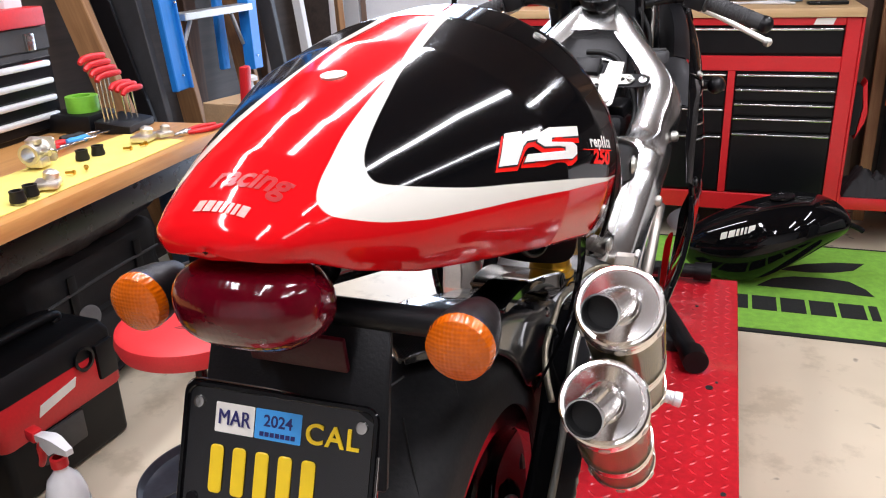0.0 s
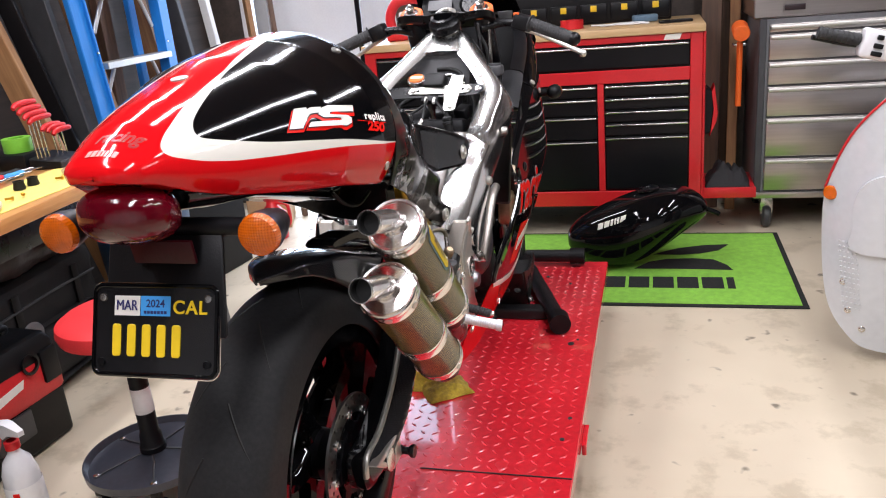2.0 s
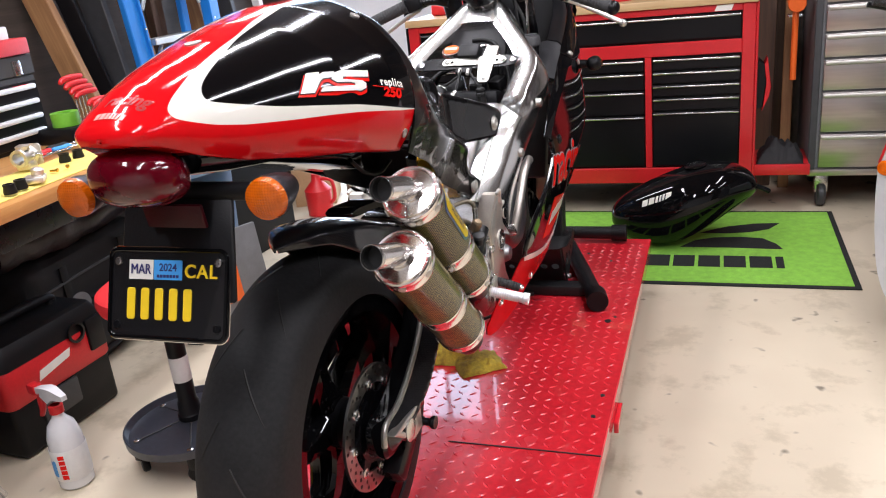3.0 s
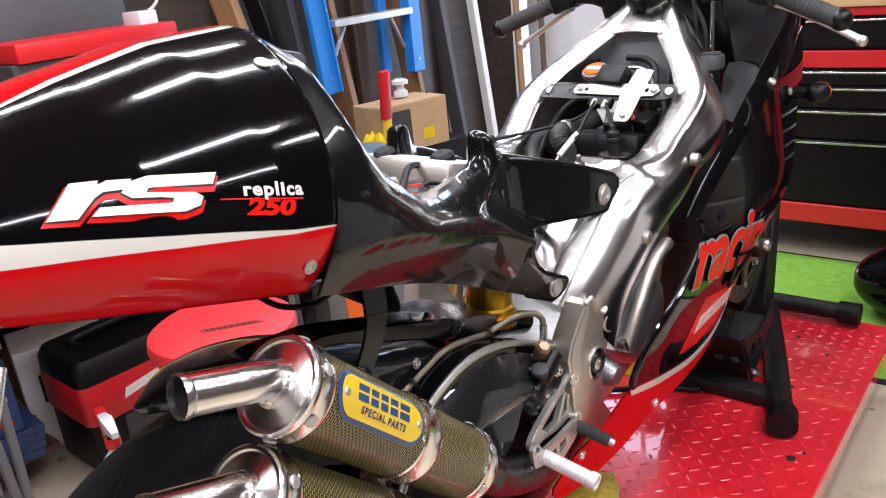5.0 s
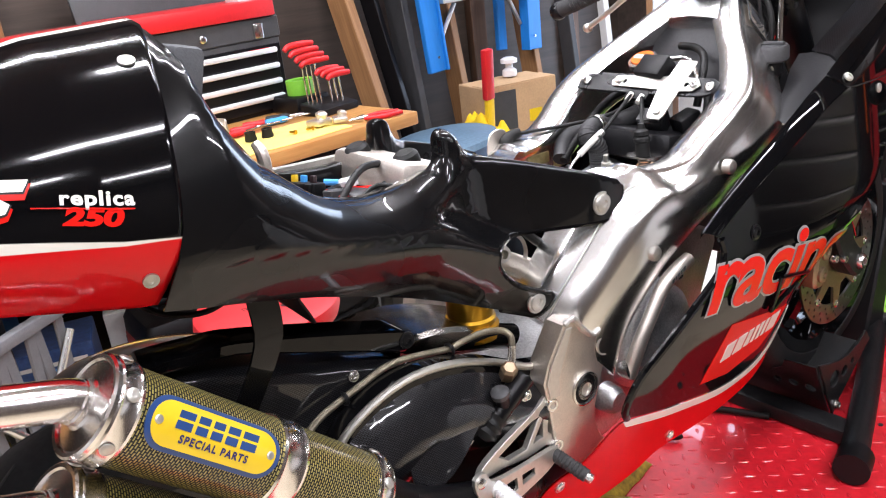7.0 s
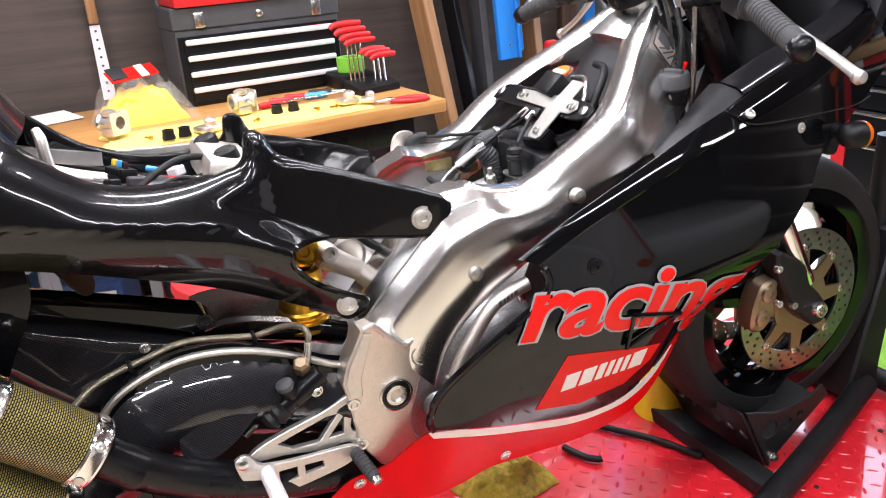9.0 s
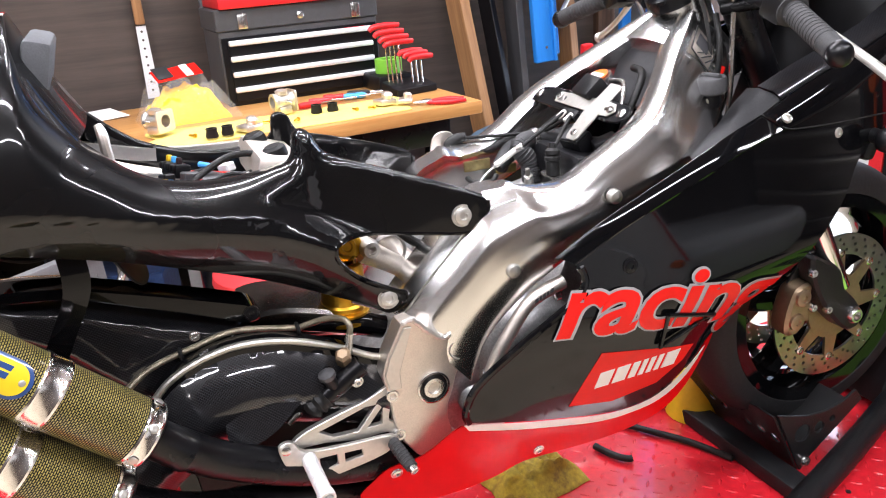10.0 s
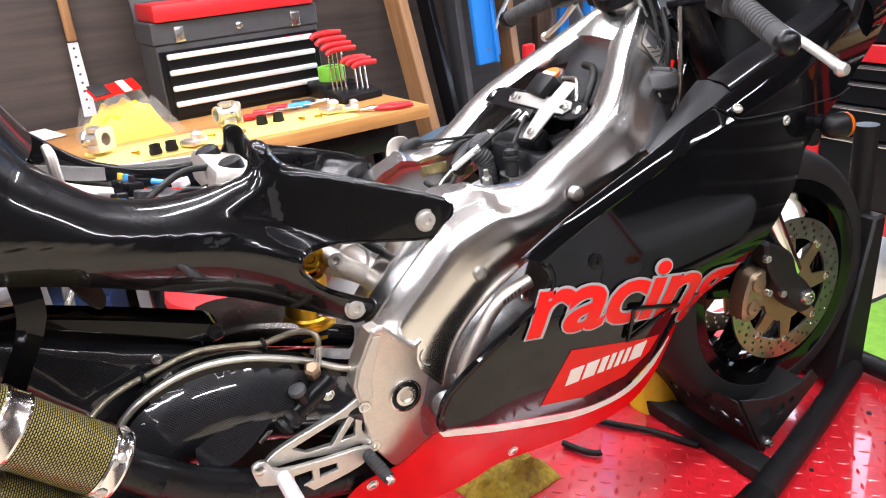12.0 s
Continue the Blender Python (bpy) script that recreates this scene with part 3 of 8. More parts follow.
# ---- the lift ----
LX0, LX1, LY0, LY1 = -0.42, 0.372, -0.62, 1.79
lift = empty("motorcycle_lift", pose(0, 0, FLOOR_Z))
tagged(lift, "red painted steel motorcycle lift with diamond tread deck", "lift")
H = -FLOOR_Z
part("deck", box((LX1 - LX0, LY1 - LY0, 0.05), pose((LX0 + LX1) / 2, (LY0 + LY1) / 2, H - 0.0255), 0.003, 1), M["lift_red"], lift)
part("base_frame", box((LX1 - LX0 - 0.16, LY1 - LY0 - 0.2, H - 0.055), pose((LX0 + LX1) / 2, (LY0 + LY1) / 2, (H - 0.055) / 2)), M["black_metal"], lift)
tread = bmesh.new()
for i in range(23):
    for j in range(70):
        u, v = LX0 + 0.025 + i * 0.0335, LY0 + 0.03 + j * 0.0335
        if u > LX1 - 0.02 or v > LY1 - 0.02:
            continue
        a = math.pi / 4 if (i + j) % 2 else -math.pi / 4
        c, s = math.cos(a), math.sin(a)
        ring = [(0.0125, 0), (0.004, 0.0035), (-0.004, 0.0035), (-0.0125, 0), (-0.004, -0.0035), (0.004, -0.0035)]
        lo = [tread.verts.new((u + c * p - s * q, v + s * p + c * q, H - 0.0006)) for p, q in ring]
        hi = [tread.verts.new((u + c * p * 0.55 - s * q * 0.45, v + s * p * 0.55 + c * q * 0.45, H + 0.0014)) for p, q in ring]
        for k in range(6):
            tread.faces.new((lo[k], lo[(k + 1) % 6], hi[(k + 1) % 6], hi[k]))
        tread.faces.new(hi)
tagged(part("tread_pattern", tread, M["lift_red"], lift, smooth=60), kind="stuff")
for hx, hy, hr in ((0.30, 1.054, 0.010), (0.318, 1.085, 0.004), (0.34, 0.62, 0.006), (0.33, 0.52, 0.006), (0.22, 1.35, 0.005), (0.25, 1.55, 0.005), (0.16, 1.62, 0.006)):
    part("bolt_hole", lathe([(0, 0.0022), (hr, 0.0022), (hr, 0.0)], (hx, hy, H), (0, 0, 1), 16), M["ink_black"], lift)
part("panel_seam", box((0.36, 0.003, 0.002), pose(0.19, 0.36, H + 0.0012)), M["ink_black"], lift)
part("side_lug", box((0.012, 0.10, 0.03), pose(LX1 + 0.006, 0.62, H - 0.06), 0.002), M["lift_red"], lift)

# ---- green floor mat ----
mat_ob = empty("floor_mat", pose(0, 0, FLOOR_Z))
tagged(mat_ob, "green carpet floor mat with black border and black logo", "mat")
MX0, MX1, MY0, MY1 = -0.42, 1.115, 1.815, 2.728
part("border", box((MX1 - MX0, MY1 - MY0, 0.006), pose((MX0 + MX1) / 2, (MY0 + MY1) / 2, 0.0032), 0.002, 1), M["mat_black"], mat_ob)
part("carpet_field", box((MX1 - MX0 - 0.045, MY1 - MY0 - 0.045, 0.006), pose((MX0 + MX1) / 2, (MY0 + MY1) / 2, 0.0062), 0.002, 1), M["mat_green"], mat_ob)
flat = lambda u, v, h: (0.36 + u, 2.13 + v, 0.0095 + h)  # noqa: E731
part("logo", bars_bm([0.10, 0.085, 0.14, 0.085, 0.085, 0.085, 0.085, 0.03], 0.125, 0.014, lambda u, v, h: (0.47 + u, 2.055 + v, 0.0095 + h), 0.001), M["mat_black"], mat_ob, "black block logo woven into the mat")
for swoosh in ([(.54, 2.40), (.60, 2.45), (.66, 2.49), (.77, 2.53), (.88, 2.542), (.83, 2.457), (.75, 2.415), (.66, 2.397)], [(.46, 2.215), (.52, 2.30), (.60, 2.34), (.713, 2.350), (.80, 2.335), (.85, 2.27), (.872, 2.205), (.66, 2.215)]):
    part("emblem", slab(swoosh, .001, lambda u, v, h: (u, v, .0095 + h)), M["mat_black"], mat_ob, "black sweeping emblem")
mat2 = part("floor_mat", box((0.9, 0.6, 0.008), pose(1.78, 2.15, FLOOR_Z + 0.0042), 0.002, 1), M["mat_black"], None, "black rubber floor mat beside the green one")
tagged(mat2, category="mat")

# ---- red and black tool chest with a wooden top ----
def tool_chest():
    x0, x1, y0, y1 = -0.85, 0.757, 2.66, 3.22
    z0, z1 = -0.03, 0.775
    ob = empty("tool_chest", pose(0, 0, FLOOR_Z))
    tagged(ob, "red steel rolling tool chest with black drawers and wooden top", "tool chest")
    f = -FLOOR_Z
    body = box((x1 - x0, y1 - y0, z1 - z0), pose((x0 + x1) / 2, (y0 + y1) / 2 + 0.012, (z0 + z1) / 2 + f), 0.004, 1)
    part("body", body, M["chest_black"], ob)
    def strip(u0, u1, v0, v1):
        return box((u1 - u0, 0.02, v1 - v0), pose((u0 + u1) / 2, y0 + 0.004, (v0 + v1) / 2 + f), 0.003, 1)
    for s in (strip(x0, x0 + 0.055, z0, z1), strip(x1 - 0.055, x1, z0, z1), strip(x0 + 0.055, x1 - 0.055, z0, 0.045), strip(x0 + 0.055, x1 - 0.055, 0.565, 0.625), strip(x0 + 0.055, x1 - 0.055, 0.745, z1), strip(0.285, 0.315, 0.045, 0.565)):
        part("front_rail", s, M["chest_red"], ob)
    part("side_panel", box((0.012, y1 - y0, z1 - z0), pose(x1 + 0.0065, (y0 + y1) / 2, (z0 + z1) / 2 + f), 0.003, 1), M["chest_red"], ob)
    def drawer(u0, u1, v0, v1):
        d = part("drawer", box((u1 - u0 - 0.008, 0.02, v1 - v0 - 0.008), pose((u0 + u1) / 2, y0 + 0.006, (v0 + v1) / 2 + f), 0.003, 1), M["chest_black"], ob)
        part("pull", box((u1 - u0 - 0.012, 0.022, 0.010), pose((u0 + u1) / 2, y0 - 0.004, v1 - 0.012 + f), 0.004, 2), M["steel"], d, "bright rolled drawer pull")
    drawer(x0 + 0.055, x1 - 0.055, 0.63, 0.742)
    for a, b in ((0.50, 0.56), (0.44, 0.50), (0.38, 0.44), (0.315, 0.38), (0.05, 0.315)):
        drawer(0.315, x1 - 0.055, a, b)
    for a, b in ((0.50, 0.56), (0.415, 0.50), (0.30, 0.415), (0.05, 0.30)):
        drawer(x0 + 0.055, 0.285, a, b)
    part("top", box((x1 - x0 + 0.02, y1 - y0 + 0.03, 0.035), pose((x0 + x1) / 2, (y0 + y1) / 2 - 0.005, z1 + 0.0185 + f), 0.004, 2), M["butcher"], ob, "pale butcher block top")
    part("badge", slab([(-0.04, -0.012), (0.03, -0.012), (0.04, 0.014), (-0.03, 0.012)], 0.002, lambda u, v, h: (0.625 + u, y0 - 0.0075 - h, 0.76 + v + f)), M["decal_white"], ob, "white slanted maker's badge")
    part("side_shelf", box((0.235, 0.32, 0.012), pose(x1 + 0.13, y0 + 0.17, 0.035 + f), 0.002), M["chest_red"], ob)
    part("shelf_lip", box((0.235, 0.012, 0.05), pose(x1 + 0.13, y0 + 0.008, 0.025 + f), 0.002), M["chest_red"], ob)
    part("side_caddy", slab([(0.004, 0.30), (0.004, 0.50), (0.022, 0.52), (0.045, 0.50), (0.052, 0.42), (0.040, 0.31)], 0.11, lambda u, v, h: (x1 + u, y0 + 0.03 + h, v + f), bevel=0.004), M["black_plastic"], ob, "black charger caddy hung on the side")
    part("caddy_edge", slab([(0.042, 0.50), (0.055, 0.53), (0.072, 0.40), (0.066, 0.36), (0.036, 0.29), (0.041, 0.312), (0.053, 0.42)], 0.10, lambda u, v, h: (x1 + u, y0 + 0.03 + h, v + f), bevel=0.003), M["red_plastic"], ob, "red edge of the caddy")
    for cx in (x0 + 0.08, x1 - 0.10):
        for cy in (y0 + 0.07, y1 - 0.07):
            part("castor", lathe([(0, -0.018), (0.05, -0.018), (0.062, -0.008), (0.062, 0.008), (0.05, 0.018), (0, 0.018)], (cx, cy, 0.062), (1, 0, 0), 24), M["dark_grey"], ob)
            part("castor_fork", box((0.05, 0.06, 0.10), pose(cx, cy + 0.015, 0.12), 0.006), M["steel"], ob)
    return ob


tool_chest()

# ---- stainless drawer cabinet ----
def steel_cabinet():
    x0, x1, y0, y1, z0, z1 = 1.005, 2.25, 2.785, 3.32, -0.04, 0.80
    ob = empty("steel_cabinet", pose(0, 0, FLOOR_Z))
    tagged(ob, "brushed stainless steel drawer cabinet on castors", "cabinet")
    f = -FLOOR_Z
    part("body", box((x1 - x0, y1 - y0, z1 - z0), pose((x0 + x1) / 2, (y0 + y1) / 2, (z0 + z1) / 2 + f), 0.004, 1), M["grey_plastic"], ob)
    part("corner_post", box((0.03, 0.02, z1 - z0), pose(x0 + 0.015, y0 - 0.006, (z0 + z1) / 2 + f), 0.003, 1), M["dark_grey"], ob)
    levels = [0.0, 0.165, 0.355, 0.50, 0.612, 0.735, 0.78]
    for a, b in zip(levels, levels[1:]):
        d = part("drawer", box((x1 - x0 - 0.05, 0.02, b - a - 0.010), pose((x0 + x1) / 2 + 0.018, y0 - 0.008, (a + b) / 2 + f), 0.004, 2), M["stainless"], ob)
        part("pull", box((x1 - x0 - 0.055, 0.022, 0.020), pose((x0 + x1) / 2 + 0.018, y0 - 0.024, b - 0.018 + f), 0.007, 2), M["alu_mill"], d, "bright full-width drawer pull")
    part("lower_rail", box((x1 - x0, 0.025, 0.03), pose((x0 + x1) / 2, y0 - 0.006, z0 + 0.02 + f), 0.003), M["stainless"], ob)
    up = 0.80
    part("top_chest", box((x1 - x0 + 0.03, y1 - y0, 0.55), pose((x0 + x1) / 2 - 0.012, (y0 + y1) / 2 - 0.01, up + 0.277 + f), 0.005, 1), M["stainless"], ob, "stainless upper chest")
    for a in (0.09, 0.20, 0.33):
        d = part("upper_drawer", box((x1 - x0 - 0.08, 0.02, 0.10 if a > 0.1 else 0.07), pose((x0 + x1) / 2 + 0.01, y0 - 0.023, up + a + 0.03 + f), 0.003, 1), M["stainless"], ob)
        part("pull", box((x1 - x0 - 0.09, 0.02, 0.014), pose((x0 + x1) / 2 + 0.01, y0 - 0.036, up + a + 0.06 + f), 0.005, 2), M["alu_mill"], d)
    part("badge", box((0.085, 0.004, 0.025), pose(x0 + 0.14, y0 - 0.036, up + 0.045 + f), 0.001), M["maroon"], ob, "dark red badge")
    for cx in (x0 + 0.07, x1 - 0.07):
        for cy in (y0 + 0.06, y1 - 0.06):
            part("castor", lathe([(0, -0.02), (0.045, -0.02), (0.055, -0.01), (0.055, 0.01), (0.045, 0.02), (0, 0.02)], (cx, cy, 0.055), (1, 0, 0), 24), M["dark_grey"], ob)
            part("castor_fork", box((0.06, 0.06, 0.09), pose(cx, cy + 0.02, 0.11), 0.006), M["steel"], ob)
    return ob


steel_cabinet()

# ---- blue step ladder against the wall ----
def step_ladder():
    ob = empty("step_ladder", pose(-1.80, 2.15, FLOOR_Z))
    tagged(ob, "blue fibreglass step ladder with white aluminium steps hung on the wall", "ladder")
    zb, zt = 0.78, 2.2
    for sy, y in ((-1, -0.285), (1, 0.285)):
        rail = box((0.03, 0.09, zt - zb), pose(0.0, 0, (zt - zb) / 2), 0.004, 1)
        box((0.055, 0.012, zt - zb), pose(0.0, sy * -0.042, (zt - zb) / 2), 0.002, 1, bm=rail)
        r = part("rail", rail, M["blue_fibre"], ob)
        r.matrix_local = pose(0, y, zb, sy * -3, -2, 0)
        r2 = part("rear_rail", box((0.03, 0.05, zt - zb + 0.1), pose(0, 0, (zt - zb) / 2), 0.004, 1), M["blue_fibre"], ob)
        r2.matrix_local = pose(-0.10, y - sy * 0.10, zb + 0.06, sy * -3, -2, 0)
        for k in range(4):
            part("rivet", lathe([(0.006, 0), (0.005, 0.003), (0, 0.004)], (0.017 - 0.0 * k, y - sy * (0.0 + k * 0.014), zb + 0.06 + k * 0.28), (1, 0, 0), 10), M["steel"], ob)
    for k, z in enumerate((1.06, 1.36, 1.66, 1.96)):
        w = 0.56 - 0.03 * k
        st = box((0.085, w - 0.06, 0.028), pose(0.0, 0, z), 0.003, 1)
        part("step", st, M["alu_mill"], ob, "white aluminium step")
        for sy in (-1, 1):
            part("step_brace", tube([(-0.01, sy * (w / 2 - 0.13), z - 0.02), (-0.02, sy * (w / 2 - 0.045), z - 0.16)], 0.009, 8, 1), M["alu_mill"], ob)
    part("hook", tube([(-0.02, 0.0, 2.15), (-0.25, 0.0, 2.20)], 0.008, 8, 1), M["steel"], ob)
    return ob


step_ladder()

# ---- the motorcycle ----
bike = empty("motorcycle", pose(-0.044, 0, 0, 0, 0, -1.43))
tagged(bike, "black, white and red sport motorcycle with its fuel tank removed", "motorcycle")
AXLE_R, AXLE_F = (-0.075, 0.325), (1.427, 0.337)

# seat cowl: a painted hump behind the open seat
HY = [-.4470, -.445, -.439, -.429, -.41, -.375, -.32, -.234, -.16, -.06, .05]
HW = [.0006, .022, .041, .054, .065, .084, .112, .149, .186, .206, .209]
HT = [.9245, .931, .939, .947, .958, .974, .990, 1.010, 1.025, 1.040, 1.042]
HM = [.9235, .924, .925, .924, .922, .914, .905, .898, .892, .880, .872]
HB = [.9225, .918, .915, .912, .906, .888, .868, .849, .836, .812, .790]


def hump(y, a):
    """A place on the cowl: a runs from 0 on the crown to 1 at the rim."""
    w, zt, zm, zb = (float(np.interp(y, HY, t)) for t in (HW, HT, HM, HB))
    if a < 0.75:
        th, n = math.pi / 2 * (1 - a / 0.75), 2 / 1.95
        return w * math.cos(th) ** n, zm + (zt - zm) * math.sin(th) ** n
    k = (a - 0.75) / 0.25
    return w * (1 - 0.10 * k * k), zm + (zb - zm) * k


def field(p, loop):
    """Signed distance from a closed outline, positive inside."""
    q = np.array(loop)
    a, b = q, np.roll(q, -1, 0)
    d = b - a
    t = np.clip(((p - a) * d).sum(1) / ((d * d).sum(1) + 1e-12), 0, 1)
    near = np.hypot(*(a + d * t[:, None] - p).T).min()
    return near if inside(tuple(p), loop) else -near


WHITE_EDGE = spline([(.10, .022), (.0, .040), (-.07, .060), (-.16, .100), (-.211, .138), (-.271, .172), (-.327, .228), (-.366, .311), (-.388, .390), (-.396, .480), (-.391, .580), (-.366, .662), (-.335, .697), (-.265, .728), (-.173, .744), (-.006, .785), (.10, .82)], 6)
BLACK_EDGE = spline([(.10, .058), (-.02, .084), (-.09, .100), (-.169, .132), (-.22, .162), (-.289, .244), (-.333, .336), (-.349, .445), (-.336, .522), (-.276, .628), (-.203, .684), (-.1, .737), (-.006, .782), (.10, .818)], 6)
JOINT_A, JOINT_Y = [0, .13, .345, .555, .8, 1.0], [.046, .044, .020, .002, -.014, -.042]


def seat_cowl():
    nu, nv = 110, 70
    bm = bmesh.new()
    fa, fb = bm.verts.layers.float.new("field_a"), bm.verts.layers.float.new("field_b")
    white = [(y, a * 0.32) for y, a in WHITE_EDGE]
    black = [(y, a * 0.32) for y, a in BLACK_EDGE]
    rows = []
    for i in range(nu + 1):
        u = (i / nu) ** 1.35
        row = []
        for j in range(-nv, nv + 1):
            a = abs(j) / nv
            y = -0.4470 + u * (float(np.interp(a, JOINT_A, JOINT_Y)) + 0.4470)
            x, z = hump(y, a)
            v = bm.verts.new((math.copysign(x, j) if j else 0, y, z))
            p = np.array((y, a * 0.32))
            v[fa], v[fb] = field(p, white), field(p, black)
            row.append(v)
        rows.append(row)
    for r, s in zip(rows, rows[1:]):
        for j in range(2 * nv):
            bm.faces.new((r[j], s[j], s[j + 1], r[j + 1]))
    bmesh.ops.recalc_face_normals(bm, faces=bm.faces)
    ob = part("seat_cowl", bm, M["cowl"], bike, "red, white and black lacquered seat cowl", 180)
    so = ob.modifiers.new("shell", "SOLIDIFY")
    so.thickness, so.offset = 0.003, -1
    return ob


cowl = seat_cowl()

part("tail_lip", skin([[(-hump(y, 1)[0], y, hump(y, 1)[1]), (0, y, hump(y, 1)[1] - .002), (hump(y, 1)[0], y, hump(y, 1)[1])] for y in (-.4468, -.4445, -.440, -.43, -.415, -.39)], closed=False), M["red_gloss"], cowl, "red underside of the tail", 60)


def on_cowl(y, a, lift_by=0.0):
    """A place on the right flank, lifted off it along its normal."""
    p = Vector((hump(y, a)[0], y, hump(y, a)[1]))
    du = Vector((hump(y + .004, a)[0], y + .004, hump(y + .004, a)[1])) - p
    dv = Vector((hump(y, a + .01)[0], y, hump(y, a + .01)[1])) - p
    n = dv.cross(du).normalized()
    n = n if n.x > 0 or (abs(n.x) < 0.3 and n.z > 0) else -n
    return p + n * lift_by, n


for yb, ab, size in ((-0.246, 0.0, 0.011), (0.003, 0.294, 0.0072), (-0.046, 0.90, 0.0068)):
    for side in ((1,) if ab == 0 else (1, -1)):
        p, n = on_cowl(yb, ab, 0.001)
        if ab == 0:
            p, n = Vector((0, yb, hump(yb, 0)[1])), Vector((0, -0.15, 1))
        part("cowl_bolt", bolt_bm((side * p.x, p.y, p.z), (side * n.x, n.y, n.z), size * 0.85, 0.0010), M["alu_dull"], cowl, "small countersunk steel bolt")


def cowl_decal(y0, a0, dy, da, hgt):
    """Lays flat artwork (u forwards, v up) on the flank."""
    def to(u, v, h):
        return on_cowl(y0 + u * dy[0] + v * dy[1], a0 + u * da[0] + v * da[1], hgt + h)[0]
    return to


LOGO = (-0.145, 0.605, (1.0, 0.12), (0.60, -2.8))
MM = 0.00077
R_STROKE = [(-115, -21), (-90, -21), (-73, 6), (-65, 13), (-49, 14), (-39, 27), (-59, 28), (-68, 23), (-66, 29), (-89, 29)]
S_STROKE = [(-79, -19), (-1, -19), (15, -12), (20, -1), (13, 5), (-31, 8), (-28, 14), (33, 14), (40, 28), (-26, 29), (-43, 23), (-51, 10), (-43, 2), (-9, -1), (-11, -7), (-71, -7)]


def art(outline, to, thick=0.0006):
    return panel(outline, lambda u, v, d: to(u, v, thick - d), 0.008, thick)


def grown(loop, by, du, dv):
    """An outline pushed outwards and moved."""
    n, out = len(loop), []
    area = sum(loop[i - 1][0] * loop[i][1] - loop[i][0] * loop[i - 1][1] for i in range(n))
    for i in range(n):
        a, b, c = (Vector(loop[(i + k) % n]) for k in (-1, 0, 1))
        d, e = (b - a).normalized(), (c - b).normalized()
        m = Vector((d.y + e.y, -d.x - e.x))
        m = m.normalized() * (by if area > 0 else -by) if m.length > .2 else m * 0
        out.append((b.x + m.x + du, b.y + m.y + dv))
    return out


for stroke in (R_STROKE, S_STROKE):
    for shape, mt, hgt, lab in ((grown(stroke, 4.0, -2, -6), "decal_red", .0008, "red shadow of the logo"), (grown(stroke, 1.5, 0, -1), "ink_black", .0016, "thin black logo outline"), (stroke, "decal_white", .0024, "white slanted logo stroke")):
        part("logo_stroke", art([(u * MM, v * MM) for u, v in shape], cowl_decal(*LOGO, hgt)), M[mt], cowl, lab)
word = cowl_decal(*LOGO, 0.0018)
part("word_line", art([(.028, -.0036), (.100, -.0036), (.100, -.0048), (.028, -.0048)], word), M["decal_red"], cowl)
part("word_replica", text_bm("replica", 0.0175, lambda u, v, h: word(u + 0.074, v + 0.0045, h), 0.0, 0.1, 0.0006, 1.12), M["decal_white"], cowl, "white word replica")
part("number", text_bm("250", 0.0215, lambda u, v, h: word(u * 1.25 + 0.068, v - 0.0125, h), 0.0, 0.25, 0.0011, 1.0), M["decal_red"], cowl, "red number 250")


def crown(x, y, lift_by):
    """A place on top of the cowl."""
    w, zt, zm = (float(np.interp(y, HY, t)) for t in (HW, HT, HM))
    k = min(.99, abs(x) / w)
    return x, y, zm + (zt - zm) * (1 - k ** 1.95) ** (1 / 1.95) + lift_by


part("tail_word", text_bm("racing", 0.026, lambda u, v, h: crown(.012 + u * .9, -.402 + v + u * .08, .0010), 0, .25, .0008, 1.0, "CENTER", .006), M["decal_dim"], cowl, "worn dark red word racing")
part("tail_logo", bars_bm([.006, .006, .004, .003, .003, .003, .006], .0075, .0016, lambda u, v, h: crown(.004 + u, -.428 + v, .0012 + h), .0003, .2), M["decal_pink"], cowl, "small worn pale logo")

# black seat unit: flanks with arms that reach to the chassis
RIM = [(.046, 1.040), (.050, 1.010), (.064, .950), (.090, .908), (.126, .872), (.149, .852), (.175, .835), (.219, .820), (.263, .8125), (.302, .812), (.334, .8155), (.350, .818), (.360, .828), (.3625, .843), (.365, .854), (.372, .8595), (.382, .8585), (.391, .851), (.396, .839), (.405, .826), (.422, .817), (.463, .803), (.513, .785), (.575, .761), (.613, .744)]
UNDER = [(.619, .733), (.618, .719), (.599, .695), (.58, .691), (.504, .699), (.426, .708), (.397, .707), (.39, .702), (.393, .682), (.424, .646), (.47, .618), (.49, .608), (.487, .592), (.468, .580), (.452, .587), (.413, .606), (.365, .630), (.297, .665), (.233, .698), (.138, .742), (.074, .766), (-.042, .806)]
FLANK = spline(RIM, 5) + spline(UNDER, 5) + [(float(np.interp(a, JOINT_A, JOINT_Y)), hump(float(np.interp(a, JOINT_A, JOINT_Y)), a)[1]) for a in (0.93, .85, .75, .65, .5, .4, .3, .2, .1)]


RIM_LINE = spline(RIM, 8)


def rim_radius(y):
    """Height of the rolled shoulder below the rim."""
    return float(np.interp(y, [0, .05, .10, .25, .30, .345, .39, .43, .62], [.008, .026, .056, .056, .050, .034, .030, .016, .008]))


def rim_across(y):
    """Width of the rolled shoulder."""
    return float(np.interp(y, [0, .05, .10, .25, .30, .345, .39, .43, .62], [.008, .028, .064, .066, .058, .040, .030, .012, .006]))


RIM_PTS = np.array(RIM_LINE)


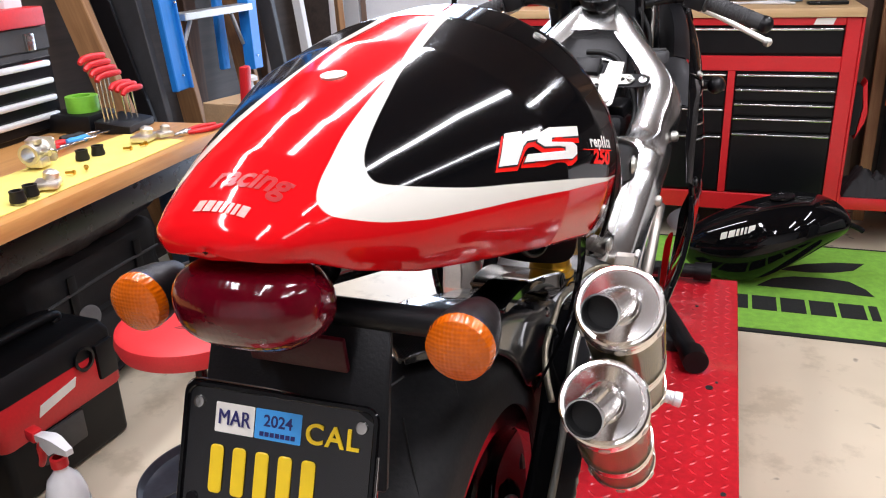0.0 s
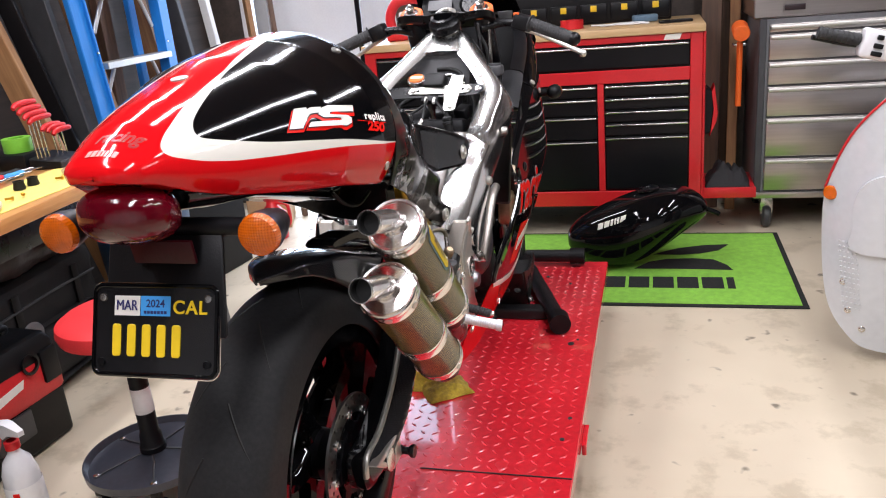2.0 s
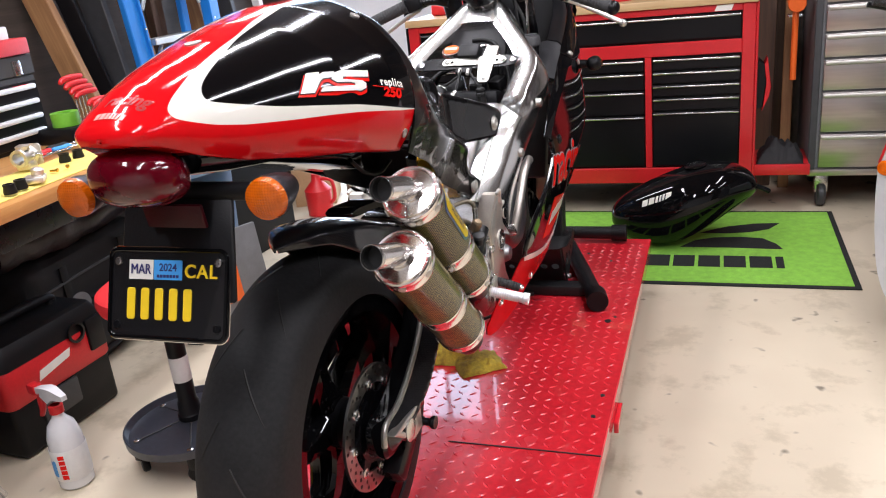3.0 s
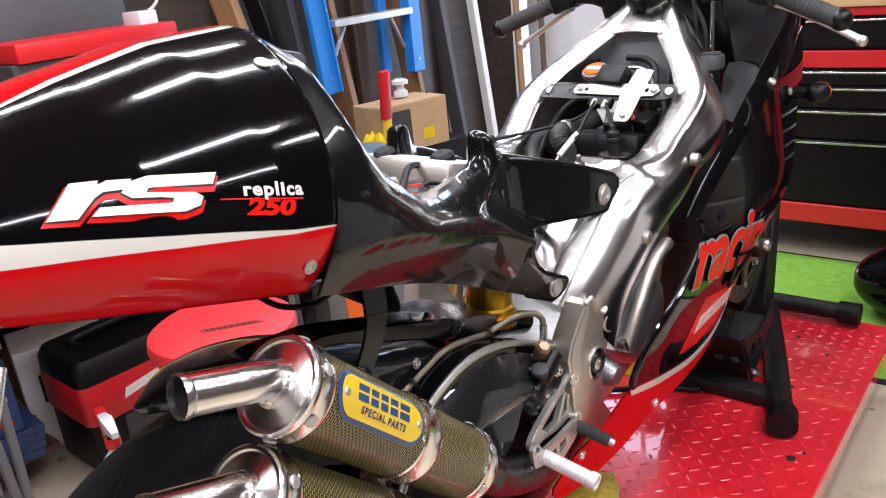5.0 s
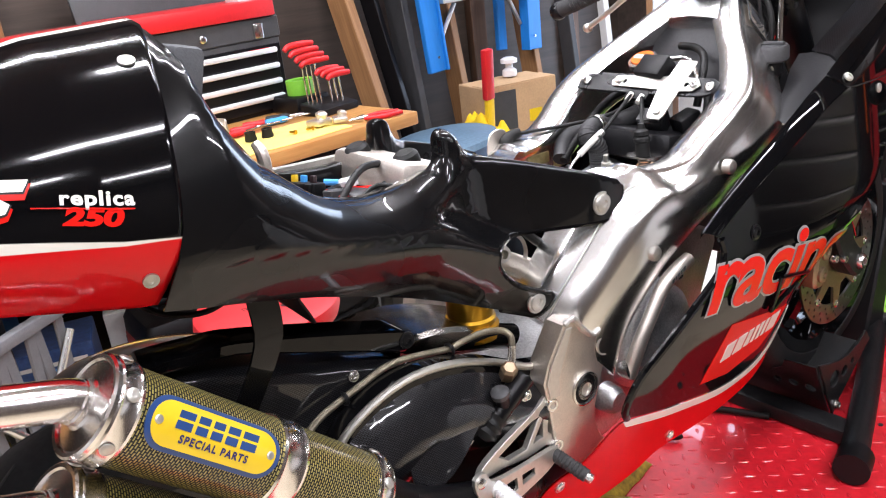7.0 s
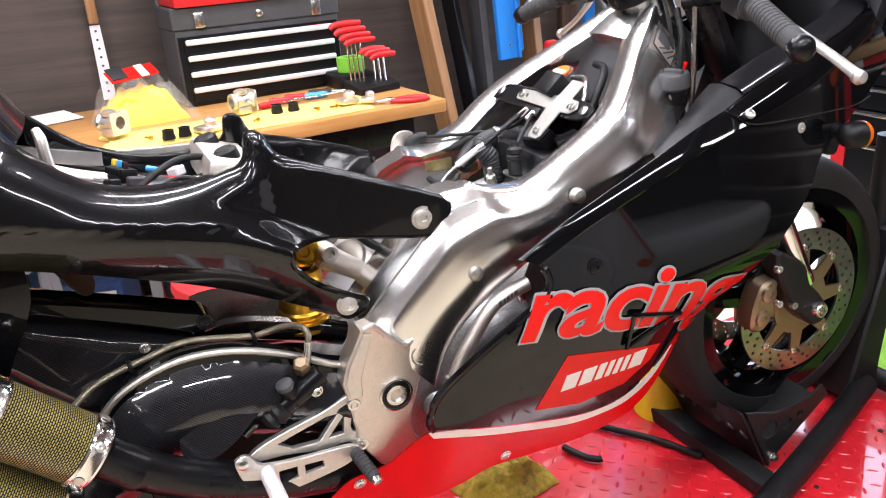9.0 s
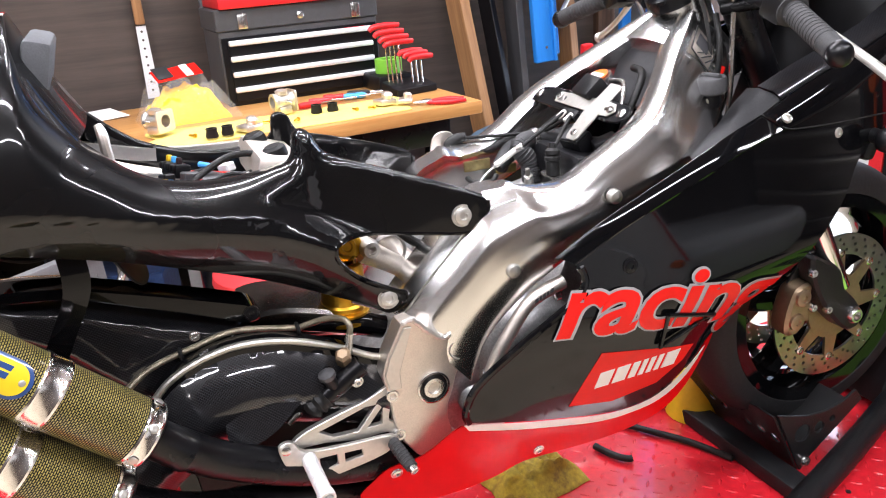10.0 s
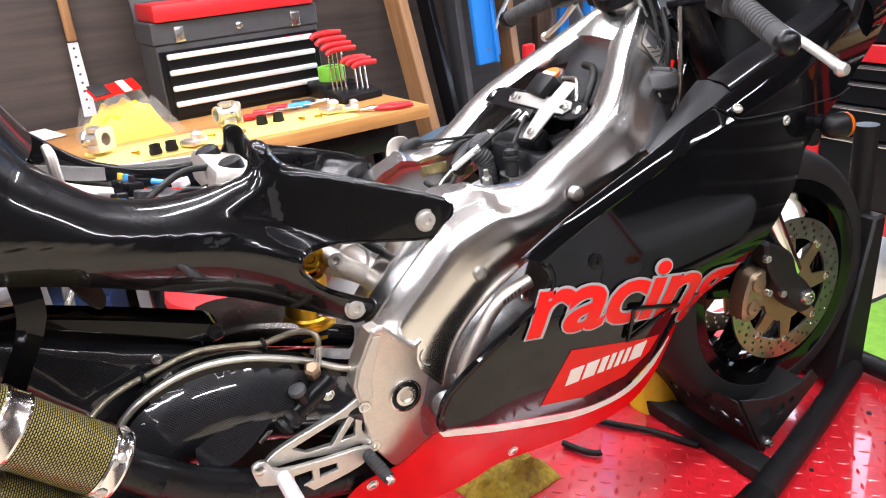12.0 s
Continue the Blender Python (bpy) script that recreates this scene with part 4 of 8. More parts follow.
def rim_inset(part_of=1.0):
    """The rim moved into the panel by a share of its rolled radius."""
    out = []
    for i, (y, z) in enumerate(RIM_LINE):
        a, b = RIM_LINE[max(i - 1, 0)], RIM_LINE[min(i + 1, len(RIM_LINE) - 1)]
        d = Vector((b[1] - a[1], a[0] - b[0])).normalized() * rim_radius(y) * part_of
        out.append((y + d.x, z + d.y))
    return out




def eased(y, at, values, width=.025):
    """A broken line with its corners rounded."""
    return float(np.mean(np.interp([y - width, y - width / 2, y, y + width / 2, y + width], at, values)))


def flank_base(y, z):
    """Half width of the seat unit without its shoulder: a leaning upper side over a crease and a swelling, tucked lower side."""
    upper = eased(y, [-.05, .05, .12, .20, .28, .34, .40, .47, .577, .62], [.209, .207, .197, .176, .150, .122, .103, .123, .1546, .158])
    lower = eased(y, [-.05, .05, .12, .20, .28, .34, .40, .43, .465, .50], [.209, .207, .200, .187, .171, .161, .154, .152, .1505, .151])
    crease = eased(y, [-.05, .06, .16, .26, .33, .40, .50], [.838, .824, .797, .772, .752, .715, .660])
    share = min(1.0, max(0.0, (z - crease + .022) / .05))
    ax = lower + (upper - lower) * share * share * (3 - 2 * share)
    mid = float(np.interp(y, [-.05, .1, .3, .45, .6], [.875, .82, .745, .70, .72]))
    up = max(0.0, z - mid)
    top = float(np.interp(y, [0, .05, .1, .2, .6], [1.045, 1.04, .92, .86, .80])) - mid
    drop = float(np.interp(y, [0, .04, .10, .16], [0.16, .11, .03, 0]))
    x = ax - drop * max(0.0, up / max(top, 0.03)) ** 2.4
    lean = float(np.interp(y, [.0, .1, .2, .35, .45, .6], [0, .10, .14, .10, .04, .0]))
    lo = crease - z
    x -= lean * .010 * math.log1p(math.exp(min(60, -lo / .010)))
    tuck = eased(y, [-.05, 0, .08, .20, .30, .39, .48], [.4, .8, 1, .95, .85, .7, .45])
    d = .006 * math.log1p(math.exp(min(60, lo / .006)))
    step = float(np.interp(y, [-.04, .04, .30, .37], [0, .005, .006, 0])) / (1 + math.exp(max(-40, min(40, -lo / .0022))))
    # near the hump the sheet stays under the cowl's own section
    w, zt, zm = (float(np.interp(min(y, .03), HY, table)) for table in (HW, HT, HM))
    q = min(1.0, max(0.0, (z - zm) / (zt - zm)))
    x = min(x, w * (1 - q ** 1.95) ** (1 / 1.95) + .001 + 1.6 * max(0.0, y - .045))
    return max(0.012, x - step - tuck * (.36 * d + 2.2 * d * d))


def flank_x(y, z):
    """Half width of the seat unit with its rolled shoulder."""
    a, d = RIM_PTS[:-1], RIM_PTS[1:] - RIM_PTS[:-1]
    t = np.clip((((y, z) - a) * d).sum(1) / (d * d).sum(1), 0, 1)
    foot = a + d * t[:, None]
    gap = np.hypot(foot[:, 0] - y, foot[:, 1] - z)
    k = int(gap.argmin())
    q = max(0.0, 1 - float(gap[k]) / rim_radius(foot[k, 0]))
    return flank_base(y, z) - rim_across(foot[k, 0]) * (1 - max(0.0, 1 - q ** 2.3) ** (1 / 2.3))


FLANK_IN = rim_inset(.22) + FLANK[len(spline(RIM, 5)):]
seat = true_normals(part("seat_unit", panel(FLANK_IN, lambda y, z, d: (flank_x(y, z) - d, y, z), 0.0075, 0.004), M["seat_black"], bike, "gloss black seat unit with two arms to the chassis", 180), flank_x)
true_normals(part("seat_flank", panel(FLANK_IN, lambda y, z, d: (-flank_x(y, z) + d, y, z), 0.012, 0.004), M["seat_black"], seat, "", 180), flank_x, -1)
for side in (1, -1):
    part("arm_lip", tube([(side * (flank_x(y, z) - .0035), y, z) for y, z in spline(UNDER[:16], 5)], .0042, 8, 1), M["black_gloss"], seat)
# front face of the hump, lip of the seat well and its floor
face = []
for k in range(13):
    u = k / 12
    y = 0.046 + 0.045 * u + 0.02 * u * u
    z = 1.040 - 0.14 * u
    w = float(np.interp(u, [0, .15, .5, 1], [.055, .10, .135, .150]))
    face.append([(w * s, y - 0.018 * abs(s) ** 3, z - 0.010 * abs(s) ** 4) for s in np.linspace(-1, 1, 15)])
part("seat_back", skin(face, closed=False), M["seat_black"], seat, "", 60)
for side in (1, -1):
    rings = [[(side * flank_x(*q), *q) for q in rim_inset(f)] for f in (.22, .17, .125, .085, .05, .025, .008, 0)]
    for inward, down in ((.0015, .0005), (.003, .003), (.0035, .016), (.004, .045)):
        rings.append([(side * (flank_x(*q) - inward), q[0], q[1] - down) for q in RIM_LINE])
    part("rolled_rim", skin(rings, closed=False), M["seat_black"], seat, "", 80)
part("seat_tray", box((0.24, 0.34, 0.006), pose(0, 0.20, 0.755, -12), 0.002), M["black_plastic"], seat)
pad = box((0.17, 0.034, 0.080), pose(-0.005, 0.068, 0.972, -16), 0.008, 2)
part("back_pad", pad, M["foam"], seat, "grey foam back rest pad")
for side in (1, -1):
    for yb, zb in ((.579, .718), (.463, .605)):
        part("seat_bolt", bolt_bm((side * (flank_x(yb, zb) + 0.0005), yb, zb), (side, 0, 0), 0.0135, 0.006), M["alu_mill"], seat, "bright socket bolt with a washer")

# rear underside
under = []
for y, w, zt, zb in ((-.42, .02, .895, .882), (-.36, .045, .885, .858), (-.28, .065, .870, .842), (-.20, .085, .860, .832), (-.10, .135, .845, .802), (0.0, .118, .82, .768), (.08, .098, .80, .745), (.15, .088, .775, .722), (.22, .080, .755, .695), (.32, .065, .72, .668)):
    under.append([(w * sx, y, z) for sx, z in ((-1, zt), (1, zt), (.96, (zt * 2 + zb) / 3), (.75, zb + .004), (.5, zb), (-.5, zb), (-.75, zb + .004), (-.96, (zt * 2 + zb) / 3))])
part("under_tray", skin(under), M["black_gloss"], bike, "gloss black mudguard under the cowl", 60)
part("inner_mudguard", slab(spline([(-.035, .742), (-.030, .716), (.0, .702), (.05, .690), (.10, .692), (.130, .705), (.142, .735), (.138, .775), (.05, .780)], 4, True), .004, lambda u, v, h: (u, .125 + h - .45 * (v - .73) - 1.2 * (u - .05) ** 2, v), bevel=.0012), M["black_plastic"], bike, "black inner mudguard")
part("light_cable", tube([(.105, -.05, .795), (.112, -.02, .768), (.118, .02, .757), (.122, .06, .768)], .0032, 8), M["hose"], bike)
part("strap_bracket", skin([[(x, y + dy, z) for dy in (-.016, .016)] + [(x - .004, y + dy, z) for dy in (.016, -.016)] for x, y, z in spline([(.160, .064, .775), (.160, .062, .72), (.150, .030, .655), (.125, .0, .59)], 4)]), M["black_gloss"], bike, "black curved bracket above the wheel")

# subframe rails inside the seat well
for side in (1, -1):
    part("subframe_rail", tube([(side * .105, .03, .855), (side * .098, .14, .800), (side * .080, .26, .770), (side * .060, .38, .752), (side * .055, .50, .720)], 0.012, 12), M["alu_cast"], bike)
part("subframe_plate", box((0.17, 0.07, 0.045), pose(-0.015, 0.345, 0.800, -14), 0.010, 2), M["alu_cast"], bike, "pale cast plate with two rubber plugs")
for px_, py_ in ((-0.065, .335), (0.035, .345)):
    part("rubber_plug", lathe([(0, .012), (.012, .012), (.017, .008), (.018, 0), (.018, -.006)], (px_, py_, .822), (0, -.24, 1), 18), M["hose"], bike)
part("inner_rail", skin([[(x, y, z + dz) for x, dz in ((-.118, .008), (-.104, .008), (-.104, -.012), (-.118, -.012))] for y, z in spline([(.02, .862), (.10, .838), (.20, .815), (.33, .806)], 4)]), M["alu_mill"], bike, "pale bare subframe rail", 40)
part("fuse_holder", box((.044, .024, .020), pose(.010, .210, .815, -14, 0, 22), .004, 2), M["black_plastic"], bike)
for k, mt in enumerate(("yellow_plastic", "sticker_blue", "maroon")):
    part("fuse", box((.007, .007, .010), pose(-.004 + k * .013, .204 + k * .0055, .829, -14, 0, 22), .0015), M[mt], bike)
    part("fuse_clip", box((.009, .012, .010), pose(-.001 + k * .013, .196 + k * .0055, .821, -14, 0, 22), .002), M["black_plastic"], bike)
part("wire_sleeve", tube([(.03, .10, .825), (.045, .14, .818), (.05, .18, .808)], .010, 10), M["decal_white"], bike, "pale translucent wire sleeve")
part("relay_block", box((.050, .075, .022), pose(.055, .275, .792, -14, 0, -14), .003), M["dark_grey"], bike)
part("brown_strap", box((.045, .060, .006), pose(.075, .250, .800, -14, 8, -18), .002), M["red_vinyl"], bike)
part("blue_plug", tube([(-.004, .243, .814), (.008, .256, .812)], .0042, 10, 1), M["sticker_blue"], bike)
part("battery_lead", tube([(.07, .215, .800), (.050, .245, .816), (.025, .284, .826), (.012, .322, .820), (.01, .345, .806)], .0048, 10), M["hose"], bike)
for pts, r, mt in (([(.09, .12, .82), (.06, .15, .815), (.05, .20, .80), (.07, .26, .805), (.03, .31, .80)], .0035, "hose"), ([(.07, .17, .81), (.085, .22, .80), (.06, .28, .81), (.09, .33, .79)], .003, "hose"), ([(.03, .16, .80), (.02, .22, .81), (.04, .30, .80)], .003, "decal_red"), ([(.085, .20, .80), (.09, .25, .80), (.075, .30, .81)], .0025, "decal_white")):
    part("wire", tube(pts, r, 8), M[mt], bike)
rnd = random.Random(77)
for k in range(11):
    x0, x1 = rnd.uniform(-.085, .085), rnd.uniform(-.085, .085)
    y0, y1 = rnd.uniform(.10, .20), rnd.uniform(.26, .36)
    pts = [(x0 + (x1 - x0) * q + rnd.uniform(-.022, .022), y0 + (y1 - y0) * q, .822 - .05 * q - .035 + rnd.uniform(.0, .030)) for q in (0, .25, .5, .75, 1)]
    part("wire", tube(pts, rnd.choice((.0022, .003, .004)), 8), M[("hose", "hose", "hose", "black_plastic", "decal_white", "hose", "decal_red", "hose", "dark_grey", "hose", "sticker_blue")[k]], bike)
for k in range(6):
    part("connector", box((.016, .026, .013), pose(rnd.uniform(-.07, .08), rnd.uniform(.14, .30), rnd.uniform(.795, .815), -12, rnd.uniform(-20, 20), rnd.uniform(0, 180)), .002, 1), M[("black_plastic", "dark_grey", "black_plastic", "white_gloss", "black_plastic", "dark_grey")[k]], bike)
part("latch_lever", tube([(.080, .124, .903), (.086, .127, .892), (.088, .128, .872), (.086, .130, .842)], [.005, .007, .007, .007], 10), M["alu_cast"], bike)

# chassis: two polished spars
SPAR = [  # top edge y z, lower edge y z, outer x, thickness
    (1.055, .950, 1.110, .895, .078, .050), (1.000, .908, 1.080, .840, .118, .056), (.970, .884, 1.050, .800, .142, .054),
    (.930, .852, 1.008, .770, .178, .056), (.885, .818, .958, .738, .208, .060), (.840, .789, .906, .705, .212, .061),
    (.790, .756, .850, .680, .204, .061), (.745, .735, .800, .655, .206, .060),
    (.690, .733, .748, .636, .206, .058), (.655, .742, .715, .618, .204, .056), (.600, .725, .655, .580, .199, .054), (.550, .668, .612, .540, .187, .050),
    (.505, .618, .585, .498, .177, .046), (.470, .575, .570, .455, .168, .042)]


SPAR_OUT = [(.86, 1.0), (.95, .985), (1, .93), (1, .80), (1, .65), (1, .5), (1, .40), (1, .25), (1, .02), (1, -.16), (1, -.30), (1, -.42), (1, -.56), (1, -.78), (.97, -.94), (.88, -1.0)]


def spar(side):
    """A box section that tapers; its outer side leans in above a soft fold and turns under below it."""
    rings = []
    for ty, tz, by, bz, xo, th in spline(SPAR, 6):
        lean = float(np.interp(ty, [.50, .63, .70, .76, .80], [.026, .030, .012, .004, .003]))
        fold = float(np.interp(ty, [.47, .52, .62, .84, .95, 1.05], [.004, .016, .034, .030, .016, .006]))
        ring = []
        for c, s in SPAR_OUT + [(-.9, -1), (-1, -.9), (-1, -.4), (-1, .4), (-1, .9), (-.9, 1), (-.6, 1), (-.2, 1), (.2, 1), (.6, 1)]:
            m = .5 - .5 * s
            turn = fold * .10 * math.log1p(math.exp((-s - .24) / .10)) if c > 0 else 0
            ring.append((side * (xo - th / 2 + th / 2 * c - 2 * lean * max(0.0, (s - .45) / .55) ** 1.2 - .012 * (s + .3) - turn), ty + (by - ty) * m, tz + (bz - tz) * m + (.004 * c + .007 * (1 - c * c) if s > .9 and ty > .66 else 0)))
        rings.append(ring)
    return skin(rings)


chassis = part("chassis_spar", spar(1), M["alu_polish"], bike, "polished aluminium twin-spar chassis", 60)
part("chassis_spar", spar(-1), M["alu_polish"], bike, "", 60)
part("steering_head", lathe([(.030, -.07), (.040, -.065), (.043, -.03), (.041, .02), (.046, .045), (.046, .055), (.030, .057)], (0, 1.085, .945), (0, -.42, .91), 32), M["alu_polish"], chassis)
part("head_gusset", skin([[(x, y, z) for x, y, z in ((-w, y1, z1), (0, y1 - .006, z1 + .004), (w, y1, z1), (w * .8, y1 + .03, z1 - .05), (-w * .8, y1 + .03, z1 - .05))] for w, y1, z1 in ((.054, .998, .908), (.050, 1.012, .920), (.044, 1.034, .938), (.036, 1.062, .956))]), M["alu_polish"], chassis)
part("head_collar", lathe([(.030, -.010), (.041, -.008), (.043, 0), (.043, .014), (.038, .018), (.034, .030), (.026, .032)], (0, 1.052, .972), (0, -.42, .91), 32), M["black_metal"], chassis, "black steering head collar")
for side in (1, -1):
    ridge = []
    for ty, tz, by, bz, xo, th in spline(SPAR[9:], 4):
        lean = float(np.interp(ty, [.50, .63, .70, .76, .80], [.026, .030, .012, .004, .003]))
        ridge.append((side * (xo - lean * 1.16 - .0130), ty + (by - ty) * .10, tz + (bz - tz) * .10))
    part("seam_ridge", tube(ridge, .0018, 8, 1), M["alu_dull"], chassis, "welded seam along the spar")
    for yb, zb, xo in ((.803, .720, .2055), (.636, .634, .195)):
        part("engine_bolt", lathe([(.0112, -.006), (.0112, .003), (.0096, .0065), (.0055, .0085), (0, .009)], (side * xo, yb, zb), (side, 0, 0), 24), M["alu_dull"], chassis, "dull domed engine bolt")


def on_head(y, z, h=0.0):
    """The outer side of the spar beside the steering head."""
    return .1145 - .31 * (y - 1.04) - .59 * (z - .874) + h, y, z


HEAD_PLATE = [(1.044, .933), (1.072, .894), (1.033, .866), (1.011, .904)]
part("data_plate", panel(HEAD_PLATE, lambda y, z, d: on_head(y, z, .001 - d), .02, .001), M["alu_cast"], chassis, "pale data plate")
part("plate_border", tube([on_head(y, z, .0012) for y, z in HEAD_PLATE + HEAD_PLATE[:1]], .0014, 6, 1), M["ink_black"], chassis)
part("plate_print", slab([(1.043, .922), (1.058, .901), (1.040, .889), (1.025, .909)], .0006, lambda y, z, h: on_head(y, z, .0018 + h), bevel=.0), M["dark_grey"], chassis)
for k in range(4):
    part("plate_line", slab([(1.021 + k * .005, .897 - k * .0085), (1.047 + k * .005, .8925 - k * .0055), (1.047 + k * .005, .8905 - k * .0055), (1.021 + k * .005, .895 - k * .0085)], .0005, lambda y, z, h: on_head(y, z, .0018 + h), bevel=.0), M["dark_grey"], chassis)

# cast pivot plates
EAR = [(.553 + .025 * math.cos(math.radians(a)), .515 + .025 * math.sin(math.radians(a))) for a in range(112, -96, -16)]
PLATE = [(.463, .583), (.479, .586), (.495, .568), (.511, .552), (.528, .539)] + EAR + [(.547, .470), (.540, .447), (.531, .424), (.529, .400), (.534, .378), (.545, .360), (.556, .347), (.548, .338), (.522, .333), (.497, .331), (.474, .350), (.455, .378), (.444, .410), (.440, .445), (.437, .474), (.431, .500), (.440, .528)]
for side in (1, -1):
    p = part("pivot_plate", slab(PLATE, .036, lambda u, v, h: (side * (.132 + h + .012 * max(0, (v - .50) / .08) ** 2), u, v), [circle(.553, .515, .0135, 18)], .0022), M["alu_cast"], bike, "matt cast aluminium pivot plate", 22)
    part("edge_facet", slab([(.4655, .578), (.478, .576), (.458, .502), (.458, .474), (.440, .474), (.4345, .500), (.443, .528)], .0030, lambda u, v, h: (side * (.168 + h + .012 * max(0, (v - .50) / .08) ** 2), u, v), bevel=.0012), M["alu_mill"], p, "bright machined edge", 22)
    part("pivot_nut", lathe([(.026, -.002), (.026, .003), (.0235, .004), (.0225, -.006), (.0165, -.006), (.0160, .004), (.0105, .004), (.0095, -.001), (.006, -.002), (0, -.002)], (side * .1685, .5085, .461), (side, 0, 0), 32), M["steel"], p)
    part("nut_recess", lathe([(.0225, .0005), (.012, .0005), (.010, .0)], (side * .1685, .5085, .461), (side, 0, 0), 32), M["black_metal"], p)
    part("lug_ring", lathe([(.0135, -.03), (.0165, -.03), (.0165, .0035), (.0145, .0035), (.0135, -.03)], (side * .1685, .553, .515), (side, 0, 0), 28), M["alu_mill"], p)
    rnd_w = random.Random(5)
    bead = spline([(.463, .584), (.480, .587), (.496, .569), (.512, .553), (.528, .540), (.541, .545)], 5)
    part("weld_bead", tube([(side * (.1675 + .012 * max(0, (v - .50) / .08) ** 2), u, v + rnd_w.uniform(-.001, .001)) for u, v in bead], [.0042 + rnd_w.uniform(-.0008, .0010) for _ in bead], 8, 2), M["alu_mill"], p, "rough weld bead")

# wheels
def wheel(name, centre, r_tyre, half, r_rim, rim_half, label):
    cy, cz = centre
    c = (0, cy, cz)
    ob = part(name, lathe([(r_rim - .022, -rim_half + .004), (r_rim - .004, -rim_half), (r_rim, -rim_half - .002), (r_rim + .004, -rim_half - .006), (r_rim - .002, -rim_half - .010), (r_rim - .030, -rim_half - .006), (r_rim - .048, -rim_half * .5), (r_rim - .052, 0), (r_rim - .048, rim_half * .5), (r_rim - .030, rim_half + .006), (r_rim - .002, rim_half + .010), (r_rim + .004, rim_half + .006), (r_rim, rim_half + .002), (r_rim - .004, rim_half), (r_rim - .022, rim_half - .004)], c, (1, 0, 0), 72, close=True), M["black_gloss"], bike, label)
    prof = []
    for k in range(21):
        a = math.pi * k / 20
        prof.append((r_rim + (r_tyre - r_rim) * math.sin(a) ** .75, -half * math.cos(a) * (1 if .1 < k / 20 < .9 else .96)))
    part("tyre", lathe([(r_rim - .006, -rim_half * .9)] + prof + [(r_rim - .006, rim_half * .9)], c, (1, 0, 0), 96), M["rubber"], ob, "black road tyre with fine grooves")
    part("hub", lathe([(0, -.085), (.022, -.085), (.026, -.05), (.045, -.04), (.05, 0), (.045, .04), (.026, .05), (.022, .085), (0, .085)], c, (1, 0, 0), 32), M["black_metal"], ob)
    for k in range(5):
        a = 2 * math.pi * k / 5 + .4
        rad, tan = Vector((0, math.cos(a), math.sin(a))), Vector((0, -math.sin(a), math.cos(a)))
        rings = []
        for t in np.linspace(0, 1, 7):
            r = .035 + t * (r_rim - .075)
            w, d = .022 + .014 * (2 * t - 1) ** 2, .020 + .010 * (1 - t)
            off = tan * (.018 * math.sin(t * math.pi))
            rings.append([Vector(c) + rad * r + off + tan * (w * sx) + Vector((d * sz, 0, 0)) for sx, sz in ((-1, -.5), (-.6, -1), (.6, -1), (1, -.5), (1, .5), (.6, 1), (-.6, 1), (-1, .5))])
        part("spoke", skin(rings), M["black_gloss"], ob)
    return ob


def brake_disc(parent, x, centre, r0, r1, nh, r_hub, mat_hub):
    cy, cz = centre
    holes = [circle(0, 0, r0, 48)]
    for k in range(nh):
        for j, f in enumerate((.22, .5, .78)):
            a = 2 * math.pi * (k + j * .33) / nh
            rr = r0 + (r1 - r0) * f
            holes.append(circle(rr * math.cos(a), rr * math.sin(a), .0038, 8))
    ob = part("brake_disc", slab(circle(0, 0, r1, 72), .005, lambda u, v, h: (x + h - .0025, cy + u, cz + v), holes), M["disc_steel"], parent, "drilled steel brake disc", 30)
    hub = part("disc_carrier", slab(circle(0, 0, r_hub, 40), .007, lambda u, v, h: (x + h - .002, cy + u, cz + v), [circle(0, 0, r_hub * .45, 24)]), mat_hub, ob)
    for k in range(8):
        a = 2 * math.pi * k / 8
        part("carrier_arm", slab([(r_hub * .96 * math.cos(a - .25), r_hub * .96 * math.sin(a - .25)), ((r0 + .008) * math.cos(a - .09), (r0 + .008) * math.sin(a - .09)), ((r0 + .008) * math.cos(a + .09), (r0 + .008) * math.sin(a + .09)), (r_hub * .96 * math.cos(a + .25), r_hub * .96 * math.sin(a + .25))], .006, lambda u, v, h: (x + h - .002, cy + u, cz + v)), mat_hub, ob)
    for k in range(8):
        a = 2 * math.pi * k / 8
        part("float_button", lathe([(.009, -.005), (.009, .005), (.005, .006), (.004, .002), (0, .002)], (x, cy + (r0 + .004) * math.cos(a), cz + (r0 + .004) * math.sin(a)), (1, 0, 0), 14), M["steel"], ob)
    return ob


rear = wheel("rear_wheel", AXLE_R, .316, .083, .232, .066, "gloss black five-spoke rear wheel")
brake_disc(rear, .088, AXLE_R, .078, .112, 22, .062, M["black_metal"])
front = wheel("front_wheel", AXLE_F, .292, .060, .232, .046, "gloss black five-spoke front wheel")
brake_disc(front, .078, AXLE_F, .112, .156, 26, .070, M["bronze"])
brake_disc(front, -.078, AXLE_F, .112, .156, 26, .070, M["bronze"])
# grooves of the rear tyre
for k in range(14):
    a0 = 2 * math.pi * k / 14
    for side in (1, -1):
        pts = []
        for t in np.linspace(0, 1, 6):
            xx = side * (.012 + .050 * t)
            aa = a0 + side * .1 + .30 * t * (1 if side > 0 else 1)
            s = math.sqrt(max(0.0, 1 - (xx / .078) ** 2))
            rr = .232 + .084 * s ** .75 + .0004
            pts.append((xx, AXLE_R[0] + rr * math.cos(aa), AXLE_R[1] + rr * math.sin(aa)))
        part("tread_groove", tube(pts, .0018, 5, 2), M["ink_black"], rear)

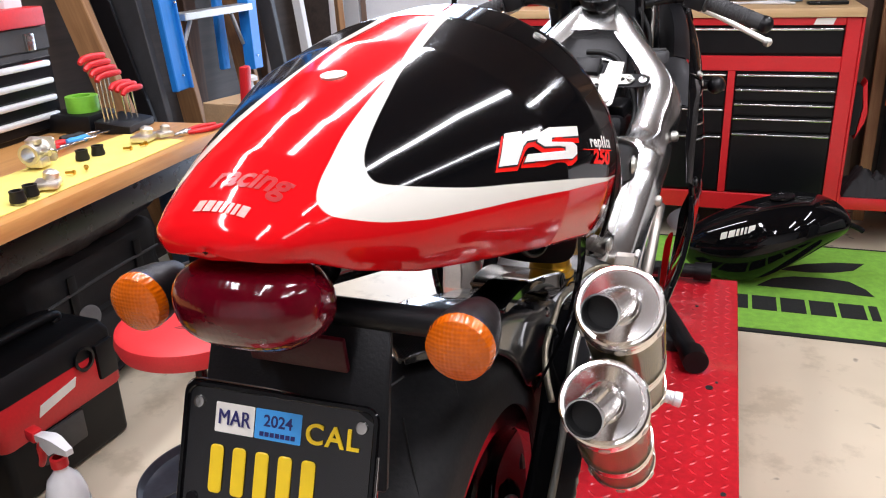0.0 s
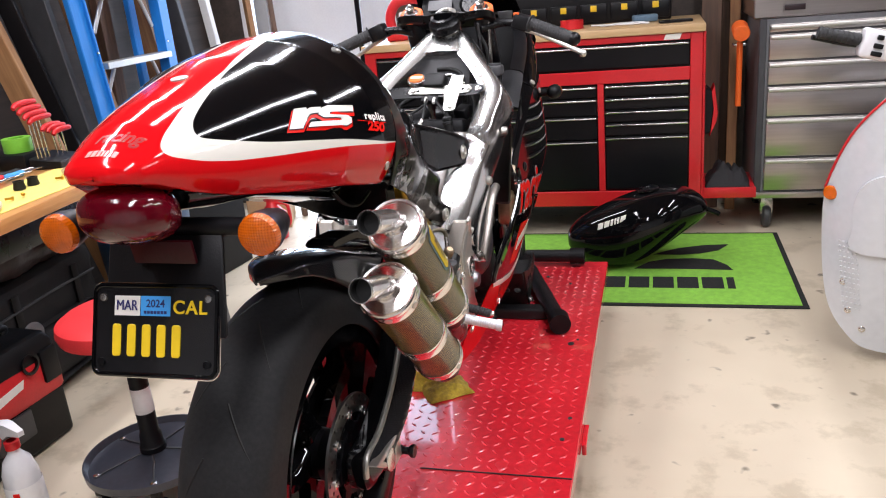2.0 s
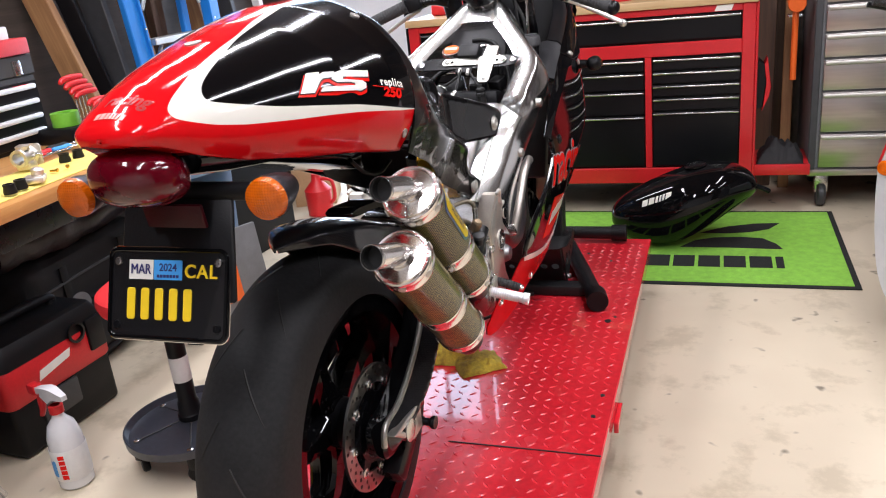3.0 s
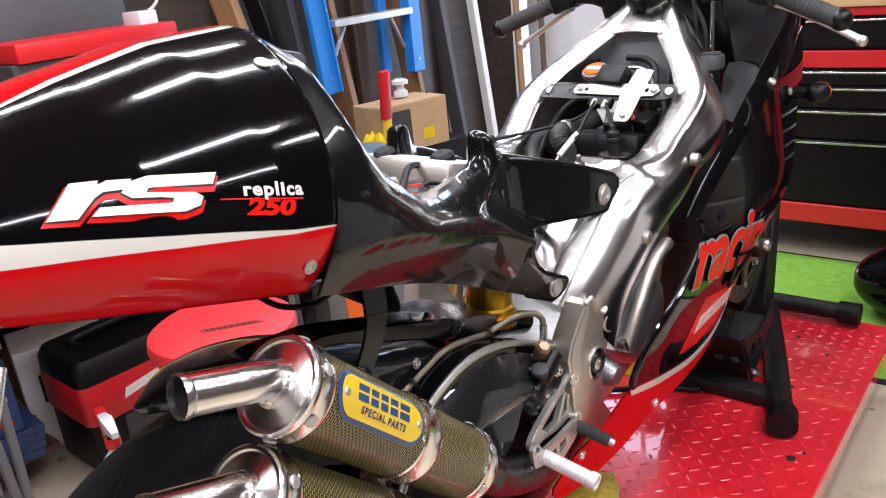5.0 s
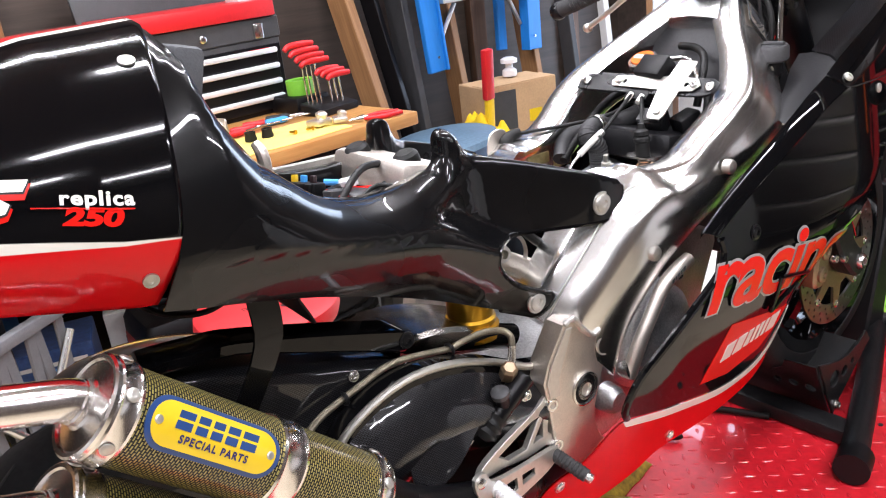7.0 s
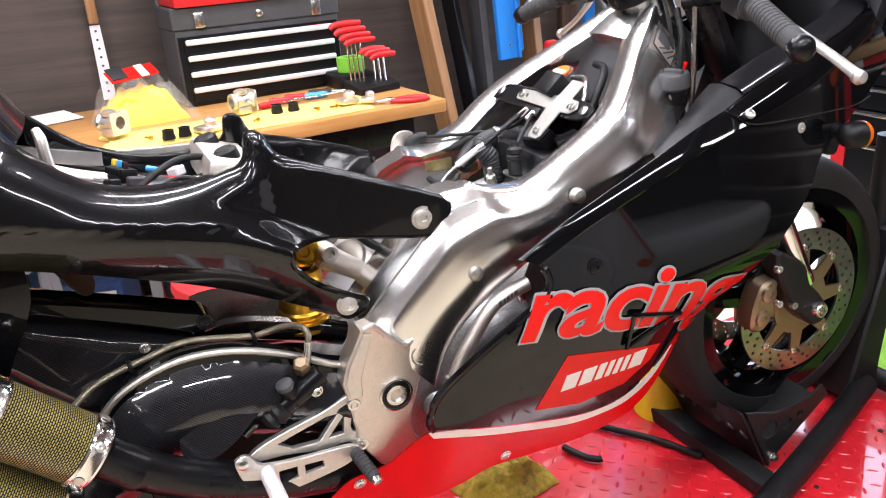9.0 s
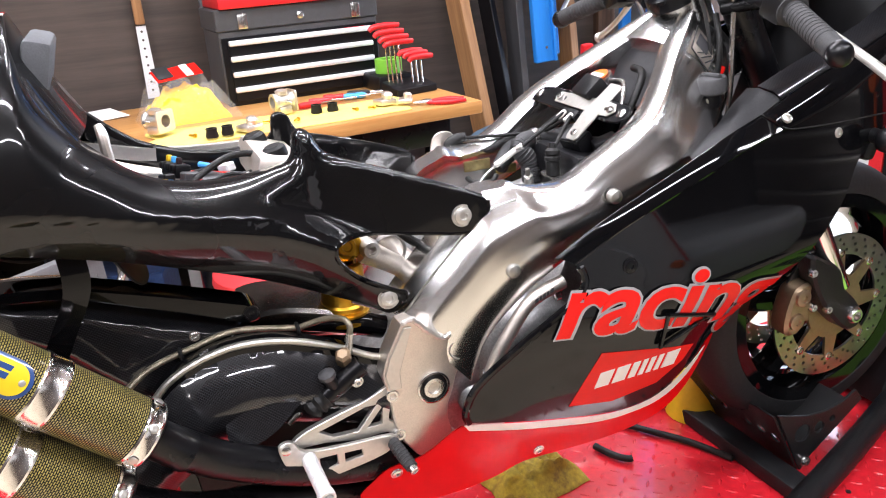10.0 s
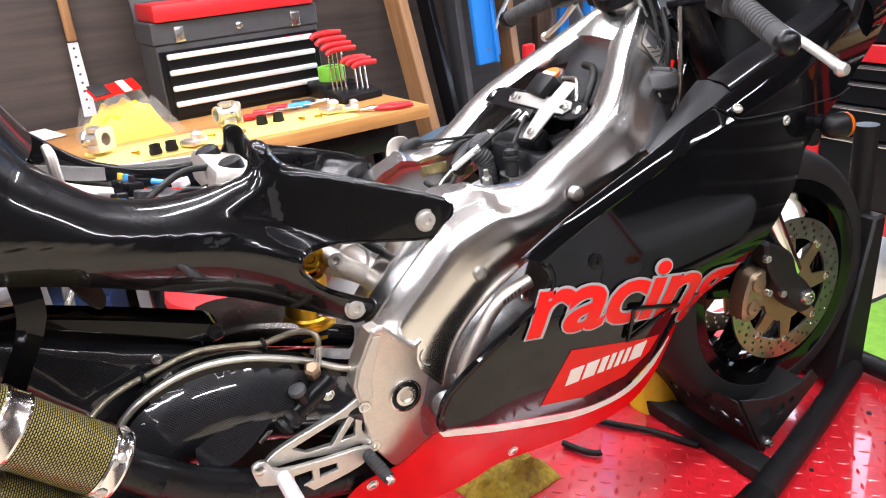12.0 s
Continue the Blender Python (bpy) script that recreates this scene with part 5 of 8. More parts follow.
# swingarm
ARM = spline([(.50, .485), (.425, .522), (.370, .553), (.297, .581), (.227, .588), (.162, .570), (.121, .538), (.08, .470), (.02, .415), (-.06, .372), (-.125, .360), (-.135, .318), (-.115, .292), (-.03, .300), (.05, .330), (.13, .395), (.20, .440), (.28, .450), (.37, .425), (.47, .400)], 4, True)
arm = part("swingarm", slab(ARM, .040, lambda u, v, h: (.098 + h, u, v), bevel=.006), M["black_gloss"], bike, "banana-shaped black swingarm with polished edges and a carbon cover")
COVER = [(u * .965 + .006, v * .95 + .020) for u, v in ARM]


def cover_x(y, z):
    d = min(1.0, abs(field(np.array((y, z)), COVER)) / .072)
    return .1340 + .036 * (1 - (1 - d) ** 2)


true_normals(part("arm_cover", panel(COVER, lambda y, z, d: (cover_x(y, z) - d, y, z), .009, .003), M["carbon"], arm, "bulged glossy carbon swingarm cover", 180), cover_x)
part("inner_shield", slab([(.10, .46), (.30, .47), (.47, .44), (.52, .34), (.45, .26), (.25, .30), (.12, .36)], .012, lambda u, v, h: (.060 + h, u, v), bevel=.003), M["black_plastic"], arm)
part("left_arm", slab([(.50, .48), (.30, .44), (.05, .38), (-.13, .36), (-.13, .29), (.05, .30), (.30, .36), (.47, .39)], .040, lambda u, v, h: (-.138 + h, u, v), bevel=.006), M["black_gloss"], arm)
for xe in (.137,):
    part("edge_strip", tube([(xe, u, v) for u, v in ARM[:44]], .0055, 10, 1), M["alu_dull"], arm, "polished edge")
part("arm_bridge", tube([(.045, .25, .545), (.048, .33, .553), (.055, .41, .545), (.06, .47, .525)], [.016, .022, .024, .024], 20, flat=.75), M["black_gloss"], arm, "gloss black swingarm bridge")
part("axle", lathe([(0, -.155), (.012, -.155), (.012, .150), (.020, .150), (.020, .160), (.010, .163), (0, .160)], (0, *AXLE_R), (1, 0, 0), 20), M["steel"], arm)
part("axle_block", slab([(-.135, .350), (-.02, .350), (-.02, .300), (-.06, .296)], .018, lambda u, v, h: (.140 + h, u, v), [[(-.105, .340), (-.045, .340), (-.045, .318), (-.06, .315)]], .002), M["alu_mill"], arm)
part("stand_spool", lathe([(0, 0), (.008, 0), (.010, .008), (.007, .012), (.007, .022), (.012, .028), (.012, .034), (0, .035)], (.146, -.012, .303), (1, 0, 0), 20), M["black_metal"], arm, "black paddock stand spool")
part("rear_caliper", box((.05, .10, .05), pose(.10, -.02, .235, 35), .012, 2), M["black_metal"], arm, "small black rear caliper")

# carbon hugger over the rear tyre
hug = []
for k in range(21):
    u = k / 20
    a = math.radians(101 - 65 * u)
    r = float(np.interp(u, [0, .15, .32, .59, .75, .88, 1], [.362, .366, .363, .366, .378, .402, .436]))
    w = float(np.interp(u, [0, .04, .12, .30, .6, 1], [.004, .018, .044, .074, .084, .088]))
    deep = float(np.interp(u, [0, .2, .5, .8, 1], [.008, .020, .060, .110, .130]))
    ring = []
    for t in np.linspace(-1, 1, 25):
        c = min(1.0, abs(t) / .62)
        d = .20 * w * (1 - math.cos(c * math.pi / 2)) + (deep * (abs(t) - .62) / .38 if abs(t) > .62 else 0)
        x = math.copysign(w * math.sin(c * math.pi / 2), t)
        ring.append((x, AXLE_R[0] + (r - d) * math.cos(a), AXLE_R[1] + (r - d) * math.sin(a)))
    hug.append(ring)
hugger = part("hugger", skin(hug, closed=False), M["carbon"], bike, "carbon fibre rear tyre hugger", 60)
hm = hugger.modifiers.new("shell", "SOLIDIFY")
hm.thickness = .0035

fl_line = [(-.04, .712), (.025, .7045), (.053, .700), (.12, .679), (.19, .655), (.245, .635), (.268, .626), (.281, .613), (.282, .602), (.270, .597), (.250, .602), (.19, .628), (.12, .656), (.05, .684), (-.04, .698)]
part("hugger_flange", slab(spline(fl_line, 3, True), .05, lambda u, v, h: (.092 - h, u, v), bevel=.004), M["black_gloss"], hugger, "gloss black hugger flange")
part("hugger_bolt", bolt_bm((.0925, .270, .612), (1, 0, 0), .009, .003), M["black_metal"], hugger)
part("hugger_bolt", bolt_bm((.0885, .188, .595), (1, 0, .2), .006, .003), M["steel"], hugger)
part("swingarm_top", slab(spline([(.262, .590), (.30, .598), (.36, .586), (.42, .562), (.46, .538), (.44, .520), (.37, .540), (.29, .568)], 3, True), .13, lambda u, v, h: (.070 - h, u, v), bevel=.010), M["dark_steel"], arm, "dark polished top of the swingarm")

# mufflers
def muffler(cap, end, tip, name_label):
    cap, end, tip = Vector(cap), Vector(end), Vector(tip)
    way = (end - cap).normalized()
    r, n = .0420, (end - cap).length
    ob = part("muffler", lathe([(r, 0), (r, n)], cap, way, 56, uv=True), M["kevlar"], bike, name_label)
    part("muffler_cap", lathe([(.0175, -.011), (.0190, -.0095), (.0195, -.0050), (.0215, -.0032), (.030, -.0014), (.0372, -.0004), (.0388, -.0022), (.0420, -.0026), (.0440, -.0008), (.0440, .004)], cap, way, 64), M["muffler_steel"], ob, "dished polished end cap", 28)
    for h, w in ((.002, .022), (.172, .030), (n - .022, .022)):
        part("band", lathe([(r, h), (r + .0018, h), (r + .0026, h + .003), (r + .0014, h + .006), (r + .0014, h + w - .006), (r + .0026, h + w - .003), (r + .0018, h + w), (r, h + w)], cap, way, 64), M["muffler_steel"], ob, "bright steel band")
    side = way.orthogonal().normalized()
    for k in range(6):
        q = Matrix.Rotation(2 * math.pi * k / 6 + .3, 4, way) @ side
        for h in (.013, n - .011):
            part("rivet", lathe([(.0060, 0), (.0060, .0012), (.0042, .0024), (.002, .0024), (0, .0016)], cap + way * h + q * (r + .002), q, 12), M["alu_mill"], ob)
    bend = cap - way * .025 + Vector((0, -.006, -.003))
    pts = [cap - way * .002, cap - way * .012, bend, bend.lerp(tip, .35), bend.lerp(tip, .7), tip]
    part("outlet", tube(pts, [.0180, .0174, .0172, .0172, .0172, .0172], 32, caps=False), M["muffler_steel"], ob, "curved polished outlet pipe")
    out = (pts[-1] - pts[-2]).normalized()
    part("outlet_rim", lathe([(.0172, -.006), (.0180, -.004), (.0183, 0), (.0180, .002), (.0166, .002), (.0162, -.003)], tip, out, 28), M["steel"], ob)
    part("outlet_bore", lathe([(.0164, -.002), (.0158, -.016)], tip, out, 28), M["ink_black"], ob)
    # black disc closes the short bore, painted in for the shade deeper inside
    part("outlet_shade_disc", lathe([(.0160, -.016), (.0, -.017)], tip, out, 28), M["ink_black"], ob)
    part("end_cone", lathe([(.0430, n), (.039, n + .004), (.029, n + .006), (.026, n + .012), (.026, n + .06)], cap, way, 36), M["black_metal"], ob)
    return ob, cap, way, n


up, up_cap, up_way, up_n = muffler((.233, -.128, .767), (.225, .105, .541), (.227, -.211, .797), "upper aramid and carbon sleeved muffler")
low, low_cap, low_way, low_n = muffler((.229, -.179, .686), (.221, .054, .460), (.224, -.259, .717), "lower aramid and carbon sleeved muffler")
# oval badge wrapped on the upper muffler
b_side = Vector((1, 0, 0)) - up_way * up_way.x
b_side.normalize()
b_up = up_way.cross(b_side)
if b_up.z < 0:
    b_up = -b_up


def on_muffler(u, v, h, r=.0420, centre=.098):
    a = v / r + .40
    return up_cap + up_way * (centre + u) + (b_side * math.cos(a) + b_up * math.sin(a)) * (r + h)


badge = part("badge", panel(rounded(.138, .046, .0225, 10), lambda u, v, d: on_muffler(u, v, .0012 - d), .008, .001), M["decal_blue"], up, "yellow oval badge with a blue rim")
part("badge_field", panel(rounded(.128, .037, .0182, 10), lambda u, v, d: on_muffler(u, v, .0020 - d), .008, .0008), M["decal_yellow"], badge)
part("badge_logo", bars_bm([.0155, .0115, .0115, .0125, .0165], .0150, .0038, lambda u, v, h: on_muffler(u, v + .005, .0024 + h * .2), .001, .15), M["decal_blue"], badge, "dark blue block lettering")
part("badge_text", text_bm("SPECIAL PARTS", .0086, lambda u, v, h: on_muffler(u, v - .0095, .0026 + h), 0, 0, .0003, 1.25), M["ink_navy"], badge, "small dark words SPECIAL PARTS")
for du in (-.058, .058):
    part("badge_rivet", lathe([(.004, 0), (.003, .0015), (0, .002)], on_muffler(du, 0, .002), on_muffler(du, 0, .01) - on_muffler(du, 0, 0), 12), M["alu_mill"], badge)
part("muffler_clamp", tube([up_cap + up_way * .187 + Vector((-.02, -.03, -.045)), low_cap + low_way * .187 + Vector((-.005, .03, .045))], .016, 12, 1), M["steel"], bike)
part("link_pipe", tube([up_cap + up_way * (up_n + .03), (.20, .19, .458), (.18, .30, .395), (.14, .42, .34), (.08, .60, .28)], [.026, .026, .027, .028, .03], 20), M["black_metal"], bike, "black coated exhaust pipe")
part("link_pipe", tube([low_cap + low_way * (low_n + .03), (.195, .15, .385), (.15, .28, .33), (.10, .42, .27), (.05, .60, .25)], [.026, .026, .027, .028, .03], 20), M["black_metal"], bike, "black coated exhaust pipe")

# ---- fairing ----
def soft(v, k=0.012):
    """Zero below nought, v above it, with a rounded turn."""
    return k * math.log1p(math.exp(max(-60.0, min(60.0, v / k))))


def fair_x(y, z):
    """Half width of the fairing."""
    low = 0.5 + 0.5 * math.tanh((0.485 - z) / 0.05)
    x = 0.262 - 0.29 * soft(0.55 - z, .02) - 0.12 * soft(z - 0.56, .02) - 2.6 * soft(y - 0.9, .02) ** 2 * low - 0.35 * soft(y - 1.08, .03) ** 2 - 0.10 * soft(0.62 - y)
    return max(0.03, x)


def on_fair(y, z, h=0.0, side=1):
    return side * (fair_x(y, z) + h), y, z


def shoulder(first, last, side, bulge):
    """The sloping top of the fairing, from its crease to the cockpit edge, with a lip turned down inside."""
    rings = []
    for (cy, cz), inner in zip(spline(TOP_EDGE[first:last], 6), spline(INNER_EDGE[first:last], 6)):
        c, i = Vector((fair_x(cy, cz) + .0012, cy, cz)), Vector(inner)
        ring = [c + Vector((-.0006, 0, -.004)), c + Vector((.0002, 0, -.0012))]
        for t in (.05, .2, .4, .6, .8, .95):
            ring.append(c.lerp(i, t) + Vector((.66, -.2, .72)) * bulge * math.sin(math.pi * t) + Vector((-.0006, 0, -.0002)))
        ring += [i + Vector((-.001, 0, -.001)), i + Vector((-.002, 0, -.010))]
        rings.append([(side * v.x, v.y, v.z) for v in ring])
    return skin(rings, closed=False)


REAR_EDGE = [(.545, .412), (.538, .435), (.552, .482), (.600, .530), (.665, .572), (.708, .596), (.722, .615), (.721, .630), (.716, .642)]
TOP_EDGE = [(.706, .650), (.76, .674), (.81, .694), (.95, .742), (1.024, .769), (1.087, .7855), (1.138, .797), (1.217, .817), (1.289, .843), (1.40, .885), (1.53, .935)]
INNER_EDGE = [(.244, .678, .662), (.237, .737, .688), (.231, .79, .708), (.221, .93, .759), (.214, 1.01, .788), (.2105, 1.066, .8065), (.206, 1.107, .823), (.200, 1.178, .847), (.192, 1.256, .870), (.178, 1.344, .896), (.150, 1.47, .940)]
NOSE_EDGE = [(1.60, .92), (1.545, .865), (1.45, .818), (1.37, .772), (1.30, .737), (1.257, .704), (1.227, .650), (1.155, .574), (1.086, .518), (1.04, .485), (1.003, .460), (.975, .430)]
LOW_EDGE = [(.94, .388), (.895, .356), (.850, .344), (.784, .348), (.68, .374), (.58, .402)]
side_outline = spline(REAR_EDGE, 4) + spline(TOP_EDGE, 4) + spline(NOSE_EDGE, 4) + spline(LOW_EDGE, 4)
BELLY = spline([(.535, .405), (.58, .388), (.68, .357), (.784, .330), (.850, .327), (.905, .337), (.950, .366), (.982, .408), (1.005, .440), (1.010, .412), (.985, .364), (.950, .325), (.90, .297), (.82, .282), (.73, .284), (.65, .288), (.60, .270), (.54, .256), (.46, .254), (.40, .270), (.378, .300), (.396, .326), (.425, .351), (.478, .362)], 4, True)
LINE = spline([(.536, .410), (.58, .400), (.68, .372), (.784, .346), (.850, .342), (.897, .354), (.942, .387), (.985, .424)], 4) + spline([(.975, .402), (.950, .372), (.903, .340), (.850, .329), (.784, .331), (.68, .357), (.58, .386), (.545, .396)], 4)
for side in (1, -1):
    fp = true_normals(part("side_fairing", panel(side_outline, lambda y, z, d: on_fair(y, z, -d, side), 0.022, .004), M["black_gloss"], bike, "gloss black side fairing with red lettering", 180), fair_x, side)
    be = true_normals(part("belly_fairing", panel(BELLY, lambda y, z, d: on_fair(y, z, -.002 - d, side), 0.022, .004), M["red_gloss"], bike, "gloss red belly fairing", 180), lambda y, z: fair_x(y, z) - .002, side)
    part("white_line", panel(LINE, lambda y, z, d: on_fair(y, z, .0015 - d, side), 0.02, .001), M["decal_white"], be, "cream pin line")
    part("belly_bolt", bolt_bm(on_fair(.674, .306, -.001, side), (side, 0, -.25), .008), M["steel"], be)
    part("belly_bolt", bolt_bm(on_fair(.434, .338, -.001, side), (side, 0, -.25), .008), M["steel"], be)
    part("fairing_bolt", bolt_bm(on_fair(.799, .627, .0005, side), (side, 0, .05), .010), M["black_metal"], fp)
    for bx, by, bz, ax in ((.2325, 1.097, .8005, (side * .72, -.1, .68)), (.2325, 1.208, .761, (side, .08, .1))):
        part("fairing_bolt", lathe([(.0082, -.002), (.0082, .0012), (.0068, .0026), (.0042, .0028), (.0036, .0004), (0, .0002)], (side * bx, by, bz), ax, 20), M["alu_mill"], fp, "bright recessed fairing bolt")
    part("edge_roll", tube([on_fair(y, z, -.002, side) for y, z in REAR_EDGE], .006, 8, 3), M["black_gloss"], fp)
    part("edge_flange", shoulder(0, 6, side, .0012), M["black_gloss"], fp, "", 50)
    part("upper_fairing", shoulder(5, 11, side, .006), M["black_gloss"], fp, "", 50)
    part("seam", tube([(side * x, y, z) for x, y, z in ((.2112, 1.066, .8068), (.2245, 1.081, .7965), (.2365, 1.098, .7845))] + [on_fair(y, z, .0, side) for y, z in ((1.165, .779), (1.284, .775), (1.355, .773), (1.40, .780))], .0012, 6, 4), M["ink_black"], fp)
    DUCT = [(.867, .532), (.963, .506), (.928, .499), (.866, .470)]
    part("duct_frame", tube([on_fair(*p, .006, side) for p in (*DUCT, DUCT[0])], .0042, 8, 1), M["black_gloss"], fp, "small triangular black duct frame")
    part("duct_lip", skin([[on_fair(*p, h, side) for p in (DUCT[0], DUCT[3])] for h in (.001, .010)], closed=False), M["black_gloss"], fp)
    ox, oy = .671, .541

    def word_to(u, v, h, grow=0.0, hh=.0015):
        y, z = ox + u - .0 * v, oy + v - .175 * u
        return on_fair(y, z, hh + h, side)
    if side == 1:
        for nm, mt, bold, hh, lab in (("word_border", "decal_grey", .0062, .0030, "grey outline of the lettering"), ("word_racing", "decal_red", .0030, .0046, "red slanted word racing")):
            tx = text_bm("racing", 0.128, None, 0, .32, bold, .95, "LEFT", 0.009)
            us = [v.co.x for v in tx.verts]
            k = (0.425 + 2 * bold) / (max(us) - min(us))
            u0 = min(us)
            for v in tx.verts:
                v.co = Vector(word_to((v.co.x - u0) * k - bold, (v.co.y + .031) * 1.14 + .012, 0, 0, hh))
            part(nm, tx, M[mt], fp, lab)
    box_red = [(.758, .487), (.945, .447), (.930, .418), (.884, .384), (.800, .372), (.716, .390)]
    fl = part("red_field", panel(box_red, lambda y, z, d: on_fair(y, z, .0012 - d, side), .02, .001), M["decal_red"], fp, "red decal field")
    part("field_logo", bars_bm([.026, .024, .013, .009, .009, .009, .026], .031, .006, lambda u, v, h: on_fair(.836 + u, .432 + v + .02 * u - .0 * v, .0018 + h, side), .001, .2), M["decal_white"], fl, "white block logo")
    # inner infill and carbon strip beside the cockpit
    part("infill_panel", skin([[(side * x, y, z) for x, y, z in ring] for ring in ([(.221, .93, .756), (.205, .938, .760), (.190, .946, .758), (.170, .958, .746)], [(.213, 1.01, .785), (.200, 1.014, .792), (.182, 1.020, .797), (.162, 1.024, .788)], [(.209, 1.066, .8045), (.196, 1.064, .814), (.178, 1.066, .820), (.150, 1.066, .817)], [(.2045, 1.109, .821), (.196, 1.103, .831), (.172, 1.094, .8385), (.150, 1.09, .836)])], closed=False), M["black_satin"], bike, "satin black inner fairing panel", 60)
    part("carbon_strip", skin([[(side * x, y, z) for x, y, z in ring] for ring in ([(.2060, 1.107, .8240), (.2035, 1.106, .8290), (.196, 1.101, .8355), (.170, 1.092, .8415)], [(.2000, 1.178, .8480), (.1975, 1.177, .8535), (.190, 1.172, .8600), (.164, 1.163, .8665)], [(.192, 1.256, .871), (.1895, 1.255, .8765), (.182, 1.251, .8825), (.155, 1.243, .8885)], [(.178, 1.344, .897), (.175, 1.343, .9025), (.168, 1.34, .908), (.14, 1.33, .913)], [(.150, 1.45, .934), (.147, 1.45, .9395), (.14, 1.45, .945), (.11, 1.44, .949)])], closed=False), M["carbon"], bike, "carbon fibre strip", 60)
    # front indicator on a short stalk
    fi = Vector((side * .262, 1.296, .741))
    ind = part("front_indicator", lathe([(.0, -.028), (.009, -.027), (.017, -.021), (.021, -.010), (.022, .010)], fi, (side * .15, .98, -.05), 28), M["black_plastic"], bike, "black front indicator with an amber lens")
    part("stalk", tube([fi, fi + Vector((-side * .05, .002, .0))], [.011, .014], 14, 1), M["black_plastic"], ind)
    part("lens", lathe([(.022, .010), (.022, .015), (.018, .021), (.009, .025), (0, .026)], fi, (side * .15, .98, -.05), 28), M["lens_amber"], ind)
# nose, screen and instruments
nose = []
for y, w, zl, zh in ((1.47, .185, .80, .97), (1.55, .165, .82, .99), (1.63, .13, .85, .97), (1.70, .08, .87, .94), (1.73, .02, .89, .91)):
    nose.append([(w * math.cos(t), y, (zl + zh) / 2 + (zh - zl) / 2 * math.sin(t)) for t in np.linspace(0, 2 * math.pi, 24, endpoint=False)])
part("nose_fairing", skin(nose), M["black_gloss"], bike, "gloss black nose fairing", 60)
scr = []
for k in range(9):
    u = k / 8
    y, z, w = 1.52 - .20 * u, .985 + .17 * math.sin(u * 1.3), .17 - .03 * u
    scr.append([(w * s, y - .10 * s * s, z - .07 * s * s) for s in np.linspace(-1, 1, 13)])
part("wind_screen", skin(scr, closed=False), M["black_gloss"], bike, "dark tinted wind screen", 60)
part("instrument_pod", box((.20, .05, .11), pose(-.03, 1.28, 1.005, -35), .015, 2), M["black_plastic"], bike)
for dx, r, mt in ((.035, .034, "ink_black"), (-.045, .0, "")):
    if r:
        part("rev_counter", lathe([(r, -.005), (r + .005, .004), (r, .008), (r - .003, .004), (0, .004)], (dx, 1.252, 1.02), (0, -.82, .57), 32), M["black_metal"], bike)
part("display", box((.075, .006, .035), pose(-.065, 1.252, 1.022, -35), .003), M["grey_plastic"], bike)
part("cockpit_bulkhead", box((.36, .03, .30), pose(0, 1.40, .82, -20), .01), M["black_plastic"], bike)

# ---- steering ----
yoke = part("top_yoke", slab(spline([(-.135, 1.055), (-.10, 1.045), (-.05, 1.055), (0, 1.045), (.05, 1.055), (.10, 1.045), (.135, 1.055), (.138, 1.09), (.10, 1.115), (.04, 1.10), (-.04, 1.10), (-.10, 1.115), (-.138, 1.09)], 4, True), .022, lambda u, v, h: (u, v - h * .4, .975 + h - (v - 1.08) * .42), bevel=.003), M["black_metal"], bike, "black top yoke")
part("stem_nut", lathe([(.030, 0), (.030, .006), (.024, .010), (.018, .012), (.012, .012), (.011, .006), (0, .006)], (0, 1.073, 1.002), (0, -.42, .91), 28), M["alu_mill"], yoke, "bright stem nut")
way_f = Vector((0, 1.437 - 1.085, .331 - .985)).normalized()
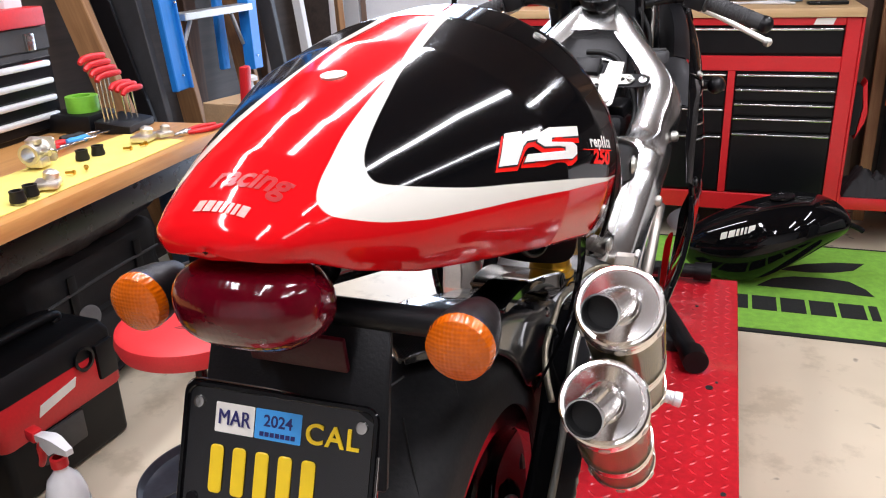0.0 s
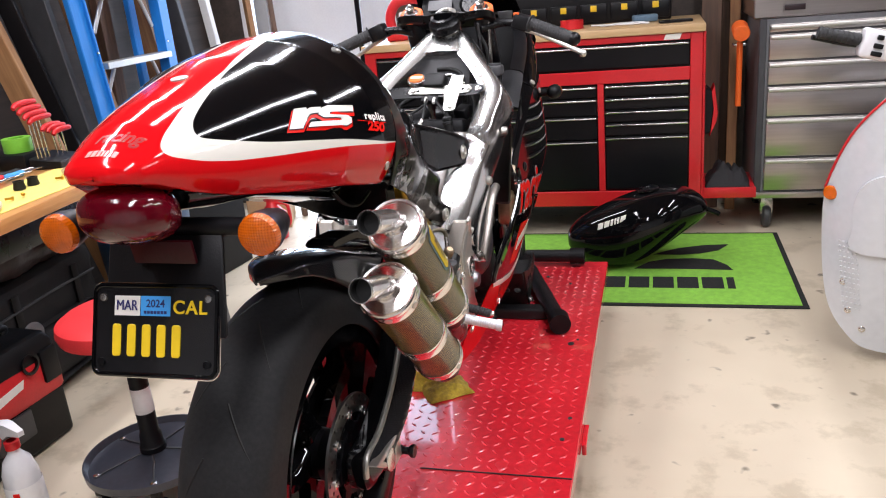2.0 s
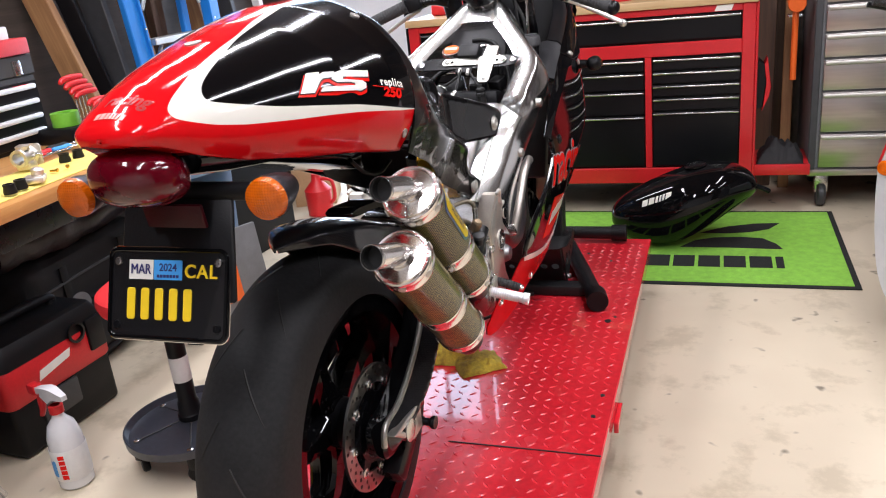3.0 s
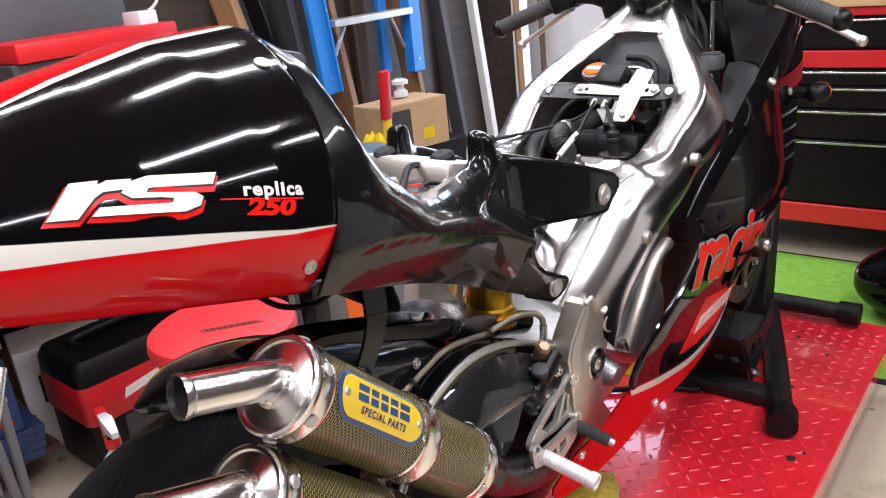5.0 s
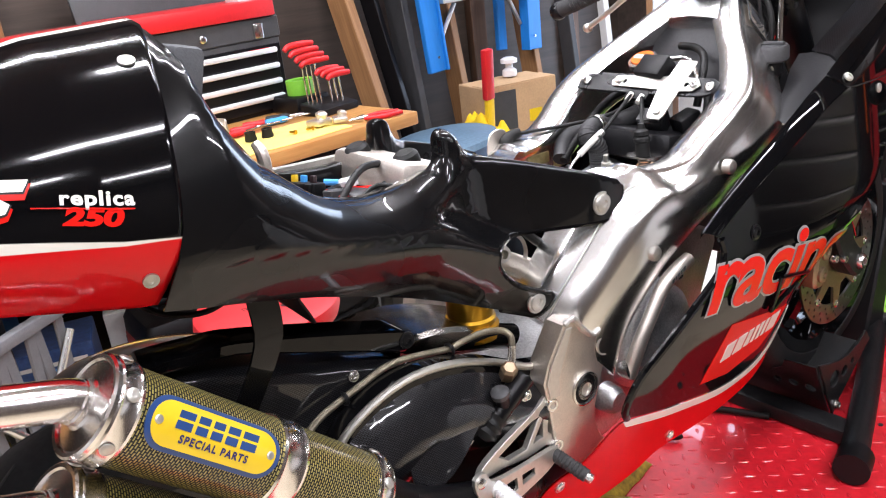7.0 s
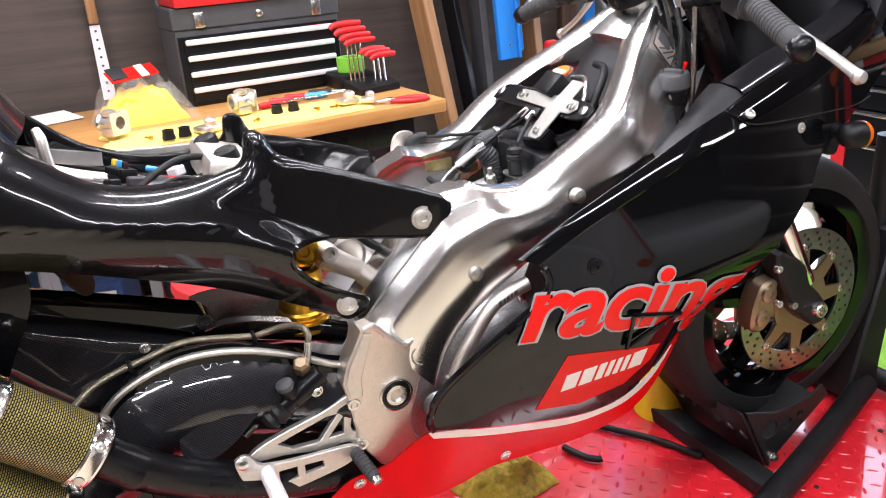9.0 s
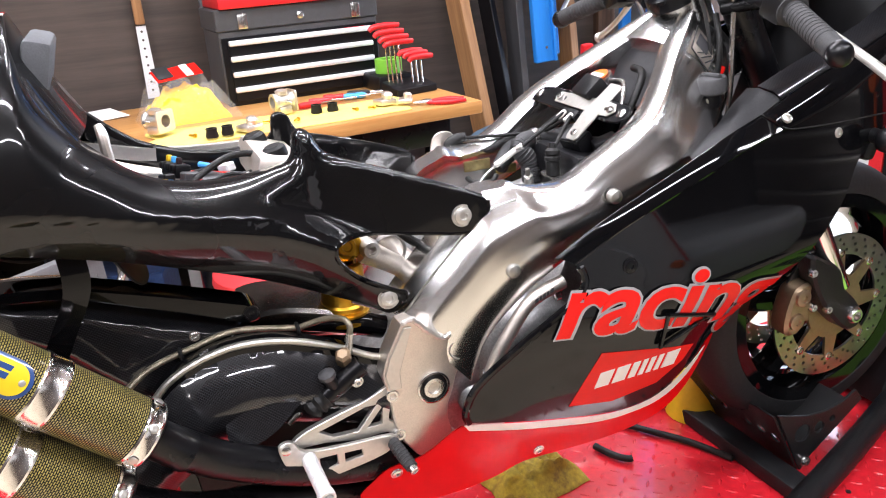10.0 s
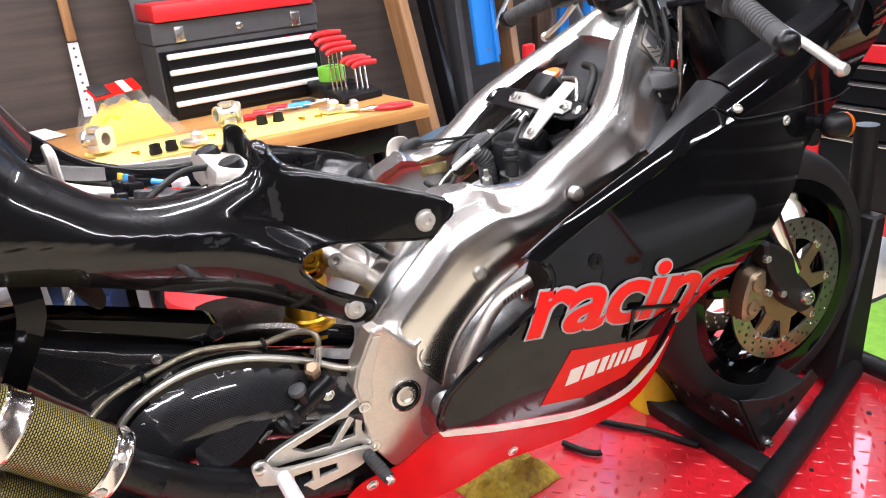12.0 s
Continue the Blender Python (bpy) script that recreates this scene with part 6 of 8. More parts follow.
for side in (1, -1):
    fork = part("fork_leg", tube([(side * .102, 1.085, .995), (side * .102, 1.085 + way_f.y * .47, .995 + way_f.z * .47)], .027, 24, 1), M["black_metal"], bike, "black upside-down fork leg")
    part("slider", tube([(side * .102, 1.085 + way_f.y * .46, .995 + way_f.z * .46), (side * .102, 1.085 + way_f.y * .68, .995 + way_f.z * .68)], .0205, 24, 1), M["chrome"], fork, "chromed slider")
    part("fork_shoe", slab(spline([(1.312, .482), (1.350, .466), (1.390, .440), (1.408, .395), (1.440, .362), (1.462, .330), (1.456, .302), (1.432, .296), (1.404, .314), (1.368, .352), (1.340, .392), (1.318, .440)], 3, True), .046, lambda u, v, h: (side * (.080 + h), u - .006, v + .004), bevel=.006), M["black_wrinkle"], fork, "black fork shoe")
    part("fork_cap", lathe([(.022, -.004), (.022, .008), (.019, .012), (.014, .013), (.012, .026), (.010, .027), (.006, .028), (.005, .036), (0, .037)], (side * .102, 1.085 - way_f.y * .012, .995 - way_f.z * .012), -way_f, 24), M["steel"], fork, "bright fork cap in an orange ring")
    part("cap_ring", lathe([(.029, .0), (.033, .003), (.033, .016), (.029, .020), (.021, .020)], (side * .102, 1.085, .997), -way_f, 28), M["orange"], fork)
    part("axle_nut", lathe([(.018, 0), (.018, .008), (.014, .014), (.010, .014), (.009, .004), (0, .004)], (side * .124, *AXLE_F), (side, 0, 0), 6 if side < 0 else 24), M["steel"], fork)
    for by, bz in ((1.308, 0.453), (1.317, 0.378), (1.358, 0.364)):
        part("clamp_bolt", lathe([(.0085, -.004), (.0085, .003), (.007, .006), (.0035, .006), (.003, .002), (0, .002)], (side * .125, by, bz), (side, -.1, .1), 16), M["steel"], fork)
    cal = part("caliper", slab(spline([(-.016, .050), (.018, .056), (.026, .018), (.028, -.024), (.016, -.060), (-.014, -.056), (-.025, -.016), (-.024, .024)], 3, True), .046, lambda u, v, h: (side * (.066 + h), 1.298 + u + v * .2, .372 + v * .9), bevel=.006), M["bronze"], fork, "bronze four-piston caliper")
    for v in (-.027, .027):
        part("piston_boss", lathe([(.018, 0), (.017, .006), (.012, .008), (.007, .008), (.006, .004), (0, .004)], (side * .111, 1.298 + v * .2, .372 + v * .9), (side, 0, 0), 24), M["bronze"], cal)
    grip_in, grip_out = Vector((side * .235, 1.083, .962)), Vector((side * .352, 1.050, .918))
    bar = part("clip_on", tube([(side * .10, 1.075, .958), (side * .16, 1.095, .968), grip_in], .011, 16), M["black_metal"], bike)
    gr = part("grip", tube([grip_in, grip_out], .0168, 24, 1), M["grip"], bar, "ribbed grey rubber grip")
    gway = (grip_out - grip_in).normalized()
    for k in range(12):
        part("grip_rib", lathe([(.0166, 0), (.0176, .001), (.0176, .003), (.0166, .004)], grip_in + gway * (.010 + k * .008), gway, 24), M["grip"], gr)
    part("flange", lathe([(.0168, 0), (.024, .001), (.024, .004), (.0168, .005)], grip_in, gway, 24), M["grip"], gr)
    part("bar_end", lathe([(.0175, 0), (.0185, .002), (.0185, .012), (.014, .020), (.006, .024), (0, .0245)], grip_out, gway, 24), M["black_metal"], bar, "black bar end weight")
    part("switch_box", box((.045, .05, .042), pose(side * .21, 1.092, .966, 0, side * 20, 0), .006, 2), M["black_plastic"], bar)
    if side == 1:
        part("stop_switch", box((.016, .012, .008), pose(.20, 1.075, .990), .002), M["orange"], bar, "orange stop switch")
    lever = part("lever", tube([(side * .205, 1.112, .950), (side * .25, 1.132, .930), (side * .31, 1.146, .898), (side * .368, 1.150, .868)], [.010, .0085, .0075, .0085], 14, flat=.7), M["alu_mill"], bar, "pale aluminium lever")
    part("lever_ball", lathe([(0, -.011), (.008, -.008), (.011, 0), (.008, .008), (0, .011)], (side * .370, 1.150, .866), (1, 0, 0), 16), M["alu_mill"], lever)
    part("perch", box((.03, .045, .024), pose(side * .195, 1.112, .965, 0, 0, side * -10), .004), M["black_metal"], bar)
part("fluid_pot", lathe([(0, 0), (.018, 0), (.020, .03), (.021, .032), (.021, .040), (0, .041)], (.15, 1.17, .955), (0, 0, 1), 20), M["dark_grey"], bike)

# coolant filler beside the steering head
cool = part("coolant_filler", lathe([(0, 0), (.020, 0), (.022, .002), (.0235, .004), (.0235, .022), (.021, .026), (.006, .027), (0, .027)], (.142, 1.027, .835), (.02, -.1, 1), 28), M["dark_grey"], bike, "dark grey ribbed filler cap")
part("cap_bar", box((.034, .008, .007), pose(.142, 1.024, .8635, 0, 0, 12), .002, 2), M["dark_grey"], cool)
part("filler_neck", lathe([(.012, -.022), (.0135, -.018), (.0135, 0), (.019, .001)], (.142, 1.027, .835), (.02, -.1, 1), 20), M["black_plastic"], cool)
part("overflow_hose", tube([(.142, 1.024, .826), (.142, 1.014, .821), (.142, 1.003, .803), (.142, .998, .774), (.141, .995, .744), (.138, .99, .70)], .0062, 12), M["clear_hose"], bike, "yellowed translucent overflow hose")
part("brake_pipe", tube([(.12, 1.078, .975), (.12, 1.0796, .934), (.12, 1.081, .881), (.12, 1.083, .826), (.118, 1.08, .77)], .0042, 10), M["steel"], bike, "bright steel pipe")
part("clutch_wire", tube([(.10, 1.03, .975), (.10, 1.039, .955), (.10, 1.0514, .91), (.10, 1.059, .855), (.10, 1.062, .79)], .0030, 8), M["ribbed_hose"], bike)
part("wire_cap", tube([(.112, 1.066, .855), (.112, 1.072, .868)], .0045, 10, 1), M["decal_red"], bike, "small red wire cap")
part("breather_hose", tube([(.09, 1.07, .95), (.115, 1.06, .90), (.12, 1.05, .84), (.118, 1.03, .78)], .005, 10), M["hose"], bike)
part("loom", tube([(.05, 1.09, .93), (.085, 1.11, .88), (.09, 1.09, .80), (.07, 1.05, .72)], .009, 10), M["hose"], bike)

# ---- engine and what shows between the spars ----
part("crankcase", box((.25, .36, .18), pose(0, .63, .40, 12), .03, 3), M["engine"], bike, "grey cast engine case")
part("cylinder_block", box((.22, .16, .20), pose(0, .82, .50, -25), .02, 2), M["engine"], bike)
part("clutch_cover", lathe([(0, .022), (.045, .022), (.072, .014), (.086, .002), (.092, -.02)], (.150, .695, .462), (1, 0, 0), 48), M["engine"], bike, "round grey clutch cover")
part("water_pump", lathe([(0, .012), (.016, .011), (.022, .0), (.024, -.02)], (.156, .585, .400), (1, 0, 0), 28), M["engine"], bike)
part("filler_bolt", lathe([(.012, -.01), (.015, 0), (.015, .012), (.009, .014), (0, .013)], (.172, .598, .455), (1, 0, .3), 20), M["steel"], bike)
part("clutch_arm", tube([(.192, .722, .596), (.192, .692, .588), (.192, .660, .572), (.190, .632, .534), (.186, .610, .496), (.178, .594, .446)], [.011, .011, .0105, .0105, .011, .0115], 14), M["alu_cast"], bike, "pale cast cover arm")
part("arm_bars", bars_bm([.006, .004, .005, .004, .006], .006, .0022, lambda u, v, h: (.2032 + h, .683 + u * .93, .586 + v + u * .38), .0004, .1), M["dark_grey"], bike)
part("clutch_spring", tube([(.176, .722 + .005 * math.sin(k * 1.6), .590 - k * .0016) for k in range(20)], .0035, 6, 2), M["steel"], bike)
part("radiator", box((.30, .03, .24), pose(0, 1.12, .56, -22), .006), M["radiator"], bike)
part("air_box", box((.20, .20, .05), pose(0, .90, .715, -10), .015, 2), M["black_plastic"], bike)
part("head_tube_cover", box((.16, .02, .13), pose(0, 1.005, .855, -25), .008, 2), M["dark_grey"], bike)
CU = Vector((1, .012, .012)).normalized()
CV = (Vector((.066, .884, .852)) - Vector((.060, .817, .787))).normalized()
CN = CU.cross(CV).normalized()


def on_cross(u, v, h):
    return Vector((.064, .862, .824)) + CU * u + CV * v + CN * h


br = part("cable_bracket", slab(spline([(-.200, -.012), (-.185, -.017), (-.09, -.019), (.02, -.019), (.066, -.016), (.079, 0), (.066, .016), (-.02, .019), (-.12, .019), (-.188, .016)], 2, True), .004, lambda u, v, h: on_cross(u, v, h - .009), bevel=.001), M["black_metal"], bike, "black cable bracket between the spars")
cb = part("cross_plate", slab([(-.120, -.009), (-.024, -.012), (-.017, -.060), (-.012, -.068), (.010, -.068), (.015, -.061), (.017, -.013), (.040, -.012), (.050, 0), (.040, .012), (.019, .014), (.020, .045), (-.013, .047), (-.018, .014), (-.120, .012), (-.126, 0)], .003, lambda u, v, h: on_cross(u, v, h - .004), [circle(-.098, .001, .004, 10), circle(.024, 0, .004, 10)], .0008), M["alu_dull"], bike, "bright cross-shaped aluminium plate")
for u, v in ((-.111, .001), (.038, 0), (0, -.055)):
    part("plate_bolt", lathe([(.0062, 0), (.0062, .0022), (.0046, .0036), (.0022, .0036), (.0016, .001), (0, .001)], on_cross(u, v, 0), CN, 16), M["steel"], cb)
for u in (-.183, .065):
    part("bracket_bolt", lathe([(.0085, 0), (.0085, .002), (.0055, .0036), (.0026, .0036), (.0018, .001), (0, .001)], on_cross(u, 0, -.004), CN, 18), M["steel"], br)
part("cable_block", box((.046, .018, .016), Matrix.Translation(on_cross(-.062, -.022, -.012)) @ pose(0, 0, 0, 43), .002, 2), M["black_plastic"], bike)
part("cdi_box", box((.058, .040, .028), Matrix.Translation(on_cross(-.056, .030, -.004)) @ pose(0, 0, 0, 43, 0, -8), .004, 2), M["black_plastic"], bike)
relay = part("relay_box", box((.046, .034, .032), pose(.040, .842, .762, 30, 0, 12), .004, 2), M["black_plastic"], bike)
part("relay_lid", box((.040, .028, .004), pose(.040, .8335, .7765, 30, 0, 12), .001), M["dark_grey"], relay)
part("relay_box", box((.036, .040, .030), pose(.085, .868, .762, 20, 0, -20), .004, 2), M["black_plastic"], bike)
part("orange_sticker", slab(circle(0, 0, .021, 24), .002, lambda u, v, h: (-.062 + u, .945 + v * .8, .846 + h + v * .4)), M["decal_orange"], bike, "orange round warning sticker on the filler cap")
part("sticker_band", slab(rounded(.034, .011, .002), .001, lambda u, v, h: (-.062 + u, .945 + v * .8, .8484 + h + v * .4)), M["decal_white"], bike)
part("radiator_cap", lathe([(0, 0), (.026, 0), (.027, -.008), (.020, -.012), (.018, -.03)], (-.062, .945, .8445), (0, -.4, .9), 24), M["steel"], bike)
for pts, r, mt, nm in (
    ([(-.02, .885, .765), (-.05, .860, .750), (-.058, .825, .754), (-.055, .793, .752), (-.047, .779, .742), (-.040, .793, .722), (-.040, .796, .700), (-.038, .795, .655)], .0165, "ribbed_hose", "coolant_hose"),
    ([(-.10, .90, .74), (-.115, .85, .735), (-.12, .80, .725), (-.10, .765, .70)], .015, "ribbed_hose", "coolant_hose"),
    ([(-.165, .722, .747), (-.150, .745, .749), (-.110, .789, .754), (-.05, .830, .768), (-.012, .846, .790)], .0033, "hose", "throttle_cable"),
    ([(-.007, .846, .806), (-.002, .806, .786), (.004, .758, .762)], .0032, "hose", "throttle_cable"),
    ([(.004, .758, .762), (.0, .747, .756)], .0062, "steel", "cable_nut"),
    ([(.0, .747, .756), (-.008, .712, .733)], .0052, "decal_white", "cable_sleeve"),
    ([(-.008, .712, .733), (-.010, .690, .715), (-.008, .670, .690)], .0024, "steel", "throttle_cable"),
    ([(.013, .846, .804), (.035, .818, .787), (.056, .790, .769), (.062, .784, .758)], .0034, "hose", "throttle_cable"),
    ([(.09, .70, .70), (.07, .72, .698), (.05, .71, .70), (.055, .68, .71)], .006, "hose", "vent_hose"),
    ([(-.055, .735, .700), (-.035, .715, .697), (-.045, .690, .698), (-.075, .690, .698)], .005, "hose", "vent_hose"),
    ([(.10, .905, .80), (.112, .88, .775), (.118, .84, .74), (.10, .80, .69)], .006, "hose", "vent_hose"),
    ([(-.01, .985, .862), (.03, .972, .862), (.065, .945, .850), (.080, .915, .815), (.082, .90, .78)], .0065, "hose", "coolant_hose"),
    ([(.01, .925, .850), (.045, .925, .852), (.075, .905, .838), (.09, .885, .815)], .0045, "steel", "pipe"),
    ([(.088, .892, .822), (.096, .880, .806)], .006, "decal_white", "wire_sleeve"),
    ([(-.06, .93, .80), (-.10, .90, .78), (-.11, .84, .74), (-.09, .76, .70)], .007, "hose", "vent_hose")):
    part(nm, tube(pts, r, 14), M[mt], bike)
for (wx, wy, wz) in ((-.008, .838, .801), (.014, .838, .799)):
    part("cable_ferrule", tube([(wx, wy + .009, wz + .005), (wx + .001, wy - .006, wz - .004)], .0046, 10, 1), M["decal_white"], bike, "pale cable ferrule")
rib_line = spline([(-.055, .793, .752), (-.047, .779, .742), (-.040, .793, .722), (-.040, .796, .700), (-.038, .795, .672)], 5)
for k in range(2, len(rib_line) - 1):
    a_, b_ = Vector(rib_line[k]), Vector(rib_line[k + 1])
    part("hose_rib", lathe([(.0164, -.0018), (.0178, 0), (.0164, .0018)], (a_ + b_) / 2, b_ - a_, 18), M["ribbed_hose"], bike)
part("hose_clamp", lathe([(.0180, -.005), (.0188, -.004), (.0188, .004), (.0180, .005)], (-.056, .812, .754), (0, 1, 0), 24), M["steel"], bike)
part("hose_clamp", lathe([(.0180, -.005), (.0188, -.004), (.0188, .004), (.0180, .005)], (-.039, .796, .682), (0, 0, 1), 24), M["black_metal"], bike)
part("cable_boot", lathe([(.0, .024), (.005, .024), (.0065, .016), (.012, .012), (.0125, .006), (.0105, .004), (.0135, .001), (.0135, -.004), (.011, -.006), (.0115, -.028), (0, -.028)], (.064, .780, .752), (-.1, .05, 1), 24), M["hose"], bike, "black rubber cable boot")
part("carb_plate", slab(rounded(.058, .034, .014), .003, lambda u, v, h: (.063 + u, .786 + v, .721 + h), [circle(-.021, 0, .0035, 10), circle(.021, 0, .0035, 10)]), M["steel"], bike, "bright carburettor top plate")
for k in range(8):
    part("carb_spring", lathe([(.0085, -.0012), (.0108, 0), (.0085, .0012)], (.063, .786, .716 - k * .0048), (0, 0, 1), 18), M["steel"], bike)
for cx_, cy_, cz_ in ((-.004, .772, .700), (.018, .760, .690), (.095, .770, .690), (.045, .745, .680)):
    part("valve_stub", lathe([(0, .020), (.004, .020), (.0045, .008), (.008, .007), (.009, -.03)], (cx_, cy_, cz_), (.1, -.15, 1), 14), M["alu_dull"], bike)
for cx_ in (.06, -.045):
    part("carb_body", lathe([(0, -.05), (.030, -.05), (.034, -.04), (.034, .02), (.028, .03), (.028, .05), (0, .05)], (cx_, .79, .655), (0, 1, .2), 28), M["engine"], bike)
part("brass_plate", box((.008, .040, .016), pose(-.118, .786, .690), .002), M["zinc_yellow"], bike, "brass coloured bracket")
part("brass_plate", box((.006, .052, .020), pose(-.122, .730, .705), .002), M["zinc_yellow"], bike)
part("spar_bolt", lathe([(.0105, -.004), (.0105, .002), (.008, .006), (.004, .0075), (0, .0075)], (-.139, .806, .718), (1, 0, .15), 20), M["alu_mill"], bike)
part("cable_elbow", tube([(-.160, .728, .750), (-.166, .715, .747), (-.168, .700, .738), (-.166, .694, .722)], [.008, .0105, .0125, .010], 14), M["hose"], bike, "black rubber cable elbow")
part("elbow_tab", slab(spline([(-.024, -.02), (.020, -.02), (.024, 0), (.016, .020), (-.006, .024), (-.022, .012)], 3, True), .004, lambda u, v, h: (-.180 + h, .690 + u, .738 + v), bevel=.001), M["alu_cast"], bike, "pale cast tab")

# shock absorber and its linkage
sh = part("shock_absorber", lathe([(.020, 0), (.030, .003), (.034, .008), (.034, .024), (.037, .028), (.037, .034), (.034, .038), (.034, .090), (.030, .098), (.020, .10)], (.040, .415, .540), (0, .05, 1), 36), M["gold"], bike, "gold anodised shock absorber")
for k in range(2):
    part("spring_coil", lathe([(.035, -.0045), (.041, -.002), (.041, .002), (.035, .0045)], (.040, .416, .547 + k * .014), (0, .05, 1), 36), M["gold"], sh)
part("reservoir", lathe([(0, .006), (.007, .006), (.008, .009), (.013, .009), (.014, .006), (.020, .005), (.024, .002), (.025, -.06), (0, -.06)], (.052, .428, .668), (1, 0, .15), 32), M["gold"], sh, "gold reservoir end with an adjuster")
part("linkage", tube([(.05, .455, .655), (.055, .50, .625), (.06, .545, .595)], [.020, .016, .018], 14), M["alu_cast"], bike)
part("linkage_boss", lathe([(.014, -.03), (.016, 0), (.012, .012), (.007, .013), (.006, .004), (0, .004)], (.062, .462, .660), (1, 0, .1), 24), M["alu_mill"], bike)
part("pinch_ring", lathe([(.026, -.004), (.030, 0), (.026, .004)], (.06, .492, .648), (1, .1, .1), 28), M["alu_mill"], bike)
part("cross_tube", tube([(-.13, .535, .60), (.13, .535, .60)], .022, 20, 1), M["alu_cast"], bike)
part("vent_hose", tube([(.06, .50, .69), (.065, .53, .66), (.05, .56, .64)], .007, 10), M["hose"], bike)

# ---- foot controls ----
RS = .150


def foot_to(u, v, h):
    """Plane of the foot controls, which stands out towards the rear."""
    return (RS + h + (.45 - u) * .20, u, v)


hang = part("footrest_hanger", slab(spline([(.456, .466), (.448, .478), (.432, .478), (.404, .470), (.340, .463), (.300, .456), (.284, .446), (.290, .436), (.330, .428), (.385, .410), (.432, .402), (.440, .384), (.458, .382), (.464, .394), (.456, .406), (.446, .412), (.436, .424), (.442, .446), (.452, .452)], 3, True), .010, foot_to, [[(.325, .449), (.400, .459), (.418, .456), (.385, .424), (.345, .432)], [(.428, .450), (.424, .420), (.400, .424)]], .002), M["alu_mill"], bike, "milled aluminium footrest hanger")
for u, v in ((.444, .464), (.450, .394)):
    part("hanger_bolt", lathe([(.0105, 0), (.0105, .006), (.009, .0085), (.0055, .0085), (.005, .003), (0, .003)], foot_to(u, v, .010), (1, -.1, 0), 20), M["steel"], hang)
pedal = part("brake_pedal", slab(spline([(.262, .452), (.270, .462), (.284, .458), (.300, .436), (.360, .420), (.420, .408), (.440, .400), (.446, .390), (.430, .380), (.400, .376), (.330, .378), (.296, .384), (.276, .404)], 3, True), .008, lambda u, v, h: foot_to(u, v, h + .016), [[(.318, .416), (.345, .411), (.345, .394), (.318, .396)], [(.356, .408), (.384, .402), (.384, .391), (.356, .393)]], .0018), M["alu_mill"], bike, "slotted milled brake pedal")
part("pedal_pivot", lathe([(.007, 0), (.007, .004), (.003, .006), (0, .006)], foot_to(.272, .452, .024), (1, -.1, 0), 16), M["steel"], pedal)
peg0 = Vector(foot_to(.302, .424, .020))
peg_way = Vector((1, .06, -.20)).normalized()
peg = part("foot_peg", lathe([(0, 0), (.0105, 0), (.0105, .070), (.0122, .072), (.0126, .078), (.0122, .083), (.0088, .083), (.0080, .070), (0, .070)], peg0, peg_way, 24), M["bright_strip"], bike, "knurled aluminium foot peg")
for k in range(13):
    part("knurl", lathe([(.0104, 0), (.0112, .0012), (.0104, .0024)], peg0 + peg_way * (.006 + k * .0048), peg_way, 20), M["bright_strip"], peg)
toe0, toe1 = Vector(foot_to(.434, .391, .020)), Vector(foot_to(.446, .372, .072))
part("pedal_rubber", tube([toe0, toe1], .0095, 18, 1), M["grip"], pedal, "black ribbed pedal rubber")
for k in range(7):
    part("rubber_rib", lathe([(.0094, 0), (.0106, .0015), (.0094, .003)], toe0.lerp(toe1, .15 + k * .11), toe1 - toe0, 18), M["grip"], pedal)
part("toe_pin", lathe([(.0075, 0), (.0075, .008), (.005, .009), (.004, .004), (0, .004)], toe1, toe1 - toe0, 16), M["steel"], pedal)
part("heel_guard", panel(spline([(.214, .524), (.24, .530), (.30, .520), (.322, .506), (.30, .488), (.272, .468), (.24, .456), (.206, .462), (.203, .49)], 3, True), lambda y, z, d: (.178 + .04 * (.30 - y) - d - .28 * (z - .46) - 1.2 * max(0, .24 - y) ** 1.5, y, z), .008, .003), M["carbon"], bike, "carbon fibre heel guard")
mc = part("master_cylinder", tube([(.160, .345, .489), (.160, .403, .525)], .0155, 20, 1), M["black_metal"], bike, "black rear brake master cylinder")
part("boot", tube([(.160, .318, .471), (.160, .325, .476), (.160, .330, .4795), (.160, .335, .4825), (.160, .340, .4855), (.160, .347, .490)], [.011, .0185, .015, .0190, .016, .0185], 20, 3), M["hose"], mc)
part("nipple", tube([(.163, .360, .503), (.168, .354, .516), (.170, .350, .527)], [.011, .009, .0105], 14, 1), M["black_plastic"], mc)
part("nipple_cap", lathe([(.0125, -.003), (.0125, .004), (.008, .007), (0, .007)], (.170, .350, .527), (.1, -.25, .9), 18), M["dark_grey"], mc)
part("cylinder_bolt", bolt_bm((.172, .392, .506), (1, 0, 0), .007, .006), M["steel"], mc)
part("push_rod", tube([(.155, .288, .458), (.151, .32, .480)], .005, 10, 1), M["steel"], mc)
part("banjo", lathe([(.010, -.012), (.012, -.010), (.012, .010), (.008, .014), (0, .014)], (.155, .380, .540), (.5, -.2, .8), 6), M["bronze"], mc)
part("hose_ferrule", tube([(.153, .388, .546), (.152, .392, .562), (.151, .394, .574)], [.0062, .0052, .0058], 12, 1), M["steel"], mc, "bright hose ferrule")
part("banjo_hose", tube([(.151, .394, .572), (.147, .396, .584), (.136, .391, .591), (.118, .374, .589), (.104, .352, .581), (.097, .334, .575)], .0046, 12), M["braid"], mc, "braided brake line")
part("clip_ring", lathe([(.013, -.004), (.016, 0), (.013, .004)], (.158, .360, .520), (.4, .6, .6), 20), M["black_metal"], mc)
part("brake_line", tube([(.125, .06, .525), (.112, .085, .546), (.10, .126, .568), (.098, .189, .584), (.096, .245, .592), (.097, .334, .575)], .0046, 10), M["braid"], bike, "braided brown brake line")
